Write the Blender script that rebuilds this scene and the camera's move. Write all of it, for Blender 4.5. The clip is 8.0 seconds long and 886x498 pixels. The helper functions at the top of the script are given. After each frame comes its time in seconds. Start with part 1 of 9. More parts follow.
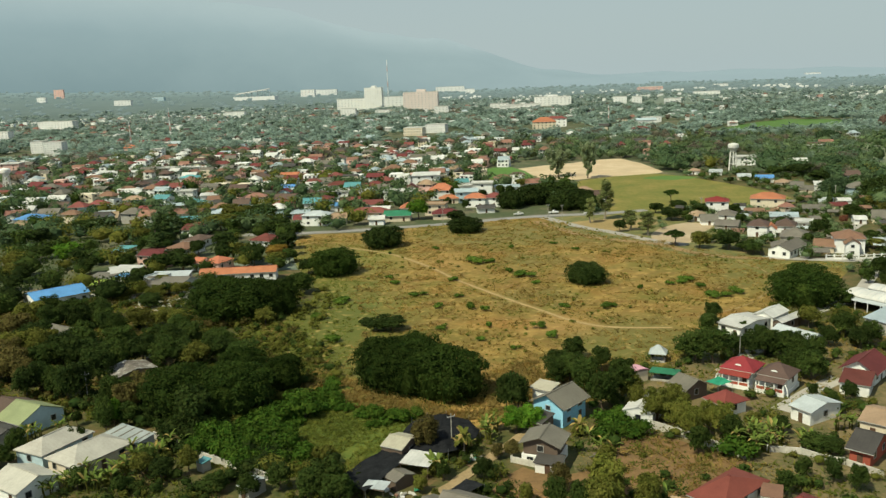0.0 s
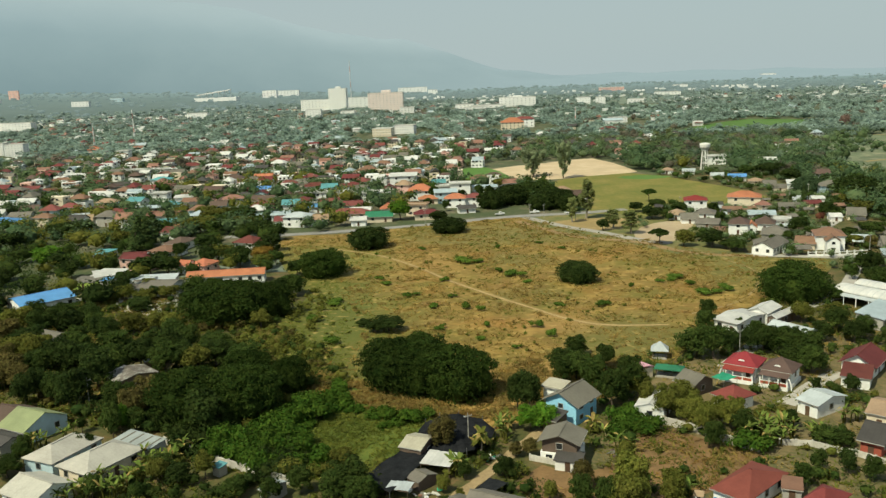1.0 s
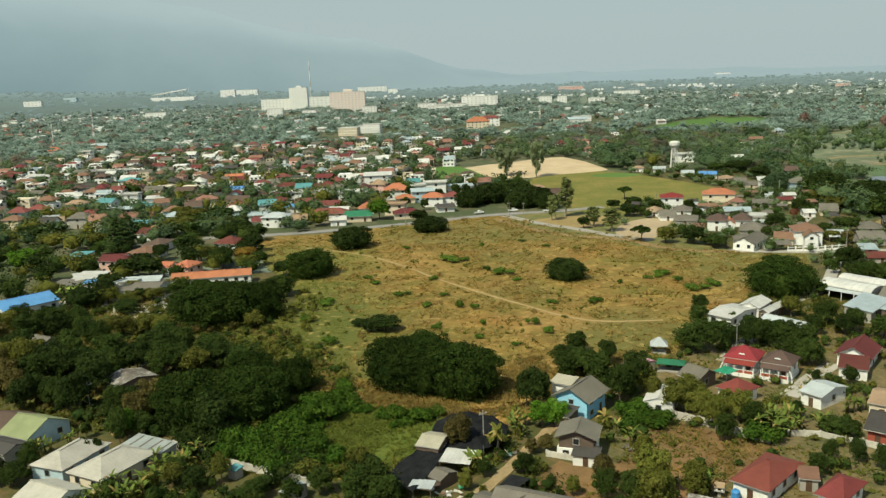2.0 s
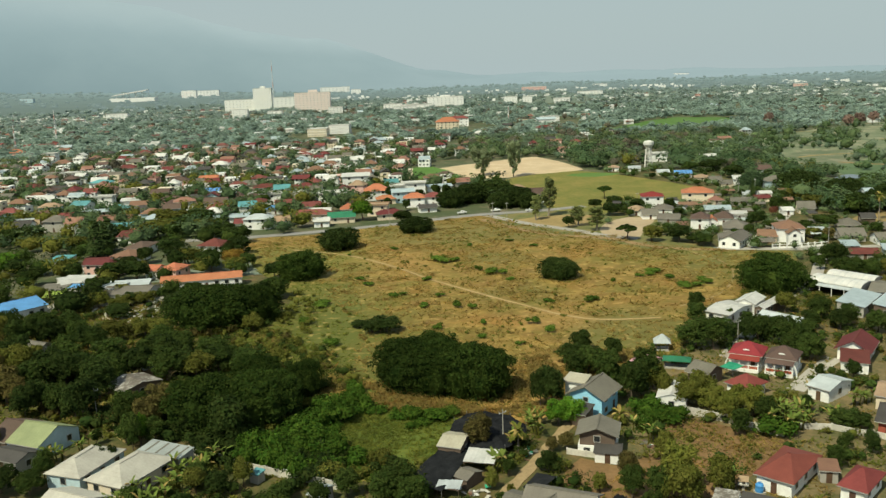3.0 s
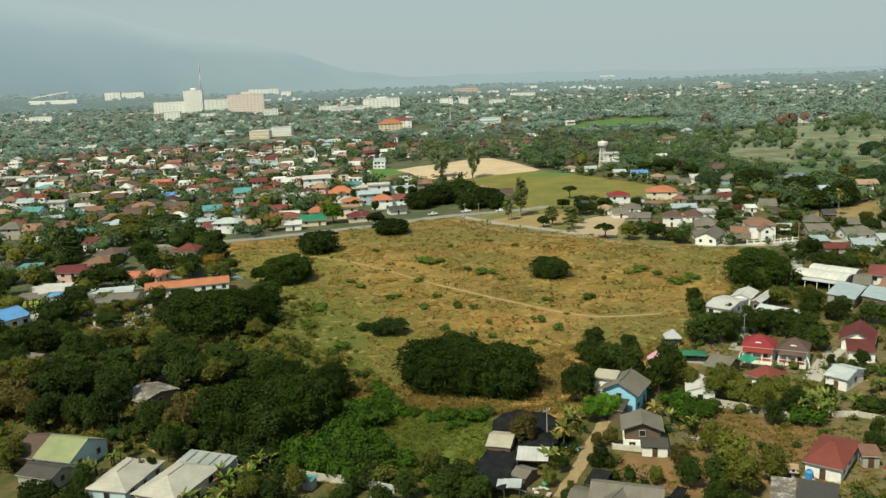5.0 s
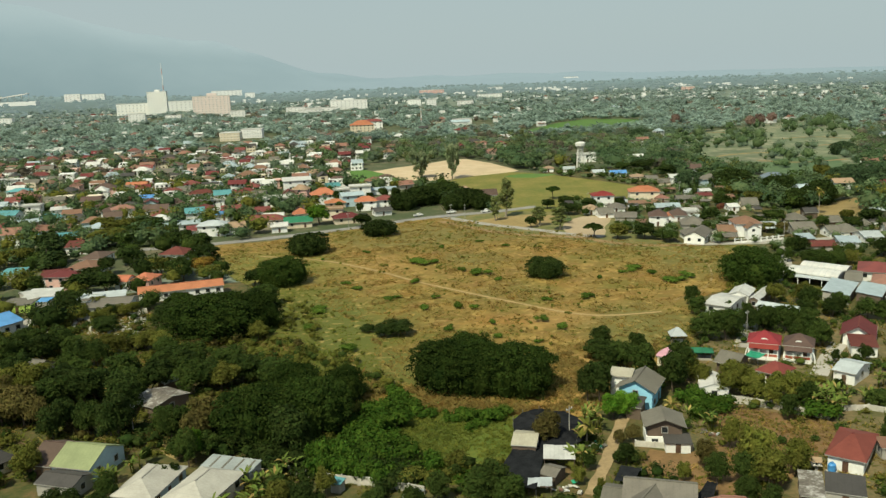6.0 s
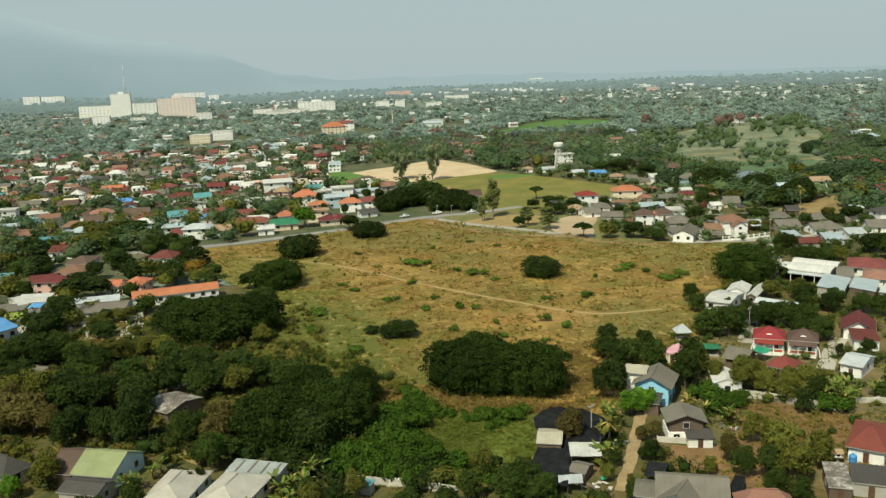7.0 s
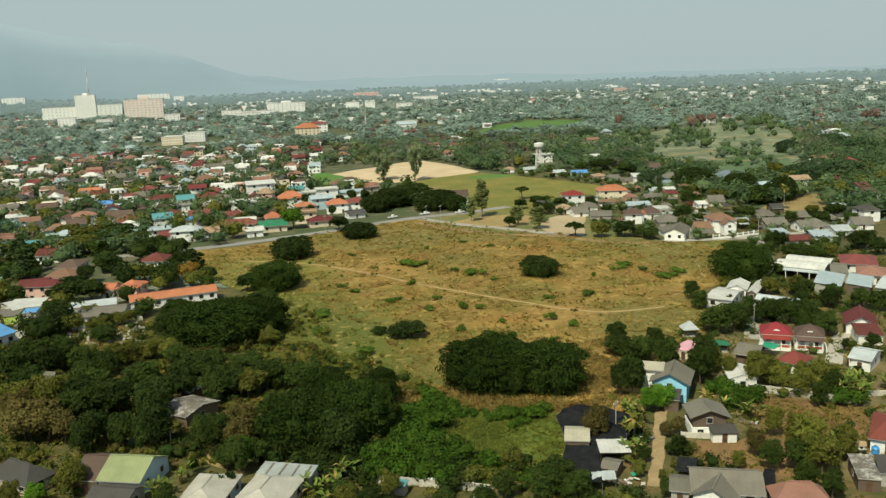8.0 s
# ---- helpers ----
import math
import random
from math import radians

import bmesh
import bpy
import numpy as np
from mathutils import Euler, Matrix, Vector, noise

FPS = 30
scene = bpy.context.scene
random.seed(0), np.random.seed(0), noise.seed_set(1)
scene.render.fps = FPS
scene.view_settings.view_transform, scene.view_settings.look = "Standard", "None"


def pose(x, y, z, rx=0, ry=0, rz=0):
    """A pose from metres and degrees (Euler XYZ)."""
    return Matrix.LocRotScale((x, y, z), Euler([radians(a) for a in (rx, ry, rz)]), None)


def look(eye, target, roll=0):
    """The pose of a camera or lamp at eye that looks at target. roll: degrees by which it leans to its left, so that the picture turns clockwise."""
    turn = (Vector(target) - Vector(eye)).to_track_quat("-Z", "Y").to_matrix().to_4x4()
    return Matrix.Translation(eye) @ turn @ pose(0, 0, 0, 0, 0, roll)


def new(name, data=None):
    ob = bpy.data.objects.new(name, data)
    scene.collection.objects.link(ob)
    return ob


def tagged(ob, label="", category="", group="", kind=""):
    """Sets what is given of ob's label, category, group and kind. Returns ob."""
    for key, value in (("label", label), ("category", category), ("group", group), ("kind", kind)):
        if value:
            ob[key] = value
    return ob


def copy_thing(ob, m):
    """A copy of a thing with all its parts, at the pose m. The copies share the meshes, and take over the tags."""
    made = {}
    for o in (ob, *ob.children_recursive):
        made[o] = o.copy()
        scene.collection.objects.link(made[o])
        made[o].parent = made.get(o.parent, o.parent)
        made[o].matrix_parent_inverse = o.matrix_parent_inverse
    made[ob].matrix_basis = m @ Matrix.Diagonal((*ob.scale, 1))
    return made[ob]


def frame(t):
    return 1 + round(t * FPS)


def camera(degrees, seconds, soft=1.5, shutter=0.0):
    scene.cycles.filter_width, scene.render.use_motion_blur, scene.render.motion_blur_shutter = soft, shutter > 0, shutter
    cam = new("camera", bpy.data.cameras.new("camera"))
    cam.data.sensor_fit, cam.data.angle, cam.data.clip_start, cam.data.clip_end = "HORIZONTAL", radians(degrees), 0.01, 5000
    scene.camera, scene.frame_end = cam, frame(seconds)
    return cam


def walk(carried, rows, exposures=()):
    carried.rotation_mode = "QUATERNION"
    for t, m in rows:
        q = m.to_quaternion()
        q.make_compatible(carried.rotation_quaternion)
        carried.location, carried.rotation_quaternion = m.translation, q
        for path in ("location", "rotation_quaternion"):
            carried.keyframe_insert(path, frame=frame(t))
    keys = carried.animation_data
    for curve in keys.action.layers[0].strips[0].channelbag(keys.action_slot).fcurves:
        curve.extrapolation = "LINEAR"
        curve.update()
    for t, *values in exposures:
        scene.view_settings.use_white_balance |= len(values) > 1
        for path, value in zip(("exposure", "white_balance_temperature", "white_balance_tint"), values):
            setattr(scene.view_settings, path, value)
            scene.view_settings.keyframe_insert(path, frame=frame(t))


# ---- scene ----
cam = camera(55.0, 8.0, soft=1.4)
PATH = [
    (0, (-12.336, 2.568, 72.087), (-12.287, 4.527, 71.689), -2.3),
    (0.5, (-17.584, 2.624, 72.283), (-17.494, 4.582, 71.884), -2.3),
    (1, (-22.834, 2.944, 72.392), (-22.695, 4.899, 71.992), -2.3),
    (1.5, (-28.146, 3.364, 72.504), (-27.958, 5.314, 72.101), -2.3),
    (3, (-44.496, 5.294, 73.1), (-44.173, 7.226, 72.692), -2.3),
    (3.5, (-50.003, 6.345, 73.377), (-49.639, 8.268, 72.968), -2.3),
    (4, (-55.441, 7.311, 73.575), (-55.037, 9.226, 73.166), -2.2),
    (4.5, (-60.977, 8.558, 73.659), (-60.531, 10.464, 73.249), -2.2),
    (6, (-77.664, 13.206, 73.926), (-77.094, 15.079, 73.516), -2.2),
    (6.5, (-83.018, 14.992, 73.987), (-82.408, 16.852, 73.576), -2.2),
    (7, (-88.528, 16.663, 74.108), (-87.879, 18.51, 73.698), -2.3),
    (7.5, (-94.094, 18.605, 74.105), (-93.407, 20.438, 73.694), -2.3),
    (8, (-99.711, 20.677, 74.373), (-98.987, 22.496, 73.962), -2.3),
]
walk(cam, [(t, look(eye, target, roll)) for t, eye, target, roll in PATH], [(0, 0.0, 6500, 0), (8, 0.0, 6500, 0)])

# ---- daylight: hazy dry-season sky, one sun ----
SUN_AZ, SUN_EL = 230.0, 53.0
world = bpy.data.worlds.new("world")
scene.world = world
world.use_nodes = True
wn = world.node_tree.nodes
wl = world.node_tree.links
sky = wn.new("ShaderNodeTexSky")
sky.sky_type = "NISHITA"
sky.sun_disc = False
sky.sun_elevation, sky.sun_rotation = radians(SUN_EL), radians(SUN_AZ)
sky.altitude, sky.air_density, sky.dust_density, sky.ozone_density = 300, 1.0, 1.5, 1.0
# thick white haze low in the sky, thinning towards the zenith
coord, xyz, thin = wn.new("ShaderNodeTexCoord"), wn.new("ShaderNodeSeparateXYZ"), wn.new("ShaderNodeMapRange")
wl.new(coord.outputs["Generated"], xyz.inputs[0])
wl.new(xyz.outputs["Z"], thin.inputs["Value"])
thin.inputs["From Min"].default_value, thin.inputs["From Max"].default_value = 0.0, 0.9
thin.inputs["To Min"].default_value, thin.inputs["To Max"].default_value = 0.97, 0.35
haze = wn.new("ShaderNodeMix")
haze.data_type = "RGBA"
haze.inputs["B"].default_value = (4.45, 5.1, 5.4, 1)
wl.new(thin.outputs[0], haze.inputs["Factor"])
wl.new(sky.outputs["Color"], haze.inputs["A"])
wl.new(haze.outputs["Result"], wn["Background"].inputs["Color"])
wn["Background"].inputs["Strength"].default_value = 0.10

sun = new("sun", bpy.data.lights.new("sun", "SUN"))
sun.data.energy, sun.data.angle, sun.data.color = 4.8, radians(0.8), (1.0, 0.92, 0.73)
to_sun = Vector((math.sin(radians(SUN_AZ)) * math.cos(radians(SUN_EL)), math.cos(radians(SUN_AZ)) * math.cos(radians(SUN_EL)), math.sin(radians(SUN_EL))))
sun.matrix_basis = look((0, 0, 200) , Vector((0, 0, 200)) - to_sun)

# ---- materials ----
MATS = {}


def mat(name, dark, light, coarse=3.0, fine=0.4, rough=0.85, metal=0.0, bump=0.0, vary=0.15, by="object", third=None, spec=0.3, glow=None, ribs=0.0, leafy=0.0):
    """A surface between two colours: blotches of the coarse size, grain of the fine size (metres), each object or island a bit lighter or darker."""
    m = bpy.data.materials.new(name)
    m.use_nodes = True
    nt, b = m.node_tree, m.node_tree.nodes["Principled BSDF"]
    add, link = nt.nodes.new, nt.links.new
    geo = add("ShaderNodeNewGeometry")
    big, small = add("ShaderNodeTexNoise"), add("ShaderNodeTexNoise")
    for n, size, detail in ((big, coarse, 4.0), (small, fine, 3.0)):
        n.inputs["Scale"].default_value, n.inputs["Detail"].default_value = 1.0 / size, detail
        n.inputs["Roughness"].default_value = 0.6
        link(geo.outputs["Position"], n.inputs["Vector"])
    mix = add("ShaderNodeMath")
    mix.operation = "MULTIPLY_ADD"
    mix.inputs[1].default_value = 0.65
    link(big.outputs["Fac"], mix.inputs[0])
    half = add("ShaderNodeMath")
    half.operation = "MULTIPLY"
    half.inputs[1].default_value = 0.35
    link(small.outputs["Fac"], half.inputs[0])
    link(half.outputs[0], mix.inputs[2])
    ramp = add("ShaderNodeValToRGB")
    e = ramp.color_ramp.elements
    e[0].position, e[0].color = 0.36, (*dark, 1)
    e[1].position, e[1].color = 0.64, (*light, 1)
    if third:
        k = e.new(0.5)
        k.color = (*third, 1)
    link(mix.outputs[0], ramp.inputs["Fac"])
    hsv = add("ShaderNodeHueSaturation")
    link(ramp.outputs["Color"], hsv.inputs["Color"])
    rnd = geo.outputs["Random Per Island"]
    if leafy:
        own, apart_ = add("ShaderNodeObjectInfo"), add("ShaderNodeMapRange")
        apart_.inputs["To Min"].default_value, apart_.inputs["To Max"].default_value = 0.76, 1.28
        link(own.outputs["Random"], apart_.inputs["Value"])
        lift = add("ShaderNodeVectorMath")
        lift.operation = "SCALE"
        link(ramp.outputs["Color"], lift.inputs[0])
        link(apart_.outputs[0], lift.inputs["Scale"])
        link(lift.outputs["Vector"], hsv.inputs["Color"])
    if by == "object":
        rnd = add("ShaderNodeObjectInfo").outputs["Random"]
    val, hue = add("ShaderNodeMapRange"), add("ShaderNodeMapRange")
    val.inputs["To Min"].default_value, val.inputs["To Max"].default_value = 1 - vary, 1 + vary
    hue.inputs["To Min"].default_value, hue.inputs["To Max"].default_value = 0.5 - vary * 0.07, 0.5 + vary * 0.07
    link(rnd, val.inputs["Value"])
    flip = add("ShaderNodeMath")
    flip.operation = "FRACT"
    times = add("ShaderNodeMath")
    times.operation = "MULTIPLY"
    times.inputs[1].default_value = 7.31
    link(rnd, times.inputs[0])
    link(times.outputs[0], flip.inputs[0])
    link(flip.outputs[0], hue.inputs["Value"])
    link(val.outputs[0], hsv.inputs["Value"])
    link(hue.outputs[0], hsv.inputs["Hue"])
    link(hsv.outputs["Color"], b.inputs["Base Color"])
    b.inputs["Roughness"].default_value, b.inputs["Metallic"].default_value = rough, metal
    b.inputs["Specular IOR Level"].default_value = spec
    if bump or ribs:
        bp = add("ShaderNodeBump")
        bp.inputs["Strength"].default_value, bp.inputs["Distance"].default_value = 0.6, bump or ribs
        link(small.outputs["Fac"], bp.inputs["Height"])
        link(bp.outputs["Normal"], b.inputs["Normal"])
    if leafy:
        tr = add("ShaderNodeBsdfTranslucent")
        link(hsv.outputs["Color"], tr.inputs["Color"])
        ms = add("ShaderNodeMixShader")
        ms.inputs[0].default_value = leafy
        link(b.outputs[0], ms.inputs[1])
        link(tr.outputs[0], ms.inputs[2])
        link(ms.outputs[0], nt.nodes["Material Output"].inputs["Surface"])
    # even emission, used to paint haze onto the farthest woods
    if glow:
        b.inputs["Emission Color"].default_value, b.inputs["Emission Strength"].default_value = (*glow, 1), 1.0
    MATS[name] = m
    return m


# ground
mat("town_ground", (0.055, 0.078, 0.028), (0.19, 0.155, 0.10), 18, 2.5, third=(0.085, 0.095, 0.042))
mat("scrub_floor", (0.045, 0.065, 0.014), (0.18, 0.12, 0.05), 6, 0.9, third=(0.10, 0.095, 0.028), bump=0.15)
mat("yard_earth", (0.068, 0.076, 0.024), (0.21, 0.15, 0.074), 6, 0.9, third=(0.135, 0.106, 0.046), bump=0.12)
mat("dry_earth", (0.108, 0.074, 0.029), (0.205, 0.128, 0.051), 5, 0.8, third=(0.16, 0.10, 0.039), bump=0.15)
mat("asphalt", (0.24, 0.23, 0.21), (0.34, 0.325, 0.30), 6, 0.5)
mat("concrete_road", (0.30, 0.28, 0.24), (0.40, 0.37, 0.32), 5, 0.5)
mat("dirt_track", (0.25, 0.17, 0.07), (0.35, 0.25, 0.115), 4, 0.7)
mat("lane_earth", (0.21, 0.145, 0.075), (0.33, 0.23, 0.125), 3, 0.6, third=(0.27, 0.185, 0.10))
mat("sand", (0.38, 0.30, 0.185), (0.50, 0.41, 0.265), 18, 1.5, third=(0.43, 0.335, 0.20))
mat("meadow", (0.10, 0.112, 0.018), (0.205, 0.165, 0.042), 20, 2.5, third=(0.145, 0.138, 0.026))
mat("lush_grass", (0.07, 0.104, 0.012), (0.15, 0.155, 0.024), 6, 1.0, third=(0.10, 0.12, 0.016), bump=0.2)
mat("paddy", (0.07, 0.15, 0.02), (0.11, 0.19, 0.04), 60, 5.0)
mat("stubble", (0.20, 0.14, 0.055), (0.30, 0.21, 0.09), 20, 2.0)
mat("pond_water", (0.05, 0.06, 0.05), (0.07, 0.08, 0.06), 20, 2.0, rough=0.06, spec=0.5)
# ground tone greyed to imitate haze, in step with the far leaves
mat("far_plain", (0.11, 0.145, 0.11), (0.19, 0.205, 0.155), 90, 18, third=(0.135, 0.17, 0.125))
mat("verge", (0.09, 0.10, 0.03), (0.22, 0.16, 0.065), 7, 1.0, third=(0.13, 0.125, 0.04))
mat("green_field", (0.055, 0.09, 0.04), (0.095, 0.135, 0.06), 30, 4)
mat("scrub_meadow", (0.085, 0.115, 0.06), (0.26, 0.235, 0.15), 22, 5, third=(0.12, 0.145, 0.08))
# roofs
ROOFS = dict(red=(0.18, 0.055, 0.045), orange=(0.40, 0.15, 0.075), maroon=(0.12, 0.03, 0.025), brown=(0.10, 0.065, 0.05), grey=(0.145, 0.131, 0.105), dark=(0.06, 0.055, 0.05),
             white=(0.50, 0.49, 0.455), brick=(0.16, 0.038, 0.03), offwhite=(0.40, 0.375, 0.32), beige=(0.36, 0.33, 0.25), patched=(0.26, 0.24, 0.21), blue=(0.10, 0.25, 0.50), teal=(0.10, 0.27, 0.28), green=(0.03, 0.16, 0.09), salmon=(0.26, 0.13, 0.095), pink=(0.62, 0.33, 0.40),
             rust=(0.20, 0.11, 0.07), lime=(0.215, 0.235, 0.115), zinc=(0.25, 0.27, 0.26), silver=(0.40, 0.43, 0.43), sky=(0.34, 0.40, 0.42), tan=(0.30, 0.21, 0.13), crimson=(0.20, 0.026, 0.024))
for key, c in ROOFS.items():
    mat("roof_" + key, [v * 0.82 for v in c], [min(0.8, v * 1.12) for v in c], 3.5, 0.35, rough=0.6 if key in ("white", "blue", "teal", "sky", "silver", "lime") else 0.8, bump=0.03, vary=0.12)


def seams(m, step, depth):
    """Sheet seams running down the slope, a step apart along the ridge."""
    nt = m.node_tree
    b = nt.nodes["Principled BSDF"]
    old = b.inputs["Base Color"].links[0].from_socket
    at, cut, div, fr, line, mx = (nt.nodes.new("ShaderNode" + k) for k in ("TexCoord", "SeparateXYZ", "Math", "Math", "Math", "Mix"))
    div.operation, fr.operation, line.operation, mx.data_type, mx.blend_type = "DIVIDE", "FRACT", "GREATER_THAN", "RGBA", "MULTIPLY"
    div.inputs[1].default_value, line.inputs[1].default_value = step, 0.84
    nt.links.new(at.outputs["Object"], cut.inputs[0])
    nt.links.new(cut.outputs["X"], div.inputs[0])
    nt.links.new(div.outputs[0], fr.inputs[0])
    nt.links.new(fr.outputs[0], line.inputs[0])
    nt.links.new(line.outputs[0], mx.inputs["Factor"])
    nt.links.new(old, mx.inputs["A"])
    mx.inputs["B"].default_value = (depth, depth, depth, 1)
    nt.links.new(mx.outputs["Result"], b.inputs["Base Color"])


for key in ("white", "offwhite", "silver", "lime", "sky", "blue", "teal", "grey", "dark", "beige"):
    seams(MATS["roof_" + key], 1.1 if key in ("grey", "dark") else 0.8, 0.94)
# weathered: no wear, the same white paint with its brightness set for near walls
WALLS = dict(weathered=(0.78, 0.765, 0.715), white=(0.79, 0.775, 0.735), cream=(0.66, 0.57, 0.43), pink=(0.66, 0.42, 0.36), blue=(0.30, 0.58, 0.78), wood=(0.13, 0.095, 0.07), concrete=(0.36, 0.34, 0.30),
             brick=(0.33, 0.085, 0.05), pale=(0.44, 0.56, 0.60), blush=(0.74, 0.62, 0.57), yellow=(0.62, 0.46, 0.20), lime=(0.42, 0.55, 0.12))
for key, c in WALLS.items():
    mat("wall_" + key, [v * 0.88 for v in c], [min(0.82, v * 1.08) for v in c], 2.0, 0.3, rough=0.9, vary=0.06)
mat("roof_patched", (0.10, 0.085, 0.07), (0.50, 0.48, 0.44), 2.2, 0.5, bump=0.05, third=(0.17, 0.15, 0.125))
mat("window_frame", (0.30, 0.29, 0.27), (0.42, 0.41, 0.38), 1, 0.2, rough=0.5)
mat("dark_glass", (0.012, 0.015, 0.017), (0.03, 0.034, 0.036), 1, 0.3, rough=0.08, spec=0.5)
mat("door_wood", (0.07, 0.04, 0.025), (0.12, 0.07, 0.04), 1, 0.1)
mat("shade_net", (0.010, 0.011, 0.012), (0.024, 0.025, 0.027), 1.8, 0.3, rough=0.95, bump=0.1, spec=0.05)
mat("tank_blue", (0.05, 0.20, 0.48), (0.08, 0.26, 0.56), 1, 0.2, rough=0.4)
mat("tarp_green", (0.02, 0.20, 0.12), (0.04, 0.30, 0.18), 2, 0.3)
mat("metal_grey", (0.22, 0.22, 0.22), (0.36, 0.36, 0.35), 1, 0.2, rough=0.45, metal=0.6)
mat("pole_concrete", (0.26, 0.25, 0.22), (0.36, 0.34, 0.31), 1, 0.2)
mat("paint_white", (0.70, 0.69, 0.66), (0.80, 0.79, 0.76), 2, 0.3, rough=0.6)
mat("tower_concrete", (0.62, 0.60, 0.55), (0.74, 0.72, 0.68), 4, 0.5)
mat("stone_pale", (0.40, 0.37, 0.31), (0.58, 0.55, 0.48), 1.2, 0.2)
# plants
mat("bark", (0.07, 0.05, 0.035), (0.15, 0.115, 0.08), 0.6, 0.1, bump=0.03)
mat("bark_pale", (0.20, 0.17, 0.13), (0.32, 0.28, 0.22), 0.6, 0.1, bump=0.03)
# leaf colours of far and town trees are paled to imitate haze
LEAVES = dict(rain=((0.017, 0.034, 0.006), (0.047, 0.072, 0.013)), dark=((0.019, 0.034, 0.008), (0.045, 0.065, 0.015)), green=((0.027, 0.048, 0.010), (0.060, 0.084, 0.018)), bright=((0.062, 0.145, 0.012), (0.12, 0.21, 0.024)),
              olive=((0.078, 0.088, 0.016), (0.15, 0.145, 0.03)), brown=((0.082, 0.072, 0.022), (0.14, 0.115, 0.036)), ochre=((0.19, 0.115, 0.022), (0.27, 0.17, 0.035)), banana=((0.094, 0.137, 0.025), (0.180, 0.209, 0.050)),
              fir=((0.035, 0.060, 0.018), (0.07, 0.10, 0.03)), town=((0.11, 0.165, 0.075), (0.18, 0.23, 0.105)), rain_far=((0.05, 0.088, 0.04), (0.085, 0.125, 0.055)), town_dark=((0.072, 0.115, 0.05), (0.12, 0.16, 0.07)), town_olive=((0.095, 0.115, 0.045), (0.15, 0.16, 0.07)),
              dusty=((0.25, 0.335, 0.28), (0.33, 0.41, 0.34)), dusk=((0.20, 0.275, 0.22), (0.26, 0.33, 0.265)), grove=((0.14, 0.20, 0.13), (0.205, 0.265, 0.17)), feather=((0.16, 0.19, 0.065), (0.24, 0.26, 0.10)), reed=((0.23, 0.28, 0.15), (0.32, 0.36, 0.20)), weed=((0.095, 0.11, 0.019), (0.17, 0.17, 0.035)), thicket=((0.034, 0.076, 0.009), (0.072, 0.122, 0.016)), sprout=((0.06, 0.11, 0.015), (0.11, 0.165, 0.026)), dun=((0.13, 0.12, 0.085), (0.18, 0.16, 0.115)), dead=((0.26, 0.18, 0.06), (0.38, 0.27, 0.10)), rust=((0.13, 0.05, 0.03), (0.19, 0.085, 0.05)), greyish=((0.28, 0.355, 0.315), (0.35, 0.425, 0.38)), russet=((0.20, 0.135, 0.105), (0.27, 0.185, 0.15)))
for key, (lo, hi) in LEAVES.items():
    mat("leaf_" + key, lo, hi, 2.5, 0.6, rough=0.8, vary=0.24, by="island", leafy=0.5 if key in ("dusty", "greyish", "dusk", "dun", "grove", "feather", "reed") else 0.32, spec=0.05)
mat("dry_grass", (0.28, 0.17, 0.04), (0.46, 0.30, 0.08), 10, 1.5, vary=0.2, by="island", leafy=0.5, third=(0.30, 0.23, 0.07))
mat("green_grass", (0.09, 0.115, 0.015), (0.16, 0.17, 0.026), 8, 1.5, vary=0.25, by="island", leafy=0.5)
# panes of far buildings, paled to imitate haze before them
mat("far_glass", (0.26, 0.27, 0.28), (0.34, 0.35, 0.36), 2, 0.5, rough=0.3)


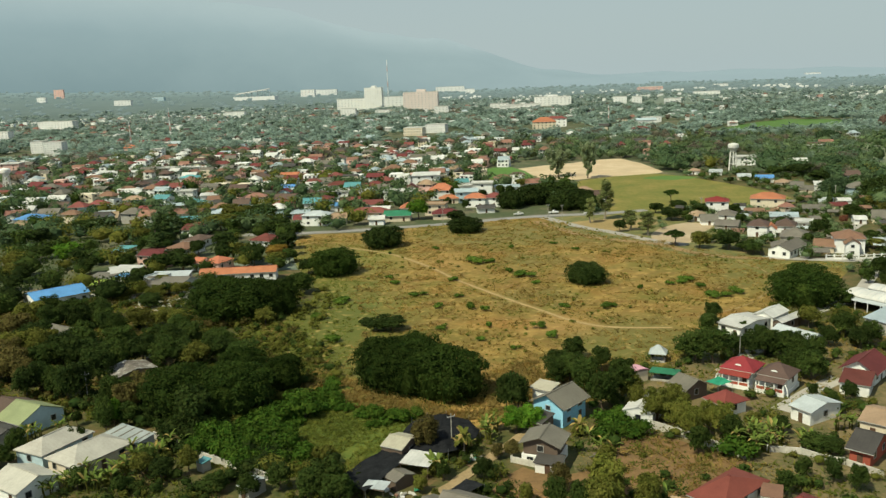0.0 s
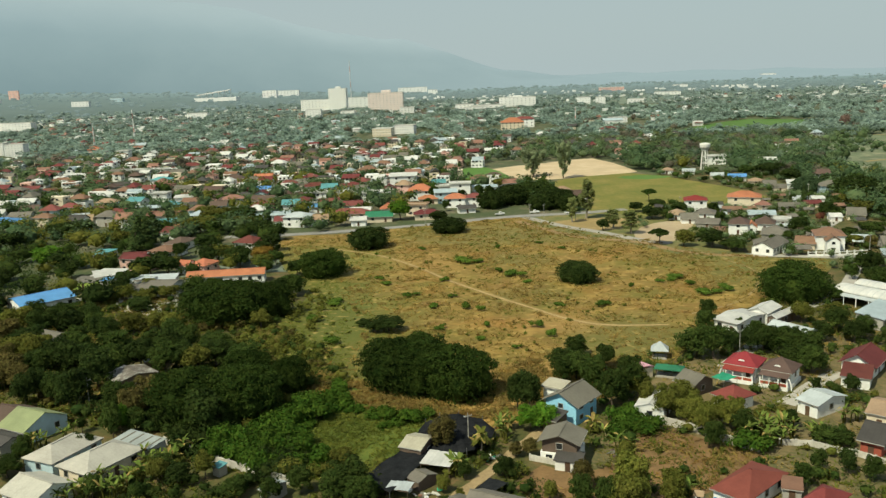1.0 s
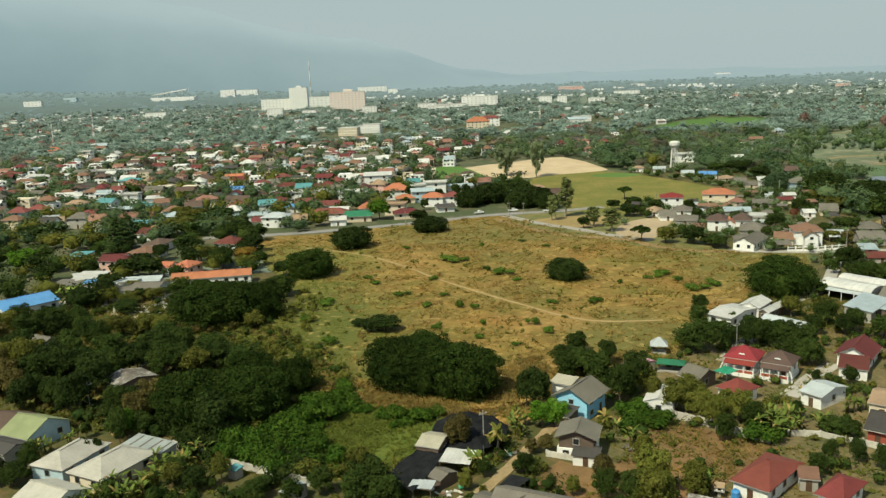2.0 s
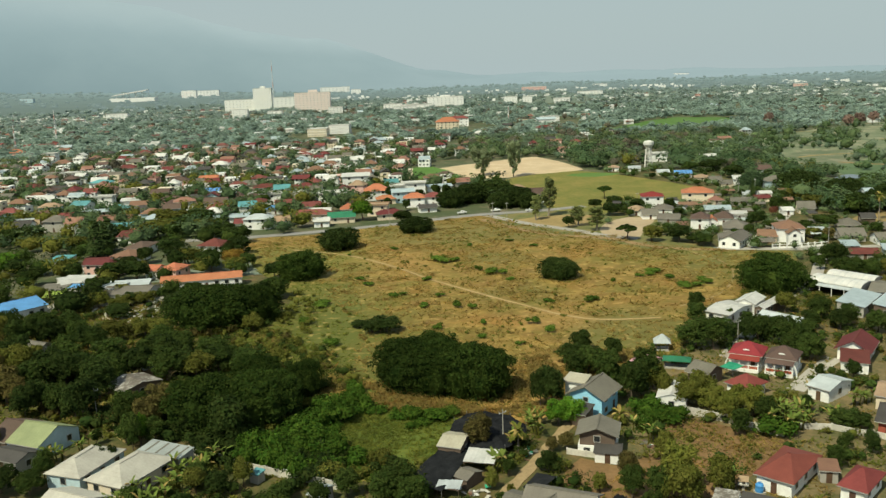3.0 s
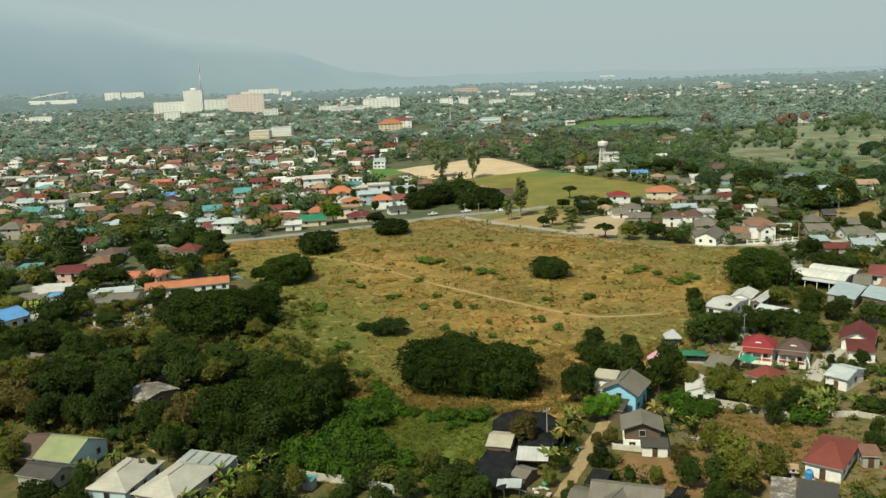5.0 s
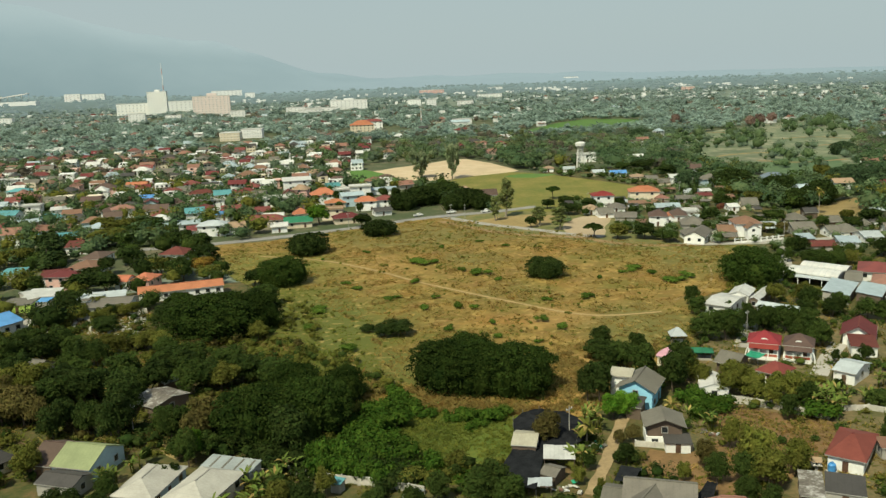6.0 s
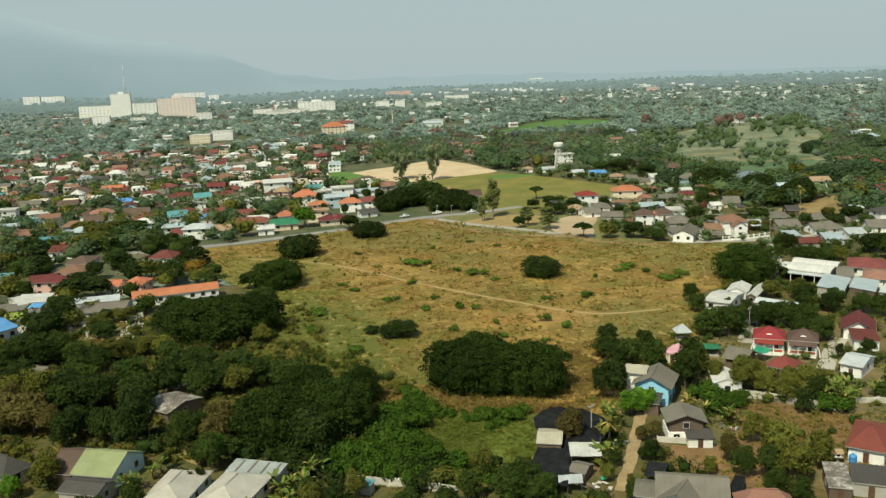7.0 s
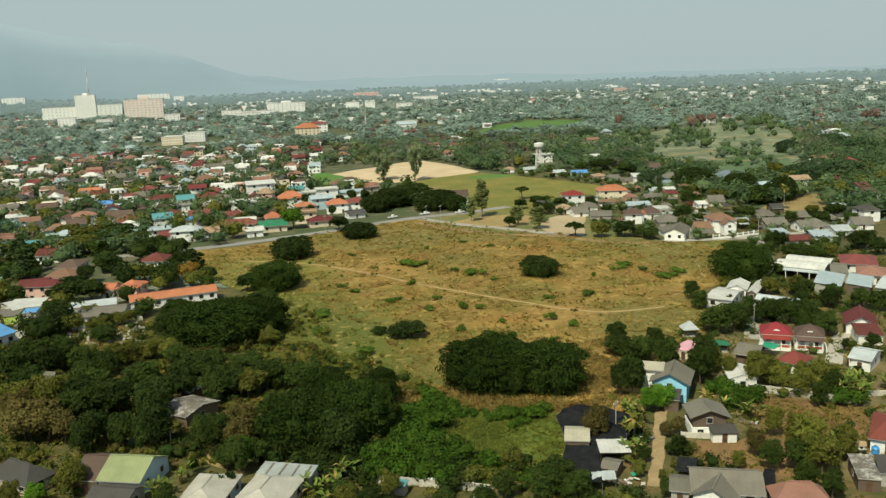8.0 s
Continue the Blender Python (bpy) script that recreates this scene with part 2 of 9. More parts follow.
def field_material():
    """Dry grass field: orange-brown straw with olive and green stretches, patches of several sizes and darker tufts."""
    m = mat("field_grass", (0.155, 0.083, 0.02), (0.245, 0.162, 0.04), 14, 2.0, third=(0.187, 0.12, 0.027), bump=0.25)
    nt = m.node_tree
    b = nt.nodes["Principled BSDF"]
    old = b.inputs["Base Color"].links[0].from_socket
    geo = nt.nodes.new("ShaderNodeNewGeometry")

    def noise_at(size, detail):
        n = nt.nodes.new("ShaderNodeTexNoise")
        n.inputs["Scale"].default_value, n.inputs["Detail"].default_value = 1 / size, detail
        shift = nt.nodes.new("ShaderNodeVectorMath")
        shift.inputs[1].default_value = (size * 3.7, size * 11.3, 0)
        nt.links.new(geo.outputs["Position"], shift.inputs[0])
        nt.links.new(shift.outputs[0], n.inputs["Vector"])
        return n.outputs["Fac"]

    def blend(fac, lo, hi, colour, most):
        r = nt.nodes.new("ShaderNodeMapRange")
        r.inputs["From Min"].default_value, r.inputs["From Max"].default_value, r.inputs["To Max"].default_value = lo, hi, most
        nt.links.new(fac, r.inputs["Value"])
        mx = nt.nodes.new("ShaderNodeMix")
        mx.data_type = "RGBA"
        nt.links.new(r.outputs[0], mx.inputs["Factor"])
        nt.links.new(old, mx.inputs["A"])
        mx.inputs["B"].default_value = (*colour, 1)
        return mx.outputs["Result"]

    for size, detail, lo, hi, colour, most in ((30, 5, 0.50, 0.62, (0.135, 0.122, 0.018), 0.7), (9, 6, 0.50, 0.62, (0.125, 0.115, 0.018), 0.5), (8, 6, 0.54, 0.64, (0.36, 0.24, 0.065), 0.6), (22, 6, 0.54, 0.64, (0.255, 0.125, 0.026), 0.6)):
        old = blend(noise_at(size, detail), lo, hi, colour, most)
    # stretches where the grass stays green: centre, reach and strength of each
    ragged = noise_at(16, 6)
    for x, y, reach, colour, most in ((-52, 250, 46, (0.088, 0.103, 0.016), 0.9), (-42, 205, 32, (0.09, 0.10, 0.016), 0.85), (-48, 295, 30, (0.10, 0.112, 0.018), 0.85), (-50, 345, 40, (0.15, 0.145, 0.028), 0.9), (-34, 168, 34, (0.13, 0.15, 0.02), 0.95), (46, 222, 26, (0.12, 0.115, 0.028), 0.75),
                                      (112, 318, 32, (0.13, 0.128, 0.03), 0.8), (104, 280, 20, (0.11, 0.115, 0.025), 0.6), (150, 300, 30, (0.11, 0.12, 0.025), 0.9), (20, 385, 34, (0.15, 0.13, 0.034), 0.8), (60, 375, 30, (0.13, 0.12, 0.03), 0.7), (25, 270, 18, (0.13, 0.115, 0.03), 0.5), (30, 330, 16, (0.12, 0.115, 0.028), 0.55),
                                      # and where it has dried to straw
                                      (-36, 168, 24, (0.11, 0.135, 0.018), 0.9), (-36, 192, 10, (0.37, 0.21, 0.06), 0.8), (-16, 176, 14, (0.37, 0.215, 0.06), 0.8), (2, 178, 13, (0.38, 0.225, 0.065), 0.85), (9, 196, 15, (0.34, 0.21, 0.07), 0.75), (28, 240, 14, (0.33, 0.20, 0.065), 0.5), (-5, 335, 18, (0.32, 0.19, 0.055), 0.5)):
        gap = nt.nodes.new("ShaderNodeVectorMath")
        gap.operation = "DISTANCE"
        gap.inputs[1].default_value = (x, y, 0)
        nt.links.new(geo.outputs["Position"], gap.inputs[0])
        near = nt.nodes.new("ShaderNodeMath")
        near.operation = "MULTIPLY_ADD"
        near.inputs[1].default_value = -1.0 / reach
        nt.links.new(gap.outputs["Value"], near.inputs[0])
        nt.links.new(ragged, near.inputs[2])
        old = blend(near.outputs[0], -0.55, -0.05, colour, most)
    for size, detail, lo, hi, colour, most in ((4.2, 5, 0.54, 0.68, (0.13, 0.108, 0.018), 0.35), (2.6, 4, 0.56, 0.67, (0.46, 0.32, 0.11), 0.5), (1.5, 3, 0.54, 0.68, (0.14, 0.09, 0.022), 0.3)):
        old = blend(noise_at(size, detail), lo, hi, colour, most)
    nt.links.new(old, b.inputs["Base Color"])


field_material()

# ---- builders ----
rng = random.Random(11)
TAU = 2 * math.pi


class Shape:
    """Collects vertices and faces of one mesh."""

    def __init__(self):
        self.v, self.f = [], []

    def face(self, *pts):
        k = len(self.v)
        self.v += [tuple(p) for p in pts]
        self.f.append(tuple(range(k, k + len(pts))))

    def box(self, x0, x1, y0, y1, z0, z1):
        k = len(self.v)
        self.v += [(x, y, z) for z in (z0, z1) for x, y in ((x0, y0), (x1, y0), (x1, y1), (x0, y1))]
        self.f += [tuple(k + i for i in q) for q in ((3, 2, 1, 0), (4, 5, 6, 7), (0, 1, 5, 4), (1, 2, 6, 5), (2, 3, 7, 6), (3, 0, 4, 7))]
        return self

    def slab(self, top, thick):
        """A plate under the polygon top, which runs anticlockwise from above."""
        k, n = len(self.v), len(top)
        self.v += [tuple(p) for p in top] + [(p[0], p[1], p[2] - thick) for p in top]
        self.f.append(tuple(range(k, k + n)))
        self.f.append(tuple(range(k + 2 * n - 1, k + n - 1, -1)))
        for i in range(n):
            j = (i + 1) % n
            self.f.append((k + i, k + n + i, k + n + j, k + j))
        return self

    def tube(self, a, b, ra, rb, sides=6):
        a, b = Vector(a), Vector(b)
        q = (b - a).to_track_quat("Z", "Y")
        k = len(self.v)
        for c, r in ((a, ra), (b, rb)):
            self.v += [tuple(c + q @ Vector((r * math.cos(TAU * i / sides), r * math.sin(TAU * i / sides), 0))) for i in range(sides)]
        for i in range(sides):
            j = (i + 1) % sides
            self.f.append((k + i, k + j, k + sides + j, k + sides + i))
        self.f.append(tuple(k + sides + i for i in range(sides)))
        return self

    def mesh(self, name, material):
        me = bpy.data.meshes.new(name)
        me.from_pydata(self.v, [], self.f)
        if material:
            me.materials.append(MATS[material])
        me.update()
        return me


def empty(name, x, y, rot=0, z=0):
    ob = new(name)
    ob.empty_display_size = 0.3
    ob.matrix_basis = pose(x, y, z, 0, 0, rot)
    return ob


def part(name, data, material, parent, label="", at=None):
    """One mesh object under a thing or a part. data: a Shape, or a mesh that alike parts share."""
    me = data.mesh(name, material) if isinstance(data, Shape) else data
    ob = new(name, me)
    ob.parent = parent
    if at is not None:
        ob.matrix_basis = at
    if label:
        ob["label"] = label
    return ob


WINDOW_MESHES = {}


def window_at(parent, w, h, at, simple=False):
    """A window: projecting frame with a dark pane set back in it. at: local pose, x along the wall, -y outwards. simple: one mesh for far houses."""
    key = (round(w, 1), round(h, 1), simple)
    if key not in WINDOW_MESHES:
        t = 0.09
        fr = Shape()
        for p, q, y in ((w / 2 + t, h / 2 + t, 0.0), (w / 2 + t, h / 2 + t, -0.1), (w / 2, h / 2, -0.1), (w / 2, h / 2, 0.0)):
            fr.v += [(-p, y, -q), (p, y, -q), (p, y, q), (-p, y, q)]
        fr.f = [(4 * k + i, 4 * k + (i + 1) % 4, 4 * k + 4 + (i + 1) % 4, 4 * k + 4 + i) for k in range(3) for i in range(4)]
        if simple:
            fr.v += [(-w / 2, -0.035, -h / 2), (w / 2, -0.035, -h / 2), (w / 2, -0.035, h / 2), (-w / 2, -0.035, h / 2)]
            fr.f.append((16, 17, 18, 19))
            one = fr.mesh("window", "window_frame")
            one.materials.append(MATS["dark_glass"])
            one.polygons[12].material_index = 1
            WINDOW_MESHES[key] = one, None
        else:
            WINDOW_MESHES[key] = fr.mesh("window", "window_frame"), Shape().box(-w / 2, w / 2, -0.035, 0, -h / 2, h / 2).mesh("pane", "dark_glass")
    a, b = WINDOW_MESHES[key]
    ob = part("window", a, None, parent, at=at)
    if b:
        part("pane", b, None, ob, "dark glass pane")
    return ob


def prism(profile, x0, x1):
    """A closed body with the profile (y, z), anticlockwise seen from +x, drawn out from x0 to x1."""
    s = Shape()
    n = len(profile)
    s.v = [(x0, y, z) for y, z in profile] + [(x1, y, z) for y, z in profile]
    s.f = [(i, (i + 1) % n + 0, n + (i + 1) % n, n + i)[::-1] for i in range(n)] + [tuple(range(n))[::-1], tuple(range(n, 2 * n))]
    return s


def roof_shape(kind, w, d, e, rise, over, thick=0.14):
    """A roof over a plan of w by d, eaves at e: one thick shell of two, four or one slopes, a vault, or a deck with a parapet."""
    W, D = w / 2 + over, d / 2 + over
    low = e - rise * over / (d / 2) * 0.8
    top = e + rise
    if kind == "gable":
        return prism([(-D, low - thick), (0, top - thick), (D, low - thick), (D, low), (0, top), (-D, low)], -W, W)
    if kind == "hip":
        s = Shape()
        r = max(0.25, w / 2 - d / 2 * 0.9)
        up = [(-W, -D, low), (W, -D, low), (W, D, low), (-W, D, low), (-r, 0, top), (r, 0, top)]
        s.v = up + [(x, y, z - thick) for x, y, z in up]
        s.f = [(0, 1, 5, 4), (2, 3, 4, 5), (1, 2, 5), (3, 0, 4), (10, 11, 7, 6), (11, 10, 9, 8), (11, 8, 7), (10, 6, 9)] + [(i, i + 6, (i + 1) % 4 + 6, (i + 1) % 4) for i in range(4)]
        return s
    if kind == "shed":
        return Shape().slab([(-W, -D, e), (W, -D, e), (W, D, top), (-W, D, top)], thick)
    if kind == "barrel":
        n = 12
        arc = [(D * math.cos(math.pi * i / n), e + rise * math.sin(math.pi * i / n)) for i in range(n + 1)]
        return prism(arc + [(y * 0.97, z - thick) for y, z in reversed(arc)], -W, W)
    s = Shape()
    for (p, q, z) in ((W, D, e), (W, D, e + 0.75), (W - 0.2, D - 0.2, e + 0.75), (W - 0.2, D - 0.2, e + 0.22)):
        s.v += [(-p, -q, z), (p, -q, z), (p, q, z), (-p, q, z)]
    s.f = [(3, 2, 1, 0), (12, 13, 14, 15)] + [(4 * k + i, 4 * k + (i + 1) % 4, 4 * k + 4 + (i + 1) % 4, 4 * k + 4 + i) for k in range(3) for i in range(4)]
    return s


def house(label, x, y, rot, w, d, e=3.0, rise=1.5, kind="gable", roof="grey", wall="white", floors=1, over=0.7, wins=1.0, z=0.0, name="house", category="house", porch=0, turn=False, group=""):
    """A house on its plan: walls with gable ends, roof plates, ridge cap, windows and a door. turn: the ridge runs along the depth."""
    if turn:
        w, d, rot = d, w, rot + 90
    ob = empty(name, x, y, rot, 0)
    tagged(ob, label, category, group)
    if z:
        part("plinth", Shape().box(-w / 2 - 0.3, w / 2 + 0.3, -d / 2 - 0.3, d / 2 + 0.3, -0.2, z), "wall_" + wall, ob)
    base, y1 = z - 0.2 if not z else z + 0.004, d / 2
    if kind == "gable":
        s = prism([(-y1, base), (y1, base), (y1, e - 0.16), (0, e + rise - 0.16), (-y1, e - 0.16)], -w / 2, w / 2)
    elif kind == "shed":
        s = prism([(-y1, base), (y1, base), (y1, e + rise * (1 - over / (d + 2 * over)) - 0.16), (-y1, e + rise * over / (d + 2 * over) - 0.16)], -w / 2, w / 2)
    else:
        s = Shape().box(-w / 2, w / 2, -y1, y1, base, e - 0.02)
    part("wall", s, "wall_" + wall, ob)
    rf = part("roof", roof_shape(kind, w, d, e, rise, over), "roof_" + roof, ob)
    if kind in ("gable", "hip"):
        r = w / 2 + over if kind == "gable" else max(0.25, w / 2 - d / 2 * 0.9)
        part("ridge_cap", Shape().box(-r, r, -0.16, 0.16, e + rise - 0.03, e + rise + 0.07), "roof_" + roof, rf)
    if e > 2.3:
        part("fascia", Shape().box(-w / 2 - over, w / 2 + over, -d / 2 - over - 0.05, -d / 2 - over + 0.0, e - rise * over / (d / 2) * 0.8 - 0.2, e - rise * over / (d / 2) * 0.8 - 0.03), "pole_concrete", rf)
    if wins:
        step = (e - z) / floors
        nf = max(1, int(w / 3.2 * wins))
        ns = max(1, int(d / 4.0 * wins))
        for fl in range(floors):
            zc = z + step * fl + step * 0.55
            hh = min(1.2, step * 0.42)
            for i in range(nf):
                px = (i + 0.5) / nf * w - w / 2
                if fl == 0 and i == nf // 2:
                    dr = Shape().box(-0.5, 0.5, -0.06, 0, 0, min(2.05, step - 0.3))
                    part("door", dr, "door_wood", ob, at=pose(px, -d / 2, z))
                    continue
                window_at(ob, 1.3, hh, pose(px, -d / 2, zc), y > 330)
            for i in range(ns):
                py = (i + 0.5) / ns * d - d / 2
                for sx, turn_z in ((-1, -90), (1, 90)):
                    window_at(ob, 1.1, hh, pose(sx * w / 2, py, zc, 0, 0, turn_z), y > 330)
    if porch:
        part("porch_roof", Shape().slab([(-w * 0.5, -d / 2 - porch - 0.3, e - 0.95), (w * 0.5, -d / 2 - porch - 0.3, e - 0.95), (w * 0.5, -d / 2, e - 0.25), (-w * 0.5, -d / 2, e - 0.25)], 0.1), "roof_" + roof, ob)
        part("terrace", Shape().box(-w / 2, w / 2, -d / 2 - porch, -d / 2 - 0.31, -0.2, z), "wall_" + wall, ob)
        post = Shape().box(-0.13, 0.13, -0.13, 0.13, z, e - 1.0).mesh("post", "wall_" + wall)
        gap = (w - 0.4) / 3
        panel = Shape().box(0.14, gap - 0.14, -0.08, 0.08, z, z + 0.7).mesh("parapet", "wall_brick")
        cope = Shape().box(0.14, gap - 0.14, -0.11, 0.11, z + 0.704, z + 0.8).mesh("coping", "wall_" + wall)
        for i in range(4):
            at = pose(-w / 2 + 0.2 + i * gap, -d / 2 - porch + 0.2, 0)
            part("post", post, None, ob, at=at)
            if i < 3:
                part("parapet", panel, None, ob, "brick-red parapet panel", at=at)
                part("coping", cope, None, ob, at=at)
        side = -1 if roof == "crimson" else 1
        arch = Shape()
        bow = [(w / 2 + 0.8 * math.cos(k * math.pi / 12), (e - 1.1) * math.sin(k * math.pi / 12)) for k in range(7)]
        for (x0, z0), (x1, z1) in zip(bow, bow[1:]):
            arch.tube((side * x0, -d / 2 - porch + 0.2, z0 - 0.1), (side * x1, -d / 2 - porch + 0.2, z1), 0.17, 0.17, 6)
        part("arch", arch, "wall_" + wall, ob, "white curved arch at the porch's end")
        brow = prism([(0.35 * math.cos(math.pi * k / 6), 0.0 + 0.35 * math.sin(math.pi * k / 6)) for k in range(7)], -0.06, 0.06)
        part("gablet", brow, "wall_" + wall, ob, "small white half-round gablet", at=pose(0, -d / 2 + 0.55, e + rise * 0.28, 0, 0, 90) @ Matrix.Diagonal((1, 2.2, 1, 1)))
    return ob


def open_shed(label, x, y, rot, w, d, h, rise, roof, sheets=4):
    """A lean-to without walls: round posts, two beams and overlapping roofing sheets, each a bit askew."""
    ob = empty("open_shed", x, y, rot)
    tagged(ob, label, "shed")
    for sx in (-1, 1):
        for sy in (-1, 1):
            top = h + rise * (sy + 1) / 2 - 0.12
            part("post", Shape().tube((sx * (w / 2 - 0.15), sy * (d / 2 - 0.2), -0.2), (sx * (w / 2 - 0.15), sy * (d / 2 - 0.2), top), 0.07, 0.06, 6), "wall_wood", ob)
    for sy in (-1, 1):
        z = h + rise * (sy + 1) / 2 - 0.1
        part("beam", Shape().box(-w / 2, w / 2, sy * (d / 2 - 0.2) - 0.05, sy * (d / 2 - 0.2) + 0.05, z - 0.14, z), "wall_wood", ob)
    r = random.Random(int(x * 10 + y * 7))
    for i in range(sheets):
        x0, x1, lift, slip = -w / 2 + w * i / sheets - 0.06, -w / 2 + w * (i + 1) / sheets + 0.06, 0.015 * (i % 2), r.uniform(-0.25, 0.25)
        part("roof_sheet", Shape().slab([(x0, -d / 2 + slip, h + lift), (x1, -d / 2 + slip, h + lift), (x1, d / 2 + slip, h + rise + lift), (x0, d / 2 + slip, h + rise + lift)], 0.03), "roof_" + roof, ob)
    return ob


def barrel_hall(label, x, y, rot, w, d, e, rise):
    """A vaulted hall open to the front: posts, rear and end walls, arched gables, a ribbed vault and a flat awning."""
    ob = empty("house", x, y, rot)
    tagged(ob, label, "hall")
    arch = [((d / 2 - 0.1) * math.cos(math.pi * k / 12), e - 0.1 + (rise - 0.12) * math.sin(math.pi * k / 12)) for k in range(13)]
    part("wall", Shape().box(-w / 2, w / 2, d / 2 - 0.2, d / 2, -0.2, e), "wall_concrete", ob)
    for sx in (-1, 1):
        gable = prism([(d / 2 - 0.21, -0.2)] + arch + [(-d / 2 + 0.1, -0.2)], sx * (w / 2 - 0.1) - 0.1, sx * (w / 2 - 0.1) + 0.1)
        part("gable_wall", gable, "wall_concrete", ob)
    vault = part("roof", roof_shape("barrel", w, d, e, rise, 0.3, 0.1), "roof_white", ob)
    rib = prism([((d / 2 + 0.31) * math.cos(math.pi * k / 12), e + (rise + 0.05) * math.sin(math.pi * k / 12)) for k in range(13)] + [((d / 2 + 0.25) * math.cos(math.pi * k / 12), e + rise * math.sin(math.pi * k / 12)) for k in range(12, -1, -1)], -0.05, 0.05).mesh("rib", "roof_silver")
    for k in range(1, 8):
        part("rib", rib, None, vault, at=pose(-w / 2 + w * k / 8, 0, 0))
    part("awning", Shape().slab([(-w / 2, -d / 2 - 2.0, e - 0.75), (w / 2, -d / 2 - 2.0, e - 0.75), (w / 2, -d / 2 - 0.2, e - 0.2), (-w / 2, -d / 2 - 0.2, e - 0.2)], 0.06), "roof_silver", ob, "grey sheet awning")
    post = Shape().box(-0.1, 0.1, -0.1, 0.1, -0.2, e - 0.8).mesh("post", "wall_white")
    for k in range(5):
        part("post", post, None, ob, at=pose(-w / 2 + 0.3 + (w - 0.6) * k / 4, -d / 2 - 1.8, 0))
    return ob


def rubbish_heap(x, y, n, label):
    """Loose boards, sheets and sacks thrown together."""
    ob = empty("rubbish_heap", x, y)
    tagged(ob, label, "rubbish")
    r = random.Random(int(x * 31 + y))
    for i in range(n):
        s_ = Shape().box(-r.uniform(0.2, 0.8), r.uniform(0.2, 0.8), -r.uniform(0.15, 0.5), r.uniform(0.15, 0.5), 0, r.uniform(0.05, 0.3))
        part("piece", s_, r.choice(("paint_white", "roof_silver", "roof_rust", "roof_grey", "tarp_green", "stone_pale", "wall_wood")), ob, at=pose(r.gauss(0, 1.1), r.gauss(0, 1.1), r.uniform(0, 0.35), r.uniform(-14, 14), r.uniform(-14, 14), r.uniform(0, 180)))
    return ob


def block(label, x, y, rot, w, d, h, floors, bays, wall="white", trim="white", name="apartment_building", crown_h=0.0):
    """A flat-roofed building of several storeys: body, floor bands, window strips bay by bay, parapet, lift house."""
    ob = empty(name, x, y, rot)
    tagged(ob, label, "building")
    part("wall", Shape().box(-w / 2, w / 2, -d / 2, d / 2, -0.3, h), "wall_" + wall, ob)
    step = h / floors
    rf = part("roof", roof_shape("flat", w, d, h, 0, 0.3), "roof_white", ob)
    if crown_h:
        part("lift_house", Shape().box(-w * 0.12, w * 0.14, -d * 0.2, d * 0.3, h + 0.22, h + crown_h), "wall_" + wall, rf)
    band = Shape().box(-w / 2 - 0.35, w / 2 + 0.35, -d / 2 - 0.35, d / 2 + 0.35, 0, 0.35).mesh("floor_band", "wall_" + trim)
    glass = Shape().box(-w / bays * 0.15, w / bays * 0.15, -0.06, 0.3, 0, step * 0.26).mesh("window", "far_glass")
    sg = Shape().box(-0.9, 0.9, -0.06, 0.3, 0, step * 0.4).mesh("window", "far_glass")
    for fl in range(floors):
        if fl:
            part("floor_band", band, None, ob, at=pose(0, 0, step * fl - 0.2))
        for i in range(bays):
            part("window", glass, None, ob, at=pose((i + 0.5) / bays * w - w / 2, -d / 2, step * fl + step * 0.32))
        for k in range(max(1, int(d / 6))):
            for sx, tz in ((-1, -90), (1, 90)):
                part("window", sg, None, ob, at=pose(sx * w / 2, (k + 0.5) / max(1, int(d / 6)) * d - d / 2, step * fl + step * 0.32, 0, 0, tz))
    return ob


def strip(name, pts, width, material, z, label, category="road"):
    """A ribbon of ground along a line of points."""
    s = Shape()
    pts = [Vector(p).to_3d() for p in pts]
    left, right = [], []
    for i, p in enumerate(pts):
        v = (pts[min(i + 1, len(pts) - 1)] - pts[max(i - 1, 0)]).normalized()
        n = Vector((-v.y, v.x, 0)) * width / 2
        worn = 0.3 if "dirt" in name or "path" in name or "track" in name else 0.0
        left.append(p + n * (1 + worn * noise.noise((p.x * 0.4, p.y * 0.4, 1.0))))
        right.append(p - n * (1 + worn * noise.noise((p.x * 0.4, p.y * 0.4, 7.0))))
    for i in range(len(pts) - 1):
        s.slab([(*right[i].xy, z), (*right[i + 1].xy, z), (*left[i + 1].xy, z), (*left[i].xy, z)], 0.3)
    ob = new(name, s.mesh(name, material))
    return tagged(ob, label, category, kind="structure")


def smooth(pts, n=6, closed=False):
    """A rounder line through points (Catmull-Rom)."""
    pts = [Vector(p) for p in pts]
    out = []
    m = len(pts)
    for i in range(m if closed else m - 1):
        if closed:
            a, b, c, d = pts[i - 1], pts[i], pts[(i + 1) % m], pts[(i + 2) % m]
        else:
            a, b, c, d = pts[max(i - 1, 0)], pts[i], pts[i + 1], pts[min(i + 2, m - 1)]
        for k in range(n):
            t = k / n
            out.append(0.5 * ((2 * b) + (c - a) * t + (2 * a - 5 * b + 4 * c - d) * t * t + (3 * b - a - 3 * c + d) * t ** 3))
    if not closed:
        out.append(pts[-1])
    return out


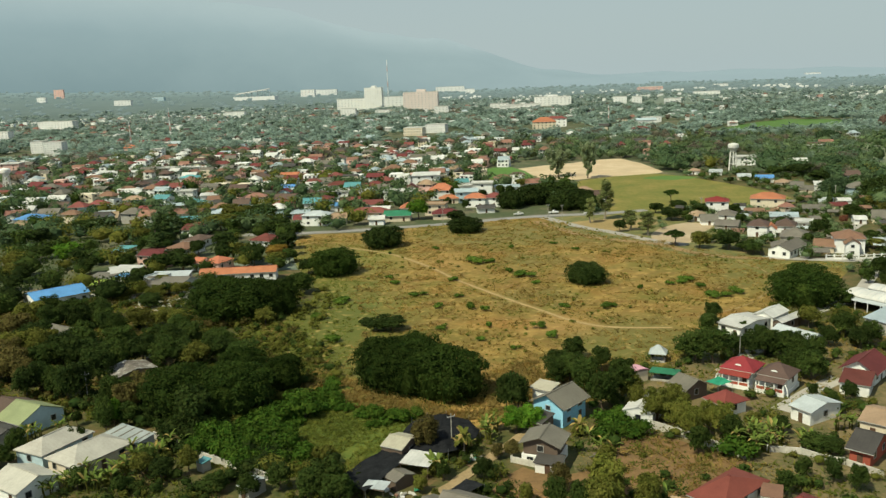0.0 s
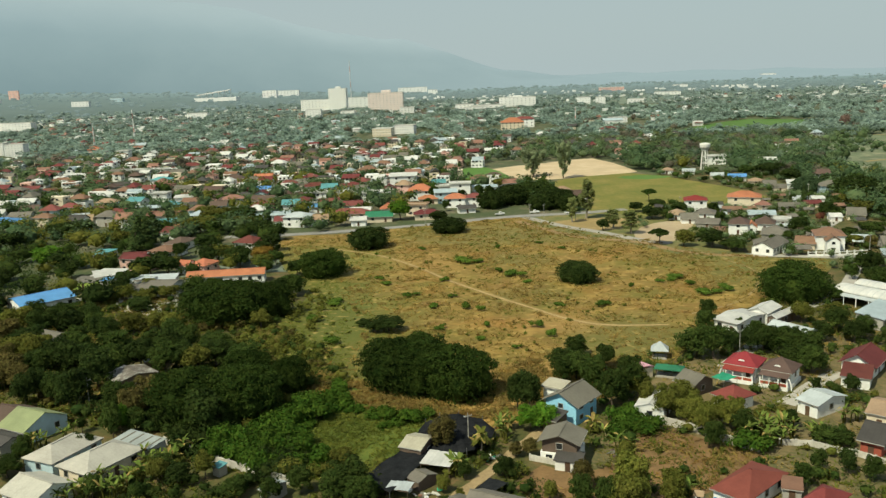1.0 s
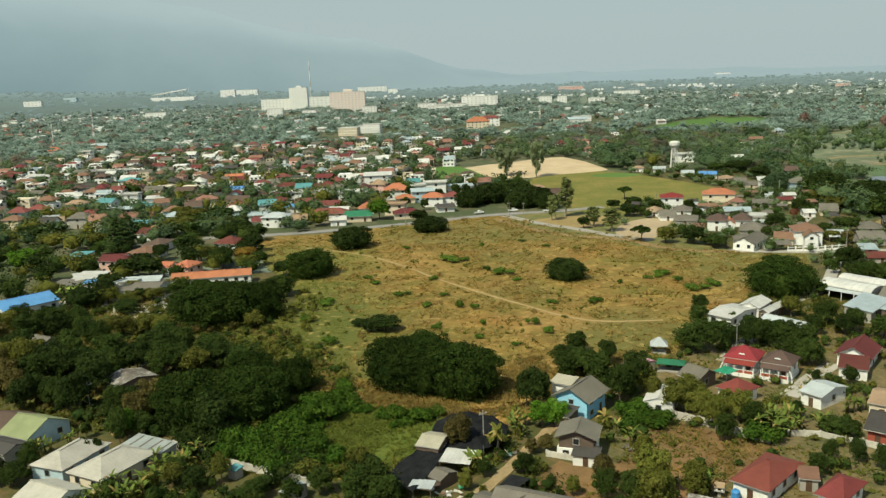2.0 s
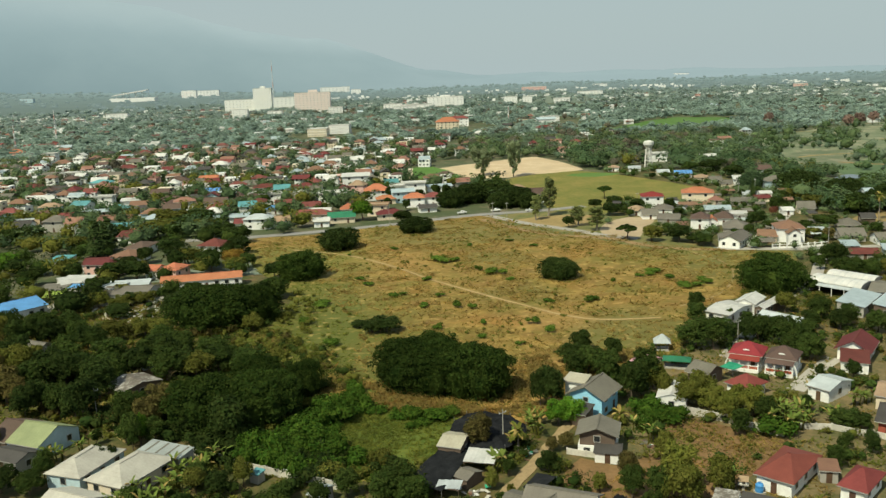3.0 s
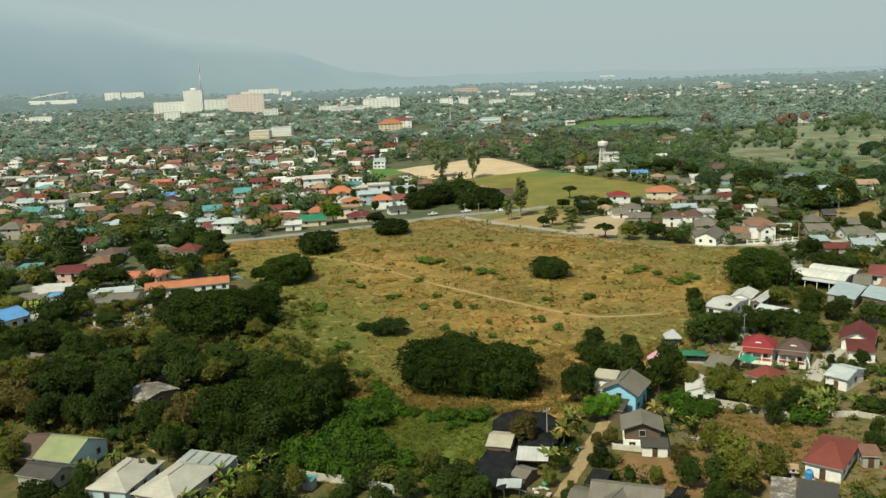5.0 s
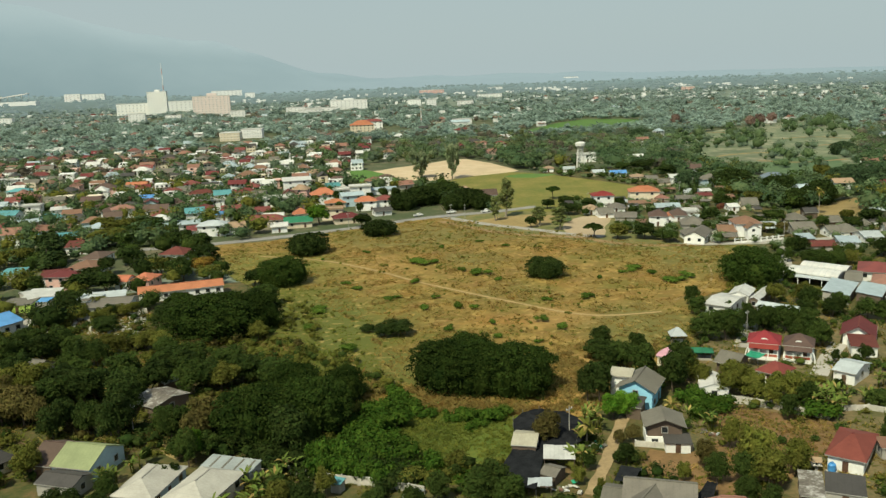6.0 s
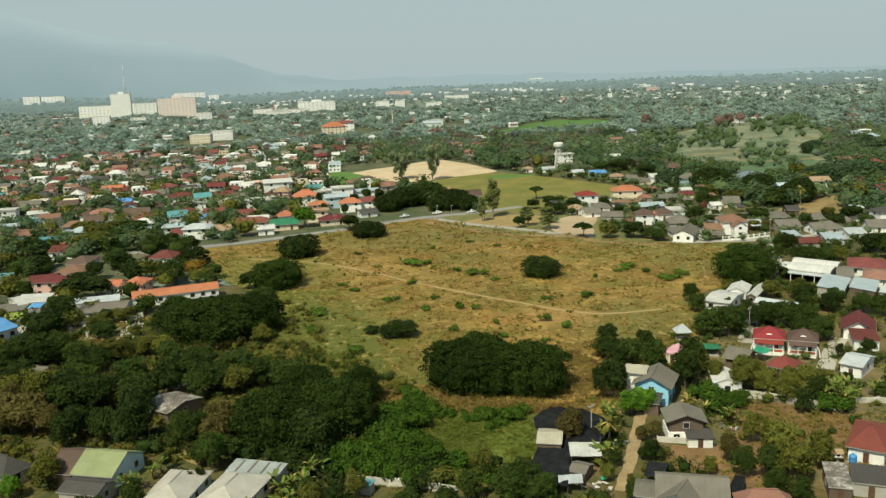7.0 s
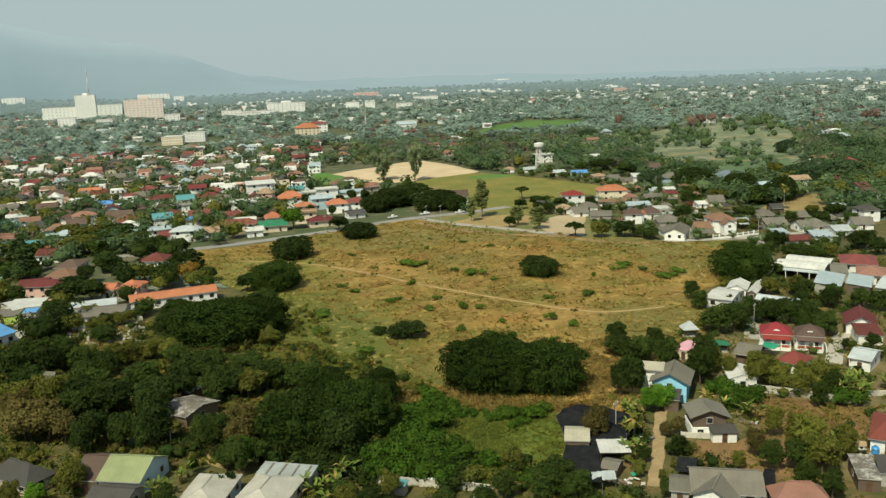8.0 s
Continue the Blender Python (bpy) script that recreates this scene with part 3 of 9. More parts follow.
def patch(name, pts, material, z, label, category="ground", rounding=4):
    """A flat piece of land inside an outline."""
    line = smooth(pts, rounding, True) if rounding > 1 else [Vector(p) for p in pts]
    area = sum(a.x * b.y - b.x * a.y for a, b in zip(line, line[1:] + line[:1]))
    if area < 0:
        line.reverse()
    bm = bmesh.new()
    f = bm.faces.new([bm.verts.new((p.x, p.y, z)) for p in line])
    f.normal_update()
    bmesh.ops.triangulate(bm, faces=[f], ngon_method="EAR_CLIP")
    for q in bm.faces:
        q.normal_update()
        if q.normal.z < 0:
            q.normal_flip()
    me = bpy.data.meshes.new(name)
    bm.to_mesh(me)
    bm.free()
    me.materials.append(MATS[material])
    ob = new(name, me)
    return tagged(ob, label, category, kind="structure")


def inside(p, poly):
    hit = False
    j = len(poly) - 1
    for i in range(len(poly)):
        (xi, yi), (xj, yj) = poly[i][:2], poly[j][:2]
        if (yi > p[1]) != (yj > p[1]) and p[0] < (xj - xi) * (p[1] - yi) / (yj - yi) + xi:
            hit = not hit
        j = i
    return hit


# ---- plants ----
ICO = None


def ico():
    global ICO
    if ICO is None:
        bm = bmesh.new()
        bmesh.ops.create_icosphere(bm, subdivisions=1, radius=1)
        b2 = bmesh.new()
        bmesh.ops.create_icosphere(b2, subdivisions=2, radius=1)
        ICO = []
        for b in (bm, b2):
            ICO.append((np.array([v.co[:] for v in b.verts]), np.array([[v.index for v in f.verts] for f in b.faces])))
            b.free()
    return ICO


def foliage(lobes, count, size, r, core=0.72, cores=None, flat=0.5, low=-0.45):
    """Vertices and quads or triangles of a crown: many small bent leaf clumps over and inside lobes (x, y, z, rx, ry, rz), with a dense uneven heart in the first few lobes."""
    lobes = np.array(lobes, float)
    weight = lobes[:, 3] * lobes[:, 4] + lobes[:, 4] * lobes[:, 5]
    pick = r.choice(len(lobes), count, p=weight / weight.sum())
    d = r.normal(size=(count, 3))
    d /= np.linalg.norm(d, axis=1, keepdims=True)
    d[:, 2] = np.where(d[:, 2] < low, -d[:, 2], d[:, 2])
    L = lobes[pick]
    p = L[:, :3] + d * L[:, 3:] * (0.66 + 0.50 * r.random((count, 1)))
    n = d * (1 - flat) + r.normal(size=(count, 3)) * 0.3
    n[:, 2] += flat
    n /= np.linalg.norm(n, axis=1, keepdims=True)
    t = np.cross(n, r.normal(size=(count, 3)))
    t /= np.linalg.norm(t, axis=1, keepdims=True)
    b = np.cross(n, t)
    s = size * (0.6 + 0.9 * r.random((count, 1)))
    w = s * (0.6 + 0.5 * r.random((count, 1)))
    verts = np.stack([p - t * s - b * w, p + t * s - b * w * 0.4 - n * s * 0.3, p + b * w * 1.3], 1).reshape(-1, 3)
    tris = np.arange(count * 3).reshape(-1, 3)
    if core:
        iv, it = ico()[1 if cores and cores <= 8 and count > 1000 else 0]
        out_v, out_t = [verts], [tris]
        base = len(verts)
        for lo in lobes[:cores]:
            jig = 1 + 0.22 * (r.random((len(iv), 1)) - 0.5)
            out_v.append(lo[:3] + iv * jig * lo[3:] * core)
            out_t.append(it + base)
            base += len(iv)
        verts, tris = np.concatenate(out_v), np.concatenate(out_t)
    return verts, tris


def tri_mesh(name, verts, tris, material):
    me = bpy.data.meshes.new(name)
    me.vertices.add(len(verts))
    me.vertices.foreach_set("co", np.ascontiguousarray(verts, dtype=np.float32).ravel())
    me.loops.add(len(tris) * 3)
    me.loops.foreach_set("vertex_index", np.ascontiguousarray(tris, dtype=np.int32).ravel())
    me.polygons.add(len(tris))
    me.polygons.foreach_set("loop_start", np.arange(len(tris), dtype=np.int32) * 3)
    me.polygons.foreach_set("loop_total", np.full(len(tris), 3, dtype=np.int32))
    me.update(calc_edges=True)
    me.validate()
    me.materials.append(MATS[material])
    return me


def limbs(lobes, trunk_h, trunk_r, r):
    s = Shape()
    lean = (r.normal() * 0.25, r.normal() * 0.25)
    top = (lean[0], lean[1], trunk_h)
    s.tube((0, 0, -0.3), top, trunk_r * 1.25, trunk_r * 0.8, 7)
    for lo in lobes[:9]:
        mid = ((top[0] + lo[0]) * 0.5, (top[1] + lo[1]) * 0.5, trunk_h + (lo[2] - trunk_h) * 0.65)
        s.tube(top, mid, trunk_r * 0.5, trunk_r * 0.3, 5)
        s.tube(mid, (lo[0], lo[1], lo[2]), trunk_r * 0.3, trunk_r * 0.1, 5)
    return s


PROTOS = {}


def proto(kind, leaf, seed):
    """A model plant of unit-like size, copied to every place where it grows. Sizes in metres: crown radius 5, height 9 for trees; rain trees 10 and 11."""
    key = (kind, leaf, seed)
    if key in PROTOS:
        return PROTOS[key]
    r = np.random.default_rng(sum(ord(c) for c in kind + leaf) * 31 + seed)
    ob = empty({"rain": "rain_tree", "round": "tree", "tall": "tall_tree", "shrub": "shrub", "bare": "bare_tree", "fir": "conifer", "small": "tree", "rainfar": "rain_tree", "bamboo": "bamboo_clump", "flat": "umbrella_tree"}[kind], 0, -400)
    bark = "bark"
    if kind in ("rain", "rainfar"):
        domes = [(0, 0, 7.4, 9.6)]
        for i in range(7):
            a = TAU * i / 7 + r.random() * 0.5
            q = 4.4 + 1.2 * r.random()
            domes.append((q * math.cos(a), q * math.sin(a), 4.2 + 1.3 * r.random(), 7.4 + 2.2 * r.random()))
        lobes = [(x, y, 3.6, rad * 0.95, rad * 0.95, (top - 3.6) * 0.95) for x, y, rad, top in domes]
        for i in range(190):
            q, a = math.sqrt((i + 0.5) / 190) * 10.6, i * 2.39996 + r.random() * 0.6
            x, y = q * math.cos(a), q * math.sin(a)
            zs = [2.6 + (top - 2.8) * math.sqrt(1 - ((x - dx) ** 2 + (y - dy) ** 2) / rad ** 2) for dx, dy, rad, top in domes if (x - dx) ** 2 + (y - dy) ** 2 < rad ** 2]
            if zs:
                size = 0.8 + 1.0 * r.random()
                lobes.append((x, y, max(zs) + r.normal() * 0.15, size, size, size * 0.3))
        v, t = foliage(lobes, *((16500, 0.2) if kind == "rain" else (5400, 0.35)), r, 0.74, 8, 0.4, -0.8)
        trunk = limbs(lobes[1:8], 2.4, 0.55, r)
    elif kind == "round":
        lobes = [(0, 0, 5.2, 3.7, 3.7, 3.2)]
        for i in range(22):
            a, q = i * 2.4 + r.random(), 2.2 + 1.5 * r.random()
            rad = 0.9 + 0.8 * r.random()
            up = r.random()
            q *= math.sqrt(max(0.1, 1 - (abs(up - 0.4) / 0.75) ** 2))
            lobes.append((q * math.cos(a), q * math.sin(a), 2.6 + 5.6 * up, rad, rad, rad * 0.8))
        v, t = foliage(lobes, 3500, 0.23, r, 0.74, 2, 0.25)
        trunk = limbs(lobes[1:7], 2.6, 0.25, r)
    elif kind == "small":
        lobes = [(0, 0, 5.4, 3.6, 3.6, 2.9)]
        for i in range(12):
            a, q = i * 2.4 + r.random(), 2.0 + 1.3 * r.random()
            rad = 1.1 + 0.9 * r.random()
            lobes.append((q * math.cos(a), q * math.sin(a), 3.2 + 4.2 * r.random(), rad, rad, rad * 0.85))
        v, t = foliage(lobes, 1700, 0.36, r, 0.76, 1, 0.3)
        trunk = limbs(lobes[1:4], 2.6, 0.25, r)
    elif kind == "tall":
        lobes = []
        for i in range(26):
            zz = 5.0 + 0.46 * i + r.normal() * 0.4
            reach = 1.9 * math.sqrt(max(0.12, 1 - ((zz - 10.5) / 8.0) ** 2))
            q, a = reach * (0.25 + 0.75 * r.random()), i * 2.4 + r.random()
            rad = 0.7 + 0.5 * r.random()
            lobes.append((q * math.cos(a), q * math.sin(a), zz, rad, rad, rad * 1.3))
        v, t = foliage(lobes, 2000, 0.24, r, 0.7, None, 0.15, -0.9)
        trunk = limbs(lobes[2:24:3], 6.0, 0.24, r)
        bark = "bark_pale"
    elif kind == "bamboo":
        lobes = []
        for i in range(46):
            zz = 2.0 + 13.5 * math.sqrt((i + 0.5) / 46) + r.normal() * 0.5
            q, a = (0.9 + 0.27 * zz) * math.sqrt(r.random()), i * 2.4 + r.random()
            rad = 0.8 + 0.6 * r.random()
            lobes.append((q * math.cos(a), q * math.sin(a), zz, rad, rad, rad * 1.7))
        v, t = foliage(lobes, 3600, 0.26, r, 0.75, None, 0.1, -0.9)
        trunk = limbs(lobes[1:40:5], 2.5, 0.3, r)
    elif kind == "flat":
        lobes = [(3.6 * math.sqrt((i + 0.5) / 24) * math.cos(i * 2.4), 3.6 * math.sqrt((i + 0.5) / 24) * math.sin(i * 2.4), 5.3 - 1.1 * (i + 0.5) / 24 + r.normal() * 0.15, 1.0, 1.0, 0.55) for i in range(24)]
        v, t = foliage(lobes, 2600, 0.24, r, 0.7, None, 0.5, -0.2)
        trunk = limbs(lobes[2:20:3], 2.6, 0.22, r)
    elif kind == "fir":
        lobes = [((0.2 * r.normal()), 0.2 * r.normal(), 1.8 + i * 1.05, 2.3 * (1 - i / 11), 2.3 * (1 - i / 11), 0.9) for i in range(10)]
        v, t = foliage(lobes, 2000, 0.3, r, 0.6, None, 0.2)
        trunk = limbs(lobes[8:], 8, 0.22, r)
    elif kind == "shrub":
        lobes = [(1.3 * r.normal() * 0.5, 1.3 * r.normal() * 0.5, 0.7 + 0.5 * r.random(), 0.8 + 0.4 * r.random(), 0.8 + 0.4 * r.random(), 0.7) for i in range(5)]
        v, t = foliage(lobes, 800, 0.13, r, 0.7, None, 0.2)
        trunk = limbs(lobes[:3], 0.5, 0.06, r)
    else:
        lobes = [(2.2 * r.normal() * 0.6, 2.2 * r.normal() * 0.6, 4.5 + 4 * r.random(), 1.3, 1.3, 1.5) for i in range(9)]
        v, t = foliage(lobes, 420, 0.28, r, 0, None, 0.1)
        trunk = limbs(lobes, 3.2, 0.22, r)
        bark = "bark_pale"
    part("trunk", trunk, bark, ob)
    part("crown", tri_mesh("crown", v, t, "leaf_" + leaf), None, ob)
    PROTOS[key] = ob
    return ob


LEAF_WORDS = dict(rain_far="dark blue-green", rain="dark feathery", dark="dark green", green="leafy green", bright="fresh bright green", olive="yellowish olive", brown="dry brownish", ochre="ochre-yellow", fir="bluish green", dusty="hazed green", feather="airy light olive", reed="tall grey-green", weed="pale green", sprout="fresh green", thicket="leafy mid-green", rust="reddish brown", russet="pale reddish, nearly leafless", dead="withered straw-coloured")


def tree(x, y, radius, height, kind="round", leaf="green", seed=None, label="", where="among the houses", squash=1.0, group=""):
    """A tree or shrub by crown radius and height."""
    seed = rng.randrange(4) if seed is None else seed
    ob = proto(kind, leaf, seed)
    base = {"rain": (10.9, 10.6), "rainfar": (10.9, 10.6), "round": (5.0, 9.0), "small": (5.0, 9.0), "tall": (2.7, 17.8), "flat": (4.5, 6.0), "bamboo": (5.2, 17.0), "fir": (2.4, 12.0), "shrub": (1.7, 1.7), "bare": (3.2, 9.0)}[kind]
    sx = radius / base[0]
    squash *= 1 if kind in ("rain", "rainfar") else rng.uniform(0.82, 1.15)
    m = pose(x, y, 0, rng.uniform(-4, 4) if kind not in ("rain", "rainfar") else 0, 0, rng.uniform(0, 360)) @ Matrix.Diagonal((sx, sx * squash, height / base[1], 1))
    t = copy_thing(ob, m)
    words = {"rain": "rain tree with broad crown", "rainfar": "rain tree with broad crown", "round": "full-crowned tree", "small": "full-crowned tree", "tall": "slender tall tree", "fir": "pointed conifer", "shrub": "low shrub", "bare": "half-bare tree", "flat": "flat-topped umbrella tree", "bamboo": "bamboo clump"}[kind]
    return tagged(t, label or f"{LEAF_WORDS[leaf]} {words} {where}", "shrub" if kind == "shrub" else "tree", group)


def blade(s, base, az, length, width, rise, droop, n=5, vfold=0.25):
    """One long arching leaf with a folded midrib."""
    c, k = Vector((math.cos(az), math.sin(az), 0)), Vector((-math.sin(az), math.cos(az), 0))
    rows = []
    for i in range(n + 1):
        t = i / n
        p = Vector(base) + c * length * t * 0.8 + Vector((0, 0, rise * t - droop * t * t))
        w = width * (math.sin(math.pi * min(1, t * 0.9 + 0.08)) ** 0.6)
        rows.append((p - k * w + Vector((0, 0, w * vfold)), p, p + k * w + Vector((0, 0, w * vfold))))
    for a, b in zip(rows, rows[1:]):
        s.face(a[0], a[1], b[1], b[0])
        s.face(a[1], a[2], b[2], b[1])


BANANA = []


def banana(x, y, scale=1.0, seed=0):
    """A clump of banana plants: sheathed stems and large arching leaves."""
    if not BANANA:
        for q in range(3):
            r = random.Random(40 + q)
            ob = empty("banana_clump", 0, -400)
            for i in range(4):
                stem = Shape()
                bx, by, hh = r.uniform(-1.2, 1.2), r.uniform(-1.2, 1.2), r.uniform(1.6, 2.9)
                stem.tube((bx, by, -0.2), (bx * 1.2, by * 1.2, hh), 0.16, 0.09, 6)
                part("stem", stem, "leaf_olive", ob)
                for j in range(6):
                    lf = Shape()
                    blade(lf, (bx * 1.2, by * 1.2, hh - 0.1), r.uniform(0, TAU), r.uniform(1.5, 2.4), r.uniform(0.2, 0.3), r.uniform(1.3, 2.5), r.uniform(0.7, 1.7))
                    part("leaf", lf, "leaf_dead" if r.random() < 0.13 else "leaf_banana", ob)
            BANANA.append(ob)
    t = copy_thing(BANANA[seed % 3], pose(x, y, 0, 0, 0, rng.uniform(0, 360)) @ Matrix.Scale(scale, 4))
    return tagged(t, "banana clump with large arching yellow-green leaves in a yard", "banana plant", "banana clumps")


PALM = []


def palm(x, y, height=12.0, crown_r=2.6, name="palm_tree"):
    """A palm: ringed slender trunk and a head of fan leaves."""
    r = random.Random(7 + len(PALM))
    PALM.append(1)
    ob = empty(name, x, y, r.uniform(0, 360))
    s = Shape()
    for i in range(8):
        s.tube((0.05 * math.sin(i), 0.05 * math.cos(i), -0.2 + height * i / 8), (0.05 * math.sin(i + 1), 0.05 * math.cos(i + 1), -0.2 + height * (i + 1) / 8), 0.24 - 0.01 * i, 0.20 - 0.01 * i, 8)
    part("trunk", s, "bark_pale", ob)
    for i in range(26):
        f = Shape()
        up = r.uniform(-0.6, 1.0)
        blade(f, (0, 0, height - 0.3), TAU * i / 26 + r.uniform(-0.2, 0.2), crown_r * r.uniform(0.9, 1.2), 0.42, crown_r * up + 0.4, crown_r * 0.55)
        part("leaf", f, "leaf_olive" if i % 4 else "leaf_dead", ob)
    return tagged(ob, "tall palm with a round head of fan-shaped leaves", "palm tree")

# ---- ground ----
bm = bmesh.new()
bmesh.ops.create_grid(bm, x_segments=48, y_segments=48, size=7000)
me = bpy.data.meshes.new("ground")
bm.to_mesh(me)
bm.free()
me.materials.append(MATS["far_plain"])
ground = new("ground", me)
ground.location = (0, 2400, -0.25)
tagged(ground, "flat plain of trees, scrub and dry earth reaching the hills", "ground", kind="structure")

THICKET = [(-94.5, 198.4), (-76.1, 195.9), (-61.2, 181.7), (-44.6, 166.7), (-41.7, 153.3), (-50.2, 150.9), (-63.3, 163.4), (-70.1, 174.4), (-78.5, 182.6), (-93.2, 190.1)]
GRASS_OPEN = [(-39.3, 176.5), (-35.8, 181.0), (-29.7, 180.3), (-26.4, 174.9), (-27.8, 164.3), (-30.9, 157.3), (-35.8, 157.5), (-39.5, 162.0)]
EAST_VILLAGE = [(177.7, 601.7), (243.4, 546.3), (221.9, 460.7), (202.7, 360.3), (244.7, 340.6), (165.6, 250.7), (138.4, 270.8), (116.9, 321.3), (82.2, 351.9)]
patch("east_yards", EAST_VILLAGE, "scrub_floor", -0.06, "weedy yards between the eastern houses", "ground", 1)
FIELD = [(-69.1, 403.7), (-41.0, 405.7), (-8.2, 416.2), (26.1, 423.9), (50.4, 424.3), (69.0, 384.1), (90.8, 351.6), (106.6, 322.3), (123.9, 306.1), (141.7, 299.4), (124.3, 272.4), (98.6, 248.4), (76.4, 239.8), (63.0, 219.9), (48.9, 203.4), (25.6, 187.0), (8.1, 172.6), (-0.8, 167.8), (-10.5, 158.1), (-25.3, 147.8), (-38.3, 151.5), (-51.1, 162.9), (-58.4, 174.9), (-50.8, 193.7), (-65.8, 235.0), (-60.8, 263.2), (-49.6, 289.7), (-65.6, 349.1)]
patch("field", FIELD, "field_grass", -0.004, "wide fallow field of dry orange-brown grass with green patches", "field")
patch("town_ground", [(-420, 170), (-160, 250), (-90, 350), (-20, 385), (50, 430), (90, 420), (130, 372), (200, 325), (420, 200), (1100, 700), (900, 1500), (200, 1900), (-900, 1900), (-900, 700)], "town_ground", -0.12, "bare earth, yards and gardens between the houses", rounding=1)
patch("yard_ground", [(-420, -160), (-300, 120), (-190, 300), (-110, 330), (-60, 330), (-20, 200), (60, 260), (170, 330), (330, 240), (420, 60), (420, -160)], "scrub_floor", -0.08, "weedy ground under woods and village gardens", rounding=1)
patch("dry_lot", [(24.8, 157.6), (32.4, 161.6), (39.0, 154.8), (45.3, 147.9), (41.4, 142.7), (34.4, 139.6), (27.7, 136.6), (19.8, 136.5), (19.1, 145.2)], "dry_earth", 0.009, "cleared lot of bare reddish earth", "ground")
patch("dry_lot_2", [(4.6, 149.8), (9.6, 145.2), (20.7, 149.1), (33.0, 156.5), (46.8, 146.0), (38.0, 138.8), (23.3, 130.8), (11.7, 125.4), (7.7, 128.5), (2.6, 134.3), (-2.4, 140.2)], "dry_earth", 0.012, "yard of dry trodden earth and sparse weeds", "ground", 2)
patch("grass_lot", [(-44.3, 188.8), (-32.2, 197.7), (-21.6, 186.8), (-12.3, 178.6), (-18.5, 162.3), (-23.5, 155.7), (-31.1, 155.9), (-39.0, 155.2), (-44.2, 162.5), (-49.3, 171.3)], "lush_grass", 0.015, "lush grassy corner of the field", "ground")
patch("village_yards", [(20, 118), (14, 150), (30, 176), (44, 196), (62, 206), (90, 214), (128, 196), (150, 160), (110, 110), (60, 100)], "yard_earth", -0.03, "tan trodden earth and thin grass between village houses", "ground", 2)
patch("meadow", [(86.1, 550.7), (123.0, 582.0), (154.9, 583.7), (179.2, 520.9), (189.1, 454.7), (173.9, 430.1), (131.2, 438.8), (108.0, 410.3), (85.6, 421.7), (88.4, 474.9)], "meadow", 0.018, "olive-green cut meadow", "field")
patch("roadside", [(52.3, 422.9), (68.5, 426.7), (93.4, 422.8), (114.1, 401.6), (123.1, 369.8), (118.0, 320.9), (112.8, 311.0), (92.2, 321.9), (80.3, 347.2), (60.8, 374.1), (50.8, 395.8)], "verge", 0.021, "grassy verge between road and field", "ground", 2)
patch("sand_lot", [(63.6, 653.1), (110.6, 679.0), (153.6, 697.4), (160.1, 608.1), (152.9, 588.1), (114.5, 580.2), (87.5, 570.8), (66.6, 603.7)], "sand", 0.024, "bare pale sandy building lot", "ground", 2)
patch("sand_lot_2", [(95.4, 380.7), (113.5, 394.6), (121.5, 382.2), (107.3, 362.7), (98.7, 346.2), (86.0, 357.3)], "sand", 0.027, "small bare sandy lot beside the houses", "ground", 2)
patch("paddy", [(289.1, 913.8), (355.6, 1003.4), (465.8, 1102.4), (522.2, 1012.0), (471.6, 952.4), (387.3, 906.6), (316.0, 879.0)], "paddy", 0.030, "bright green rice paddies", "field", 2)
patch("east_fields", [(368.9, 728.2), (439.1, 788.0), (550.1, 833.9), (669.9, 840.3), (309.4, 414.0), (285.2, 416.5), (280.0, 451.9), (293.5, 516.5), (286.2, 552.2)], "scrub_meadow", 0.033, "open scrubby fields with pale banks beyond the village", "field", 2)
patch("east_green", [(318.7, 540.5), (358.8, 545.4), (388.7, 530.7), (316.0, 443.8), (295.0, 461.6), (294.8, 494.2)], "green_field", 0.036, "lush green field beyond the village", "field", 2)
patch("paddy_2", [(35.0, 653.3), (60.5, 667.9), (69.3, 602.3), (59.4, 572.5), (37.7, 586.8)], "paddy", 0.039, "small green plot between trees", "field", 2)
patch("green_plot", [(136.1, 564.3), (153.5, 572.5), (172.8, 557.7), (152.5, 548.0)], "paddy", 0.042, "small green vegetable plot", "field", 2)
patch("stubble_field", [(202.3, 350.3), (222.3, 362.1), (260.6, 375.5), (257.0, 360.3), (222.0, 330.0), (204.9, 332.3)], "stubble", 0.045, "harvested stubble field beside palms", "field", 2)
patch("scrub_field", [(314.6, 587.8), (360.4, 629.1), (384.1, 589.5), (337.9, 540.5), (300.7, 529.0)], "scrub_meadow", 0.048, "dry scrub field", "field", 2)
patch("pond", [(249.2, 446.3), (292.2, 486.0), (297.5, 472.2), (276.7, 439.2), (248.7, 424.9)], "pond_water", 0.051, "still pale pond between trees", "pond", 3)
patch("junction_verge", [(56.7, 406.6), (89.8, 412.9), (100.9, 398.6), (85.1, 380.4), (72.1, 383.1)], "stubble", 0.054, "dry verge beside the road", "ground", 2)
for pts in ([(324.4, 587.2), (345, 593), (368.7, 589), (375.7, 561.3)], [(457.8, 678.5), (480, 682), (499.2, 672), (499.6, 621.5)], [(330.8, 547.0), (347.2, 520.9), (385.3, 517.2)], [(436.0, 609.1), (462, 608), (475.9, 566.3)], [(424.7, 789.6), (455, 790.8), (471.3, 755.5)]):
    strip("field_bank", smooth(pts, 5), 4.5, "stubble", 0.056, "pale bare bank between eastern fields", "ground")
strip("road", smooth([(-98.9, 413.9), (-64.4, 411.4), (-29.4, 414.5), (5.0, 420.2), (34.0, 428.4), (54.1, 430.7), (79.0, 430.1), (104.5, 434.5)]), 6.5, "asphalt", 0.06, "grey asphalt road along the field")
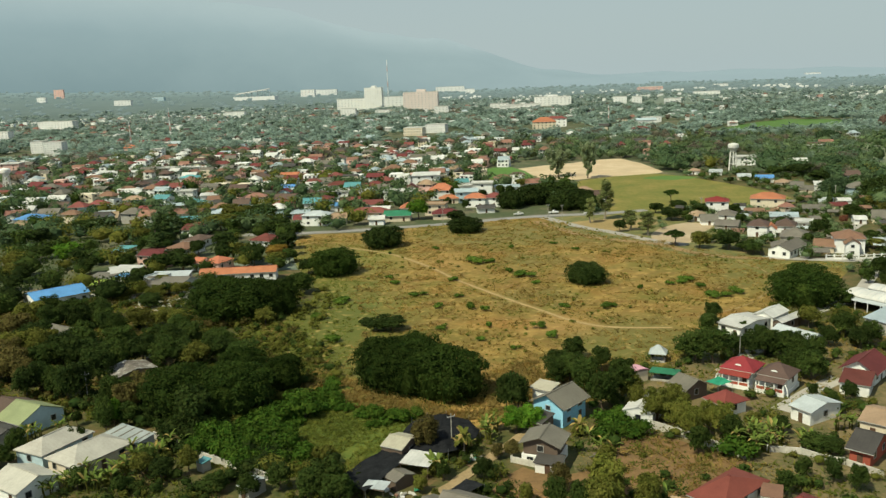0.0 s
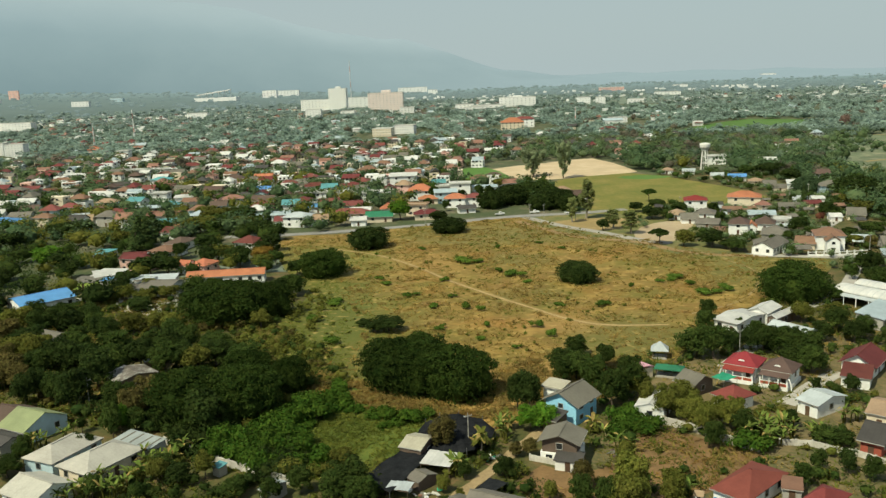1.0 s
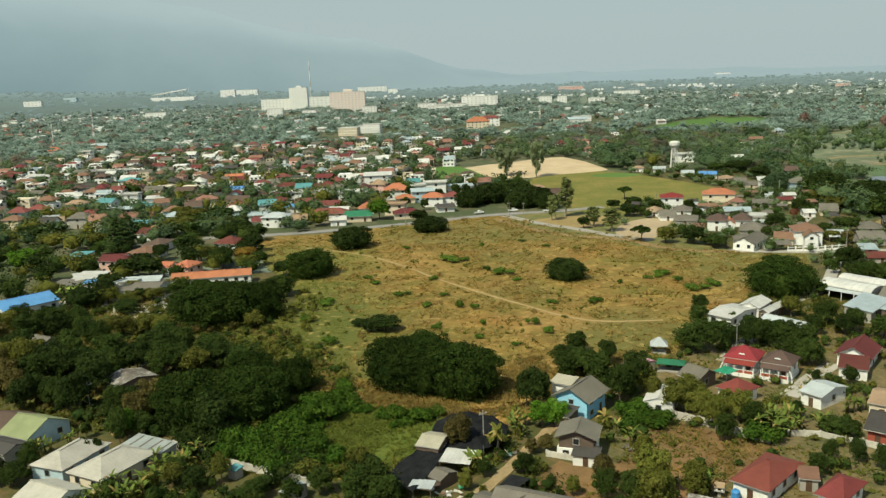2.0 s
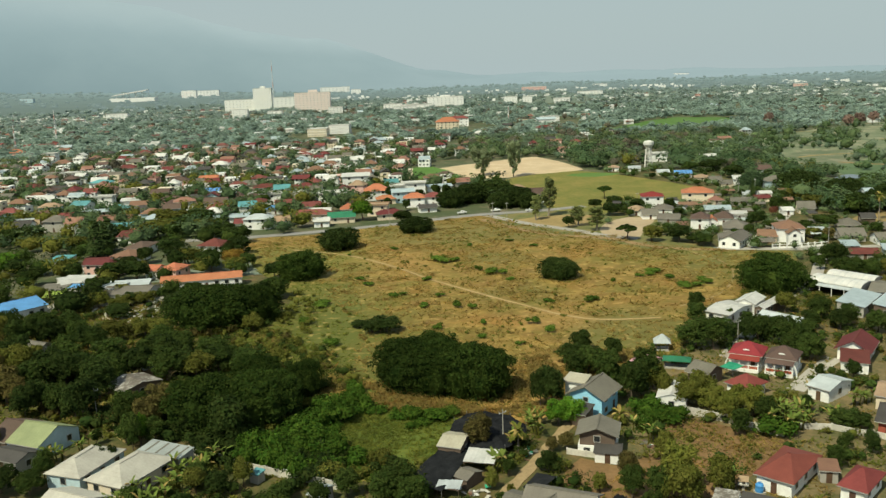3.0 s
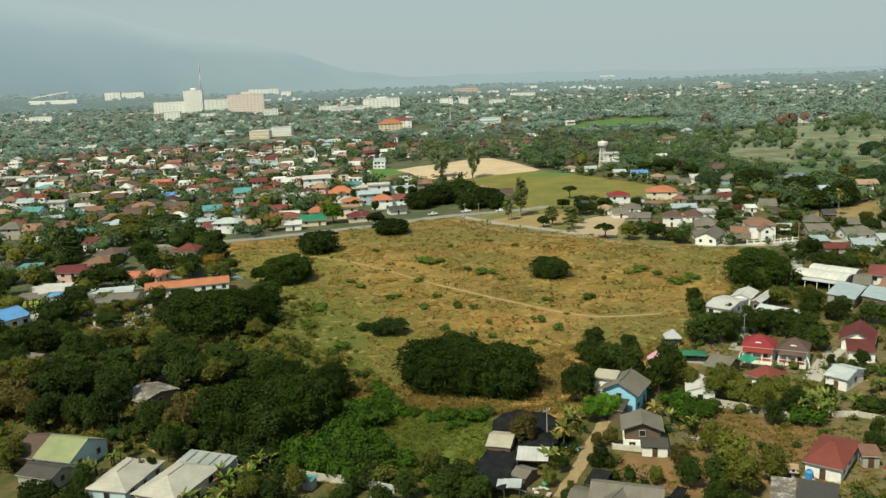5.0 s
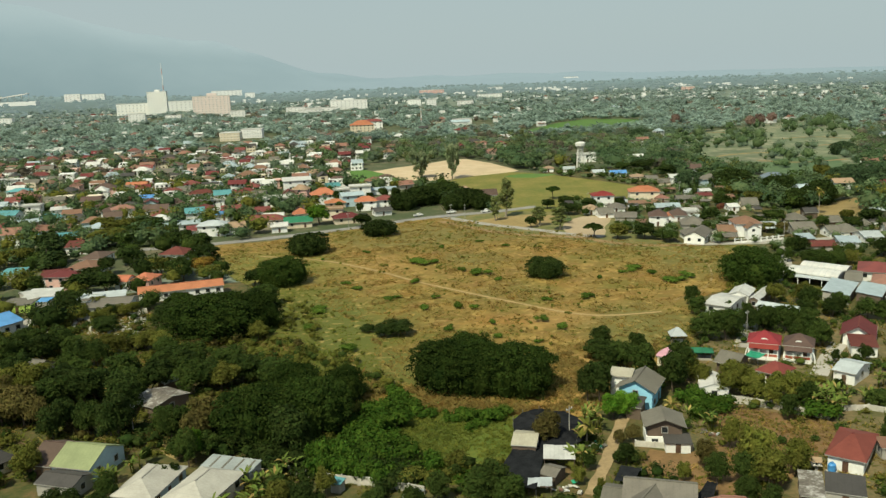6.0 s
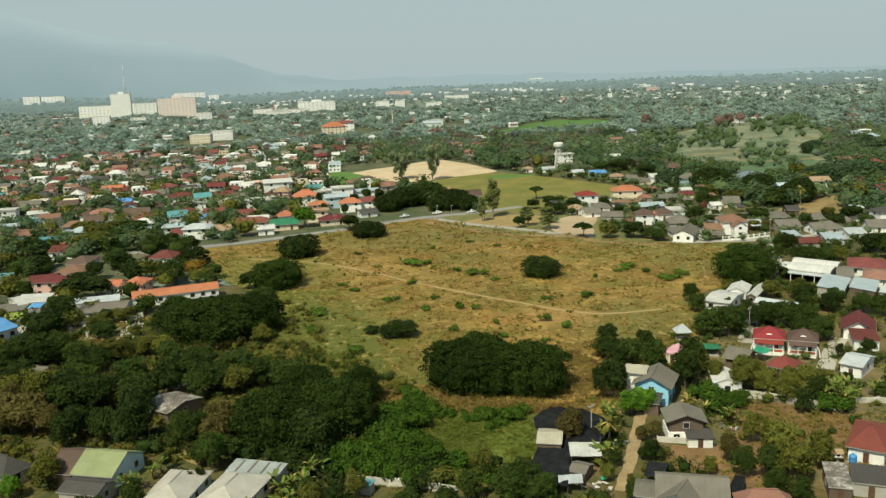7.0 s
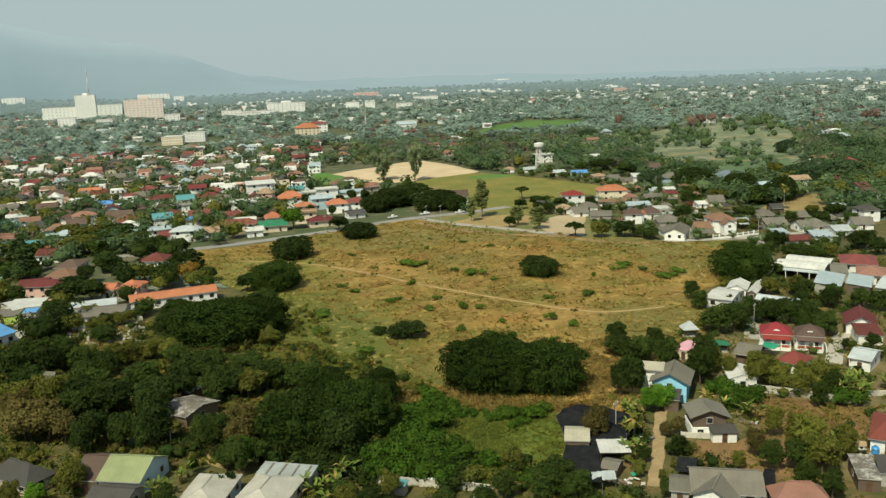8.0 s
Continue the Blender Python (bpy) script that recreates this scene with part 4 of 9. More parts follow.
strip("road_2", smooth([(50.1, 425.8), (57.1, 408.1), (64.9, 391.1), (74.2, 377.4), (87.6, 352.3), (96.7, 342.9)]), 5, "concrete_road", 0.07, "pale side road past sandy lots")
strip("dirt_road", smooth([(44.6, 415.6), (55.3, 382.6), (65.8, 364.6), (85.7, 347.6), (96.1, 325.1), (112.6, 313.4), (132.4, 308.7), (154.1, 299.7)]), 4.0, "dirt_track", 0.05, "pale dirt road along the field edge")
strip("lane", smooth([(117.7, 313.6), (131.8, 307.8), (154.4, 299.5), (185.6, 294.8)]), 5, "concrete_road", 0.075, "concrete lane before a white garden wall")
strip("lane_2", smooth([(155.4, 299.1), (137.5, 276.0), (118.7, 251.7), (99.0, 237.6), (73.4, 210.3), (58.1, 194.3)]), 4, "concrete_road", 0.08, "narrow concrete village lane")
strip("side_lane", [(133.3, 316.2), (157.5, 342.9), (187.5, 376.3)], 5, "concrete_road", 0.085, "lane between houses")
FOOTPATH = smooth([(-49.0, 372.8), (-25.9, 351.7), (-9.8, 323.5), (0.3, 299.2), (15.1, 270.3), (22.5, 257.3), (30.5, 243.4), (40.3, 234.8), (57.2, 231.4)], 12)
strip("footpath", FOOTPATH, 1.3, "dirt_track", 0.05, "narrow trodden footpath across the field", "path")
strip("wheel_track", smooth([(105.0, 308.4), (108.4, 292.8), (103.8, 274.9), (87.2, 251.7), (67.5, 240.8)]), 0.7, "dirt_track", 0.045, "curved wheel track worn in the grass", "path")
DIRT_LANE = smooth([(8.1, 165.7), (5.3, 162.6), (-1.6, 153.6), (-7.0, 146.5), (-10.8, 141.9), (-14.4, 137.6)], 8)
strip("dirt_lane", DIRT_LANE, 2.4, "lane_earth", 0.06, "dirt lane between yards")
strip("yard_lane", smooth([(82.8, 186.6), (73.1, 179.5), (61.9, 170.0)]), 4, "concrete_road", 0.06, "concrete drive beside a brown-roofed house")
strip("west_lane", smooth([(-131.6, 301.0), (-126.6, 310.0), (-124.2, 321.5), (-123.3, 335.0)]), 5, "concrete_road", 0.06, "pale concrete lane beside metal-roofed sheds")
strip("wood_lane", smooth([(-96.4, 196.3), (-92.1, 193.1), (-87.2, 187.3), (-83.0, 181.4)]), 3, "dirt_track", 0.05, "sandy path behind white-roofed houses")

# ---- houses around the field ----
house("pale green metal-roofed house with light blue walls", -100.3, 182.2, -32.3, 8.4, 10.6, 3.1, 2.4, "gable", "lime", "pale", over=0.3)
house("rusty brown-roofed annex beside a green-roofed house", -106.2, 185.9, -32.3, 5.4, 11.0, 3.0, 2.3, "gable", "brown", "wood", over=0.2, wins=0.5)
house("white-roofed bungalow with pale blue walls", -88.5, 166.6, -28.5, 7.6, 12.2, 3.0, 1.7, "hip", "offwhite", "pale", over=0.4, turn=True)
house("large white-roofed bungalow with a hipped roof", -79.3, 160.6, -35.0, 8.6, 12.4, 3.2, 1.9, "hip", "offwhite", "cream", over=0.5, turn=True)
extension = house("pale metal-roofed extension of a bungalow", -74.0, 168.1, -36.0, 10.4, 4.2, 2.7, 0.5, "shed", "zinc", "concrete", over=0.2)
for k in (-3.4, -0.8, 1.8, 4.2):
    part("skylight_strip", Shape().slab([(k - 0.22, -1.9, 2.78), (k + 0.22, -1.9, 2.78), (k + 0.22, 1.9, 3.2), (k - 0.22, 1.9, 3.2)], 0.08), "roof_grey", extension, "grey skylight strip")
house("white-roofed house with a gabled front", -87.1, 149.7, -35.2, 8.9, 8.2, 3.0, 1.6, "gable", "offwhite", "weathered", over=0.5)
house("brown-grey hipped-roof house under trees", -120.1, 190.5, -51.1, 10.7, 5.4, 3.0, 2.2, "hip", "dark", "cream")
house("dark grey-roofed shed beside banana plants", -103.8, 174.4, -34.3, 7.9, 5.6, 2.6, 0.9, "gable", "dark", "concrete", over=0.3, wins=0.4)
house("abandoned shack with a patched grey metal roof in the woods", -87.2, 210.3, -51.8, 7.9, 9.6, 2.8, 1.0, "gable", "patched", "wood", over=0.5, wins=0.4, name="shack")
house("grey metal lean-to behind the shack", -85.0, 222.7, -66.2, 4.1, 4.4, 2.4, 0.5, "shed", "silver", "wood", over=0.3, wins=0, name="shack")
house("old grey-roofed house half hidden by trees", -119.4, 246.6, -36.1, 8.3, 7.2, 3.2, 1.6, "gable", "grey", "concrete", wins=0.5)
house("two-storey light blue house with a weathered grey gabled roof", 15.3, 172.0, 46.0, 8.4, 7.4, 4.6, 2.0, "gable", "grey", "blue", floors=2, over=0.8)
house("raised white rear block with a pale flat roof", 12.8, 175.8, -40.0, 4.2, 3.4, 5.8, 0.5, "shed", "beige", "weathered", over=0.5, wins=0.5)
house("low dark-roofed lean-to beside the blue house", 10.4, 165.4, -42.9, 3.1, 4.2, 2.9, 0.7, "shed", "dark", "wood", over=0.3, wins=0)
wooden = house("weathered wooden house on a white base with a grey roof", 9.2, 152.6, -25.0, 6.6, 5.8, 4.5, 1.3, "gable", "grey", "wood", over=0.8, wins=0.5, turn=True, z=2.0)
for o in [c for c in wooden.children if c.name.startswith("plinth")]:
    o.data.materials[0] = MATS["wall_weathered"]
    for sy in (-1, 1):
        part("opening", Shape().box(-0.35, 0.35, sy * 1.9 - 0.6, sy * 1.9 + 0.6, 0.7, 1.6), "dark_glass", wooden, "dark opening under the upper floor", at=pose(-2.95, 0, 0))
house("white lower annex with a dark tin roof", 9.4, 147.8, -24.8, 4.7, 3.4, 2.1, 0.5, "shed", "dark", "weathered", over=0.3, wins=0.6)
house("small white-roofed metal shed", 32.5, 169.6, -30.0, 6.1, 8.1, 3.0, 1.0, "gable", "white", "weathered", over=0.2, wins=0.4, turn=True)
house("low house with a pink and white arched roof", 35.3, 191.2, -62.3, 3.3, 7.7, 2.5, 0.8, "barrel", "pink", "cream", over=0.3, wins=0.5)
house("grey fibre-cement roofed house", 45.6, 180.7, -62.3, 4.8, 6.4, 3.0, 1.6, "gable", "grey", "wood", wins=0.5)
house("red-roofed bungalow with white walls", 50.6, 171.3, -64.8, 5.2, 6.4, 3.0, 1.7, "hip", "brick", "weathered", over=0.6)
house("crimson-roofed half of a raised twin house", 60.6, 188.2, -40.1, 7.0, 7.0, 4.0, 2.0, "hip", "crimson", "weathered", z=0.9, over=0.5, porch=2.2)
house("brown-roofed half of a raised twin house", 66.8, 182.9, -42.4, 6.4, 6.7, 4.0, 2.0, "hip", "brown", "weathered", z=0.9, over=0.5, porch=2.2)
house("white house with a steep red-brown gabled roof", 88.9, 186.8, -45.2, 7.0, 9.7, 3.2, 2.2, "gable", "maroon", "weathered", over=0.8, turn=True)
house("red-brown porch of a white house", 82.8, 178.9, -34.9, 5.9, 7.4, 2.8, 0.8, "shed", "maroon", "weathered", over=0.3, wins=0.3)
house("pale tin-roofed shed with white walls", 67.3, 165.6, -62.8, 4.7, 9.2, 3.0, 1.1, "gable", "silver", "weathered", over=0.4, wins=0.5)
house("long house with a white and tan roof", 76.6, 157.9, -44.2, 4.7, 9.3, 3.2, 1.2, "gable", "tan", "cream", over=0.4)
house("grey-roofed house with a dark red wall", 68.4, 146.7, -46.2, 3.6, 9.1, 3.2, 1.9, "gable", "dark", "brick", over=0.7)
house("brick-red hipped-roof bungalow with white end walls", 37.1, 132.5, -52.1, 6.0, 13.2, 3.0, 2.0, "hip", "brick", "weathered", over=0.5)
house("bright red-roofed house at the yard's edge", 45.9, 124.8, -53.7, 3.8, 8.7, 3.0, 1.8, "hip", "brick", "weathered", over=0.6)
house("small rusty-roofed outbuilding near the field", 43.7, 130.9, -24.8, 2.9, 3.2, 2.5, 0.6, "shed", "rust", "concrete", over=0.3, wins=0.3)
house("large weathered grey-roofed house near the dirt lane", -5.6, 129.4, -33.0, 10.8, 8.4, 3.1, 1.9, "gable", "grey", "weathered", over=0.7)
house("grey-roofed front wing with a white gable", -9.0, 127.4, -52.0, 6.4, 6.0, 3.0, 1.7, "gable", "grey", "weathered", over=0.6, wins=0.4, turn=True)
house("low grey-roofed wing near the field", -12.7, 132.4, -37.7, 2.9, 5.5, 2.8, 0.8, "gable", "grey", "concrete", over=0.4, wins=0.4)
house("salmon-orange hipped-roof house near the field", 2.0, 120.2, -27.9, 8.2, 4.7, 3.2, 2.0, "hip", "salmon", "cream", over=0.6)
house("patched grey tin-roofed shack", 19.8, 123.0, -36.0, 3.6, 8.4, 2.5, 0.5, "shed", "patched", "wood", over=0.2, wins=0.3, name="shack")
house("dark tin-roofed shack beside a bungalow", 24.7, 120.6, -40.0, 6.0, 6.0, 2.6, 0.6, "shed", "dark", "concrete", over=0.2, wins=0.3, name="shack")
house("teal-roofed garden store beside a wall", -56.0, 155.6, -39.0, 1.9, 1.9, 1.9, 0.2, "shed", "teal", "concrete", over=0.2, wins=0)
house("pale tin-roofed hut beside a garden wall", -44.7, 144.7, -34.7, 2.5, 4.3, 2.4, 0.7, "gable", "silver", "concrete", over=0.2, wins=0.3)
house("beige-roofed pavilion beside black shade nets", -18.2, 157.6, -31.0, 4.6, 6.6, 3.0, 0.9, "gable", "beige", "wood", over=0.2, wins=0.3)
open_shed("open shed with a white sheet roof beside black nets", -14.6, 150.2, -24, 5.8, 5.6, 2.5, 0.25, "white", 3)
house("small grey tin-roofed hut", -18.2, 145.2, -50.0, 3.0, 4.4, 1.9, 0.7, "gable", "grey", "wood", over=0.2, wins=0)
open_shed("low lean-to of pale tin sheets in a yard", -22.3, 141.6, -25, 4.2, 2.8, 1.9, 0.3, "silver", 4)
rubbish_heap(-4.6, 154.2, 16, "heap of white sacks, boards and tin beside the dirt lane")
rubbish_heap(-17.5, 140.6, 14, "heap of boards and tin behind the nursery")
rubbish_heap(24.5, 128.0, 12, "boards and scrap beside tin shacks")
rubbish_heap(19.2, 151.2, 9, "small heap of white sacks in the dry yard")
house("white-roofed bungalow at the field's edge", 75.4, 225.4, -56.0, 7.2, 13.6, 3.2, 0.8, "gable", "white", "weathered", over=0.5)
house("white gabled house beside a bungalow", 84.8, 230.4, -48.0, 5.6, 9.2, 3.6, 1.2, "gable", "white", "weathered", over=0.4, turn=True)
house("long narrow white-roofed wing with a brown wall", 89.4, 227.4, -53.0, 2.6, 14.8, 3.0, 0.7, "gable", "white", "wood", over=0.3, turn=True)
house("long low pale-roofed house among trees", 84.7, 213.0, -60.5, 11.4, 4.3, 3.0, 0.9, "gable", "silver", "weathered", over=0.5)
barrel_hall("open hall with a long white barrel roof", 121.0, 240.2, -60.0, 16.0, 7.6, 3.4, 1.5)
barrel_hall("second white barrel roof behind the open hall", 129.2, 245.0, -60.0, 14.6, 5.4, 3.6, 1.1)
house("pale blue-grey metal-roofed workshop", 114.8, 222.3, 39.0, 17.0, 7.2, 3.2, 0.9, "shed", "sky", "concrete", over=0.4, wins=0.4)
house("pale metal-roofed workshop with dark openings", 121.2, 216.2, 39.0, 14.0, 6.6, 3.2, 0.8, "shed", "sky", "wood", over=0.4, wins=0.5)
house("pale metal-roofed shed in a row", 127.7, 208.9, -60.0, 6.7, 18.6, 3.6, 1.3, "gable", "silver", "concrete", over=0.4, wins=0.5)
house("brick-red tiled house behind workshops", 144.2, 238.0, -44.7, 10.8, 14.3, 3.4, 1.9, "hip", "red", "weathered", over=0.7)
house("orange-tiled house behind workshops", 134.7, 223.9, -46.6, 7.9, 12.0, 3.4, 1.6, "hip", "salmon", "weathered", over=0.7)
house("grey-roofed shed beside the barrel hall", 129.8, 233.1, -43.0, 4.8, 14.4, 3.2, 1.0, "gable", "grey", "concrete", over=0.3, wins=0.4)
house("white bungalow with an arched carport and grey roof", 127.5, 317.6, -45.7, 8.2, 16.0, 3.2, 2.0, "gable", "grey", "weathered", over=0.4, turn=True)
house("white villa with turrets near the water tower", 226.1, 616.9, -11.2, 13.1, 8.6, 6, 1, "flat", "white", "white", floors=2, wins=0.42)
house("white three-storey building with a flat metal roof", -7.4, 559.8, -5.1, 17.2, 13.8, 9.5, 0.8, "shed", "white", "white", floors=3, wins=0.42)
house("white flat-roofed two-storey house", -24.9, 511.0, -8.6, 16.4, 10.3, 5.6, 0.5, "flat", "white", "white", floors=2, wins=0.6)
house("orange hipped-roof villa with white walls", 1.1, 510.1, -3.9, 13.9, 11.2, 6, 3.4, "hip", "orange", "white", floors=2, wins=0.6)
house("orange-tiled verandah house in the town", 4.6, 491.6, -3.5, 10.7, 7.7, 3.2, 1.6, "hip", "orange", "cream", floors=1, wins=0.6)
house("cream two-storey house behind a wall", -3.8, 451.8, -14.7, 10.7, 7.7, 5.6, 0.5, "flat", "tan", "cream", floors=2, wins=0.6)
house("long white two-storey school block", -59.5, 520.6, -15.7, 27.9, 8.6, 6, 0.8, "flat", "white", "white", floors=2, wins=0.42)
house("pale blue house with a metal roof", 14.6, 493.3, 0.7, 12.3, 9.5, 6.4, 1.4, "gable", "sky", "pale", floors=2, wins=0.6)
house("orange-roofed house beside the road", 18.8, 473.7, -10.8, 11.5, 8.6, 5.4, 2.2, "hip", "orange", "white", floors=2, wins=0.6)
house("red-orange roofed house beside trees", 29.5, 473.2, -11.3, 9.5, 8.6, 5.4, 2, "hip", "red", "white", floors=2, wins=0.6)
house("dark-roofed white house with a carport", 22.5, 451.7, 3.9, 9.0, 6.6, 2.8, 1.2, "gable", "dark", "white", floors=1, wins=0.6)
house("white flat-roofed shop house", 26.8, 527.0, -6.6, 12.3, 7.7, 6.4, 0.5, "flat", "white", "white", floors=2, wins=0.42)
house("white low house behind it", 19.1, 541.2, 0.7, 12.3, 6.9, 3.4, 0.5, "flat", "white", "white", floors=1, wins=0.42)
house("brown-roofed bungalow in the town", 17.9, 647.1, -6.5, 13.1, 10.3, 3.4, 2.2, "hip", "tan", "cream", floors=1, wins=0.42)
house("blue-grey roofed shop in the town", 42.3, 530.4, -3.2, 14.8, 7.7, 3.2, 1, "gable", "sky", "white", floors=1, wins=0.42)
house("red-roofed long house beside the road", -38.9, 451.2, -13.0, 19.7, 8.6, 3.4, 2, "hip", "red", "cream", floors=1, wins=0.6)
house("red-roofed house in the town", -40.5, 480.5, -3.3, 13.9, 8.6, 3.4, 2, "gable", "red", "white", floors=1, wins=0.6)
house("bright red-roofed house in the town", -46.7, 480.5, 1.4, 9.8, 7.7, 3.2, 1.8, "gable", "red", "cream", floors=1, wins=0.6)
house("deep green-roofed shed in the town", -23.9, 437.9, -5.5, 13.1, 8.6, 3.2, 2, "gable", "green", "cream", floors=1, wins=0.6)
house("bright blue-roofed shed in the town", -58.0, 480.3, -1.2, 9.8, 7.7, 3.4, 1.2, "gable", "blue", "white", floors=1, wins=0.6)
house("red-roofed house with a white gable", -52.6, 493.8, -2.6, 10.7, 7.7, 3.6, 2, "gable", "red", "white", floors=1, wins=0.6)
house("pale-roofed two-storey white house", -65.3, 436.0, -14.7, 13.1, 9.5, 5.4, 1.8, "hip", "silver", "white", floors=2, wins=0.6)
house("teal-roofed house in the town", -75.4, 458.6, -0.8, 11.5, 7.7, 3.4, 1.4, "gable", "sky", "white", floors=1, wins=0.6)
house("red-roofed small house in the town", -72.1, 438.6, -4.2, 9.8, 6.9, 3.2, 1.8, "gable", "red", "white", floors=1, wins=0.6)
house("cream house with a white roof", -34.0, 460.0, -10.0, 10.7, 6.9, 3.2, 1.4, "gable", "white", "cream", floors=1, wins=0.6)
house("brown-roofed bungalow in the town", -13.8, 482.1, -15.4, 10.7, 7.7, 3.2, 1.8, "hip", "brown", "white", floors=1, wins=0.6)
house("white gabled house in the town", -55.0, 436.5, 1.3, 9.0, 6.9, 3.4, 2, "gable", "tan", "white", floors=1, wins=0.6)
house("white gabled house beside the road", -34.4, 428.4, -6.5, 7.4, 6.0, 3.2, 1.4, "gable", "white", "white", floors=1, wins=0.6)
house("maroon-roofed house in the town", 0.7, 437.7, -1.6, 13.1, 7.7, 3.2, 1.8, "hip", "maroon", "cream", floors=1, wins=0.6)
house("red-roofed house in the town", -65.7, 577.3, 1.6, 15.6, 9.5, 3.4, 2, "hip", "maroon", "white", floors=1, wins=0.42)
house("grey-roofed large house in the town", -77.1, 597.2, -1.7, 16.4, 11.2, 3.6, 2.4, "hip", "grey", "cream", floors=1, wins=0.42)
house("brown-roofed pink two-storey house", -127.1, 623.8, 2.4, 13.1, 10.3, 6, 2.6, "hip", "brown", "pink", floors=2, wins=0.42)
house("orange-roofed white house in the town", -107.3, 635.3, -8.1, 13.1, 8.6, 4.6, 2.2, "gable", "orange", "white", floors=1, wins=0.42)
house("teal-roofed house in the town", -107.4, 670.2, 0.0, 11.5, 7.7, 4, 1.2, "gable", "teal", "white", floors=1, wins=0.42)
house("sky-blue roofed house in the town", -102.1, 575.9, -7.1, 13.1, 9.5, 3.4, 1.4, "gable", "blue", "white", floors=1, wins=0.42)
house("red-roofed low house in the town", -109.3, 569.9, 2.7, 11.5, 7.7, 3.2, 1.8, "hip", "maroon", "white", floors=1, wins=0.42)
house("pale grey-roofed house in the town", -90.7, 553.4, 1.6, 14.8, 8.6, 3.4, 1.8, "hip", "silver", "cream", floors=1, wins=0.42)
house("brown gabled house in the town", -92.5, 516.5, -14.1, 13.1, 9.5, 3.8, 2.4, "gable", "brown", "white", floors=1, wins=0.6)
house("salmon-red long-roofed house in the town", -141.7, 731.6, -13.3, 19.7, 10.3, 4, 2, "hip", "salmon", "cream", floors=1, wins=0.42)
house("teal-roofed two-storey white house", -182.2, 640.4, -11.7, 13.9, 10.3, 6, 1.6, "hip", "teal", "white", floors=2, wins=0.42)
house("orange-roofed cream house in the town", -167.1, 659.3, 3.3, 13.1, 9.5, 4, 2, "hip", "salmon", "cream", floors=1, wins=0.42)
house("long white row house", -215.7, 730.9, -7.3, 36.9, 8.6, 5, 0.6, "flat", "white", "white", floors=2, wins=0.42)
house("white row house in the town", -241.2, 733.2, -3.5, 18.0, 8.6, 5, 0.6, "flat", "white", "white", floors=2, wins=0.42)
house("white three-storey house in the town", -283.8, 906.0, -10.0, 11.5, 8.6, 9, 0.6, "flat", "white", "white", floors=3, wins=0.42)
house("orange-brown hipped house in the town", -258.2, 845.5, -5.9, 14.8, 10.3, 4, 3, "hip", "rust", "cream", floors=1, wins=0.42)
house("brown-roofed house in the town", -211.9, 637.3, -8.3, 12.3, 8.6, 3.6, 2, "hip", "brown", "cream", floors=1, wins=0.42)
house("dark brown-roofed house in the town", -233.1, 661.0, -9.0, 11.5, 8.6, 3.6, 2, "hip", "maroon", "white", floors=1, wins=0.42)
house("red-roofed market shed in the town", -168.7, 499.0, -4.3, 13.1, 8.6, 3.2, 1.8, "gable", "red", "white", floors=1, wins=0.6)
house("teal-roofed shed in the town", -148.8, 519.3, -4.3, 11.5, 8.6, 3.4, 1.8, "hip", "teal", "white", floors=1, wins=0.6)
house("pale green-roofed long shed", -161.0, 511.5, 2.1, 19.7, 7.7, 3.2, 1, "gable", "sky", "concrete", floors=1, wins=0.6)
house("rust-roofed long house in the town", -143.1, 476.6, -2.4, 18.0, 7.7, 3.4, 1.4, "gable", "rust", "white", floors=1, wins=0.6)
house("white house beside trees", -145.3, 542.9, 2.6, 10.7, 7.7, 4.4, 0.8, "shed", "white", "white", floors=1, wins=0.42)
house("white metal-roofed hall in the town", -212.1, 1021.7, 1.1, 18.0, 12.0, 5, 1.4, "barrel", "white", "white", floors=1, wins=0.42)
house("tan and cream gabled house", -174.2, 860.8, 3.8, 11.5, 8.6, 5, 2, "gable", "tan", "cream", floors=2, wins=0.42)
house("red-roofed house in the town", -185.2, 865.6, -2.6, 12.3, 8.6, 3.6, 2.2, "hip", "red", "cream", floors=1, wins=0.42)
house("red-roofed house in the town", -185.7, 762.2, -12.7, 16.4, 10.3, 4, 2.4, "hip", "maroon", "white", floors=1, wins=0.42)
house("brick-red long market roof", -279.0, 639.7, 1.2, 19.7, 10.3, 3.6, 1.6, "gable", "red", "white", floors=1, wins=0.42)
house("bright red long market roof", -255.6, 618.6, 3.3, 14.8, 8.6, 3.6, 1.6, "hip", "red", "white", floors=1, wins=0.42)
house("white metal-roofed house in the town", -250.7, 518.2, 2.1, 13.9, 10.3, 3.6, 1.8, "gable", "white", "white", floors=1, wins=0.6)
house("bright blue hipped-roof house", -228.1, 477.9, -4.6, 16.4, 12.0, 4, 2, "hip", "blue", "white", floors=1, wins=0.6)
house("grey house with a gable", -228.2, 502.1, -1.7, 11.5, 8.6, 3.4, 2, "gable", "grey", "white", floors=1, wins=0.6)
house("teal flat-roofed shed in the town", -259.9, 559.4, -11.8, 14.8, 7.7, 4, 0.8, "shed", "sky", "white", floors=1, wins=0.42)
house("pale-roofed house in the town", -191.5, 490.8, 0.6, 12.3, 7.7, 3.2, 1.2, "gable", "silver", "concrete", floors=1, wins=0.6)
house("red-roofed white house in the town", -168.8, 494.4, -4.5, 13.9, 8.6, 3.6, 1.8, "hip", "red", "white", floors=1, wins=0.6)
house("brown-roofed house in the town", -173.8, 483.8, -10.3, 13.9, 9.5, 3.2, 2, "hip", "brown", "white", floors=1, wins=0.6)
house("red-brown hipped house in the town", -232.4, 651.2, -14.7, 13.1, 9.5, 4, 2.4, "hip", "maroon", "white", floors=1, wins=0.42)
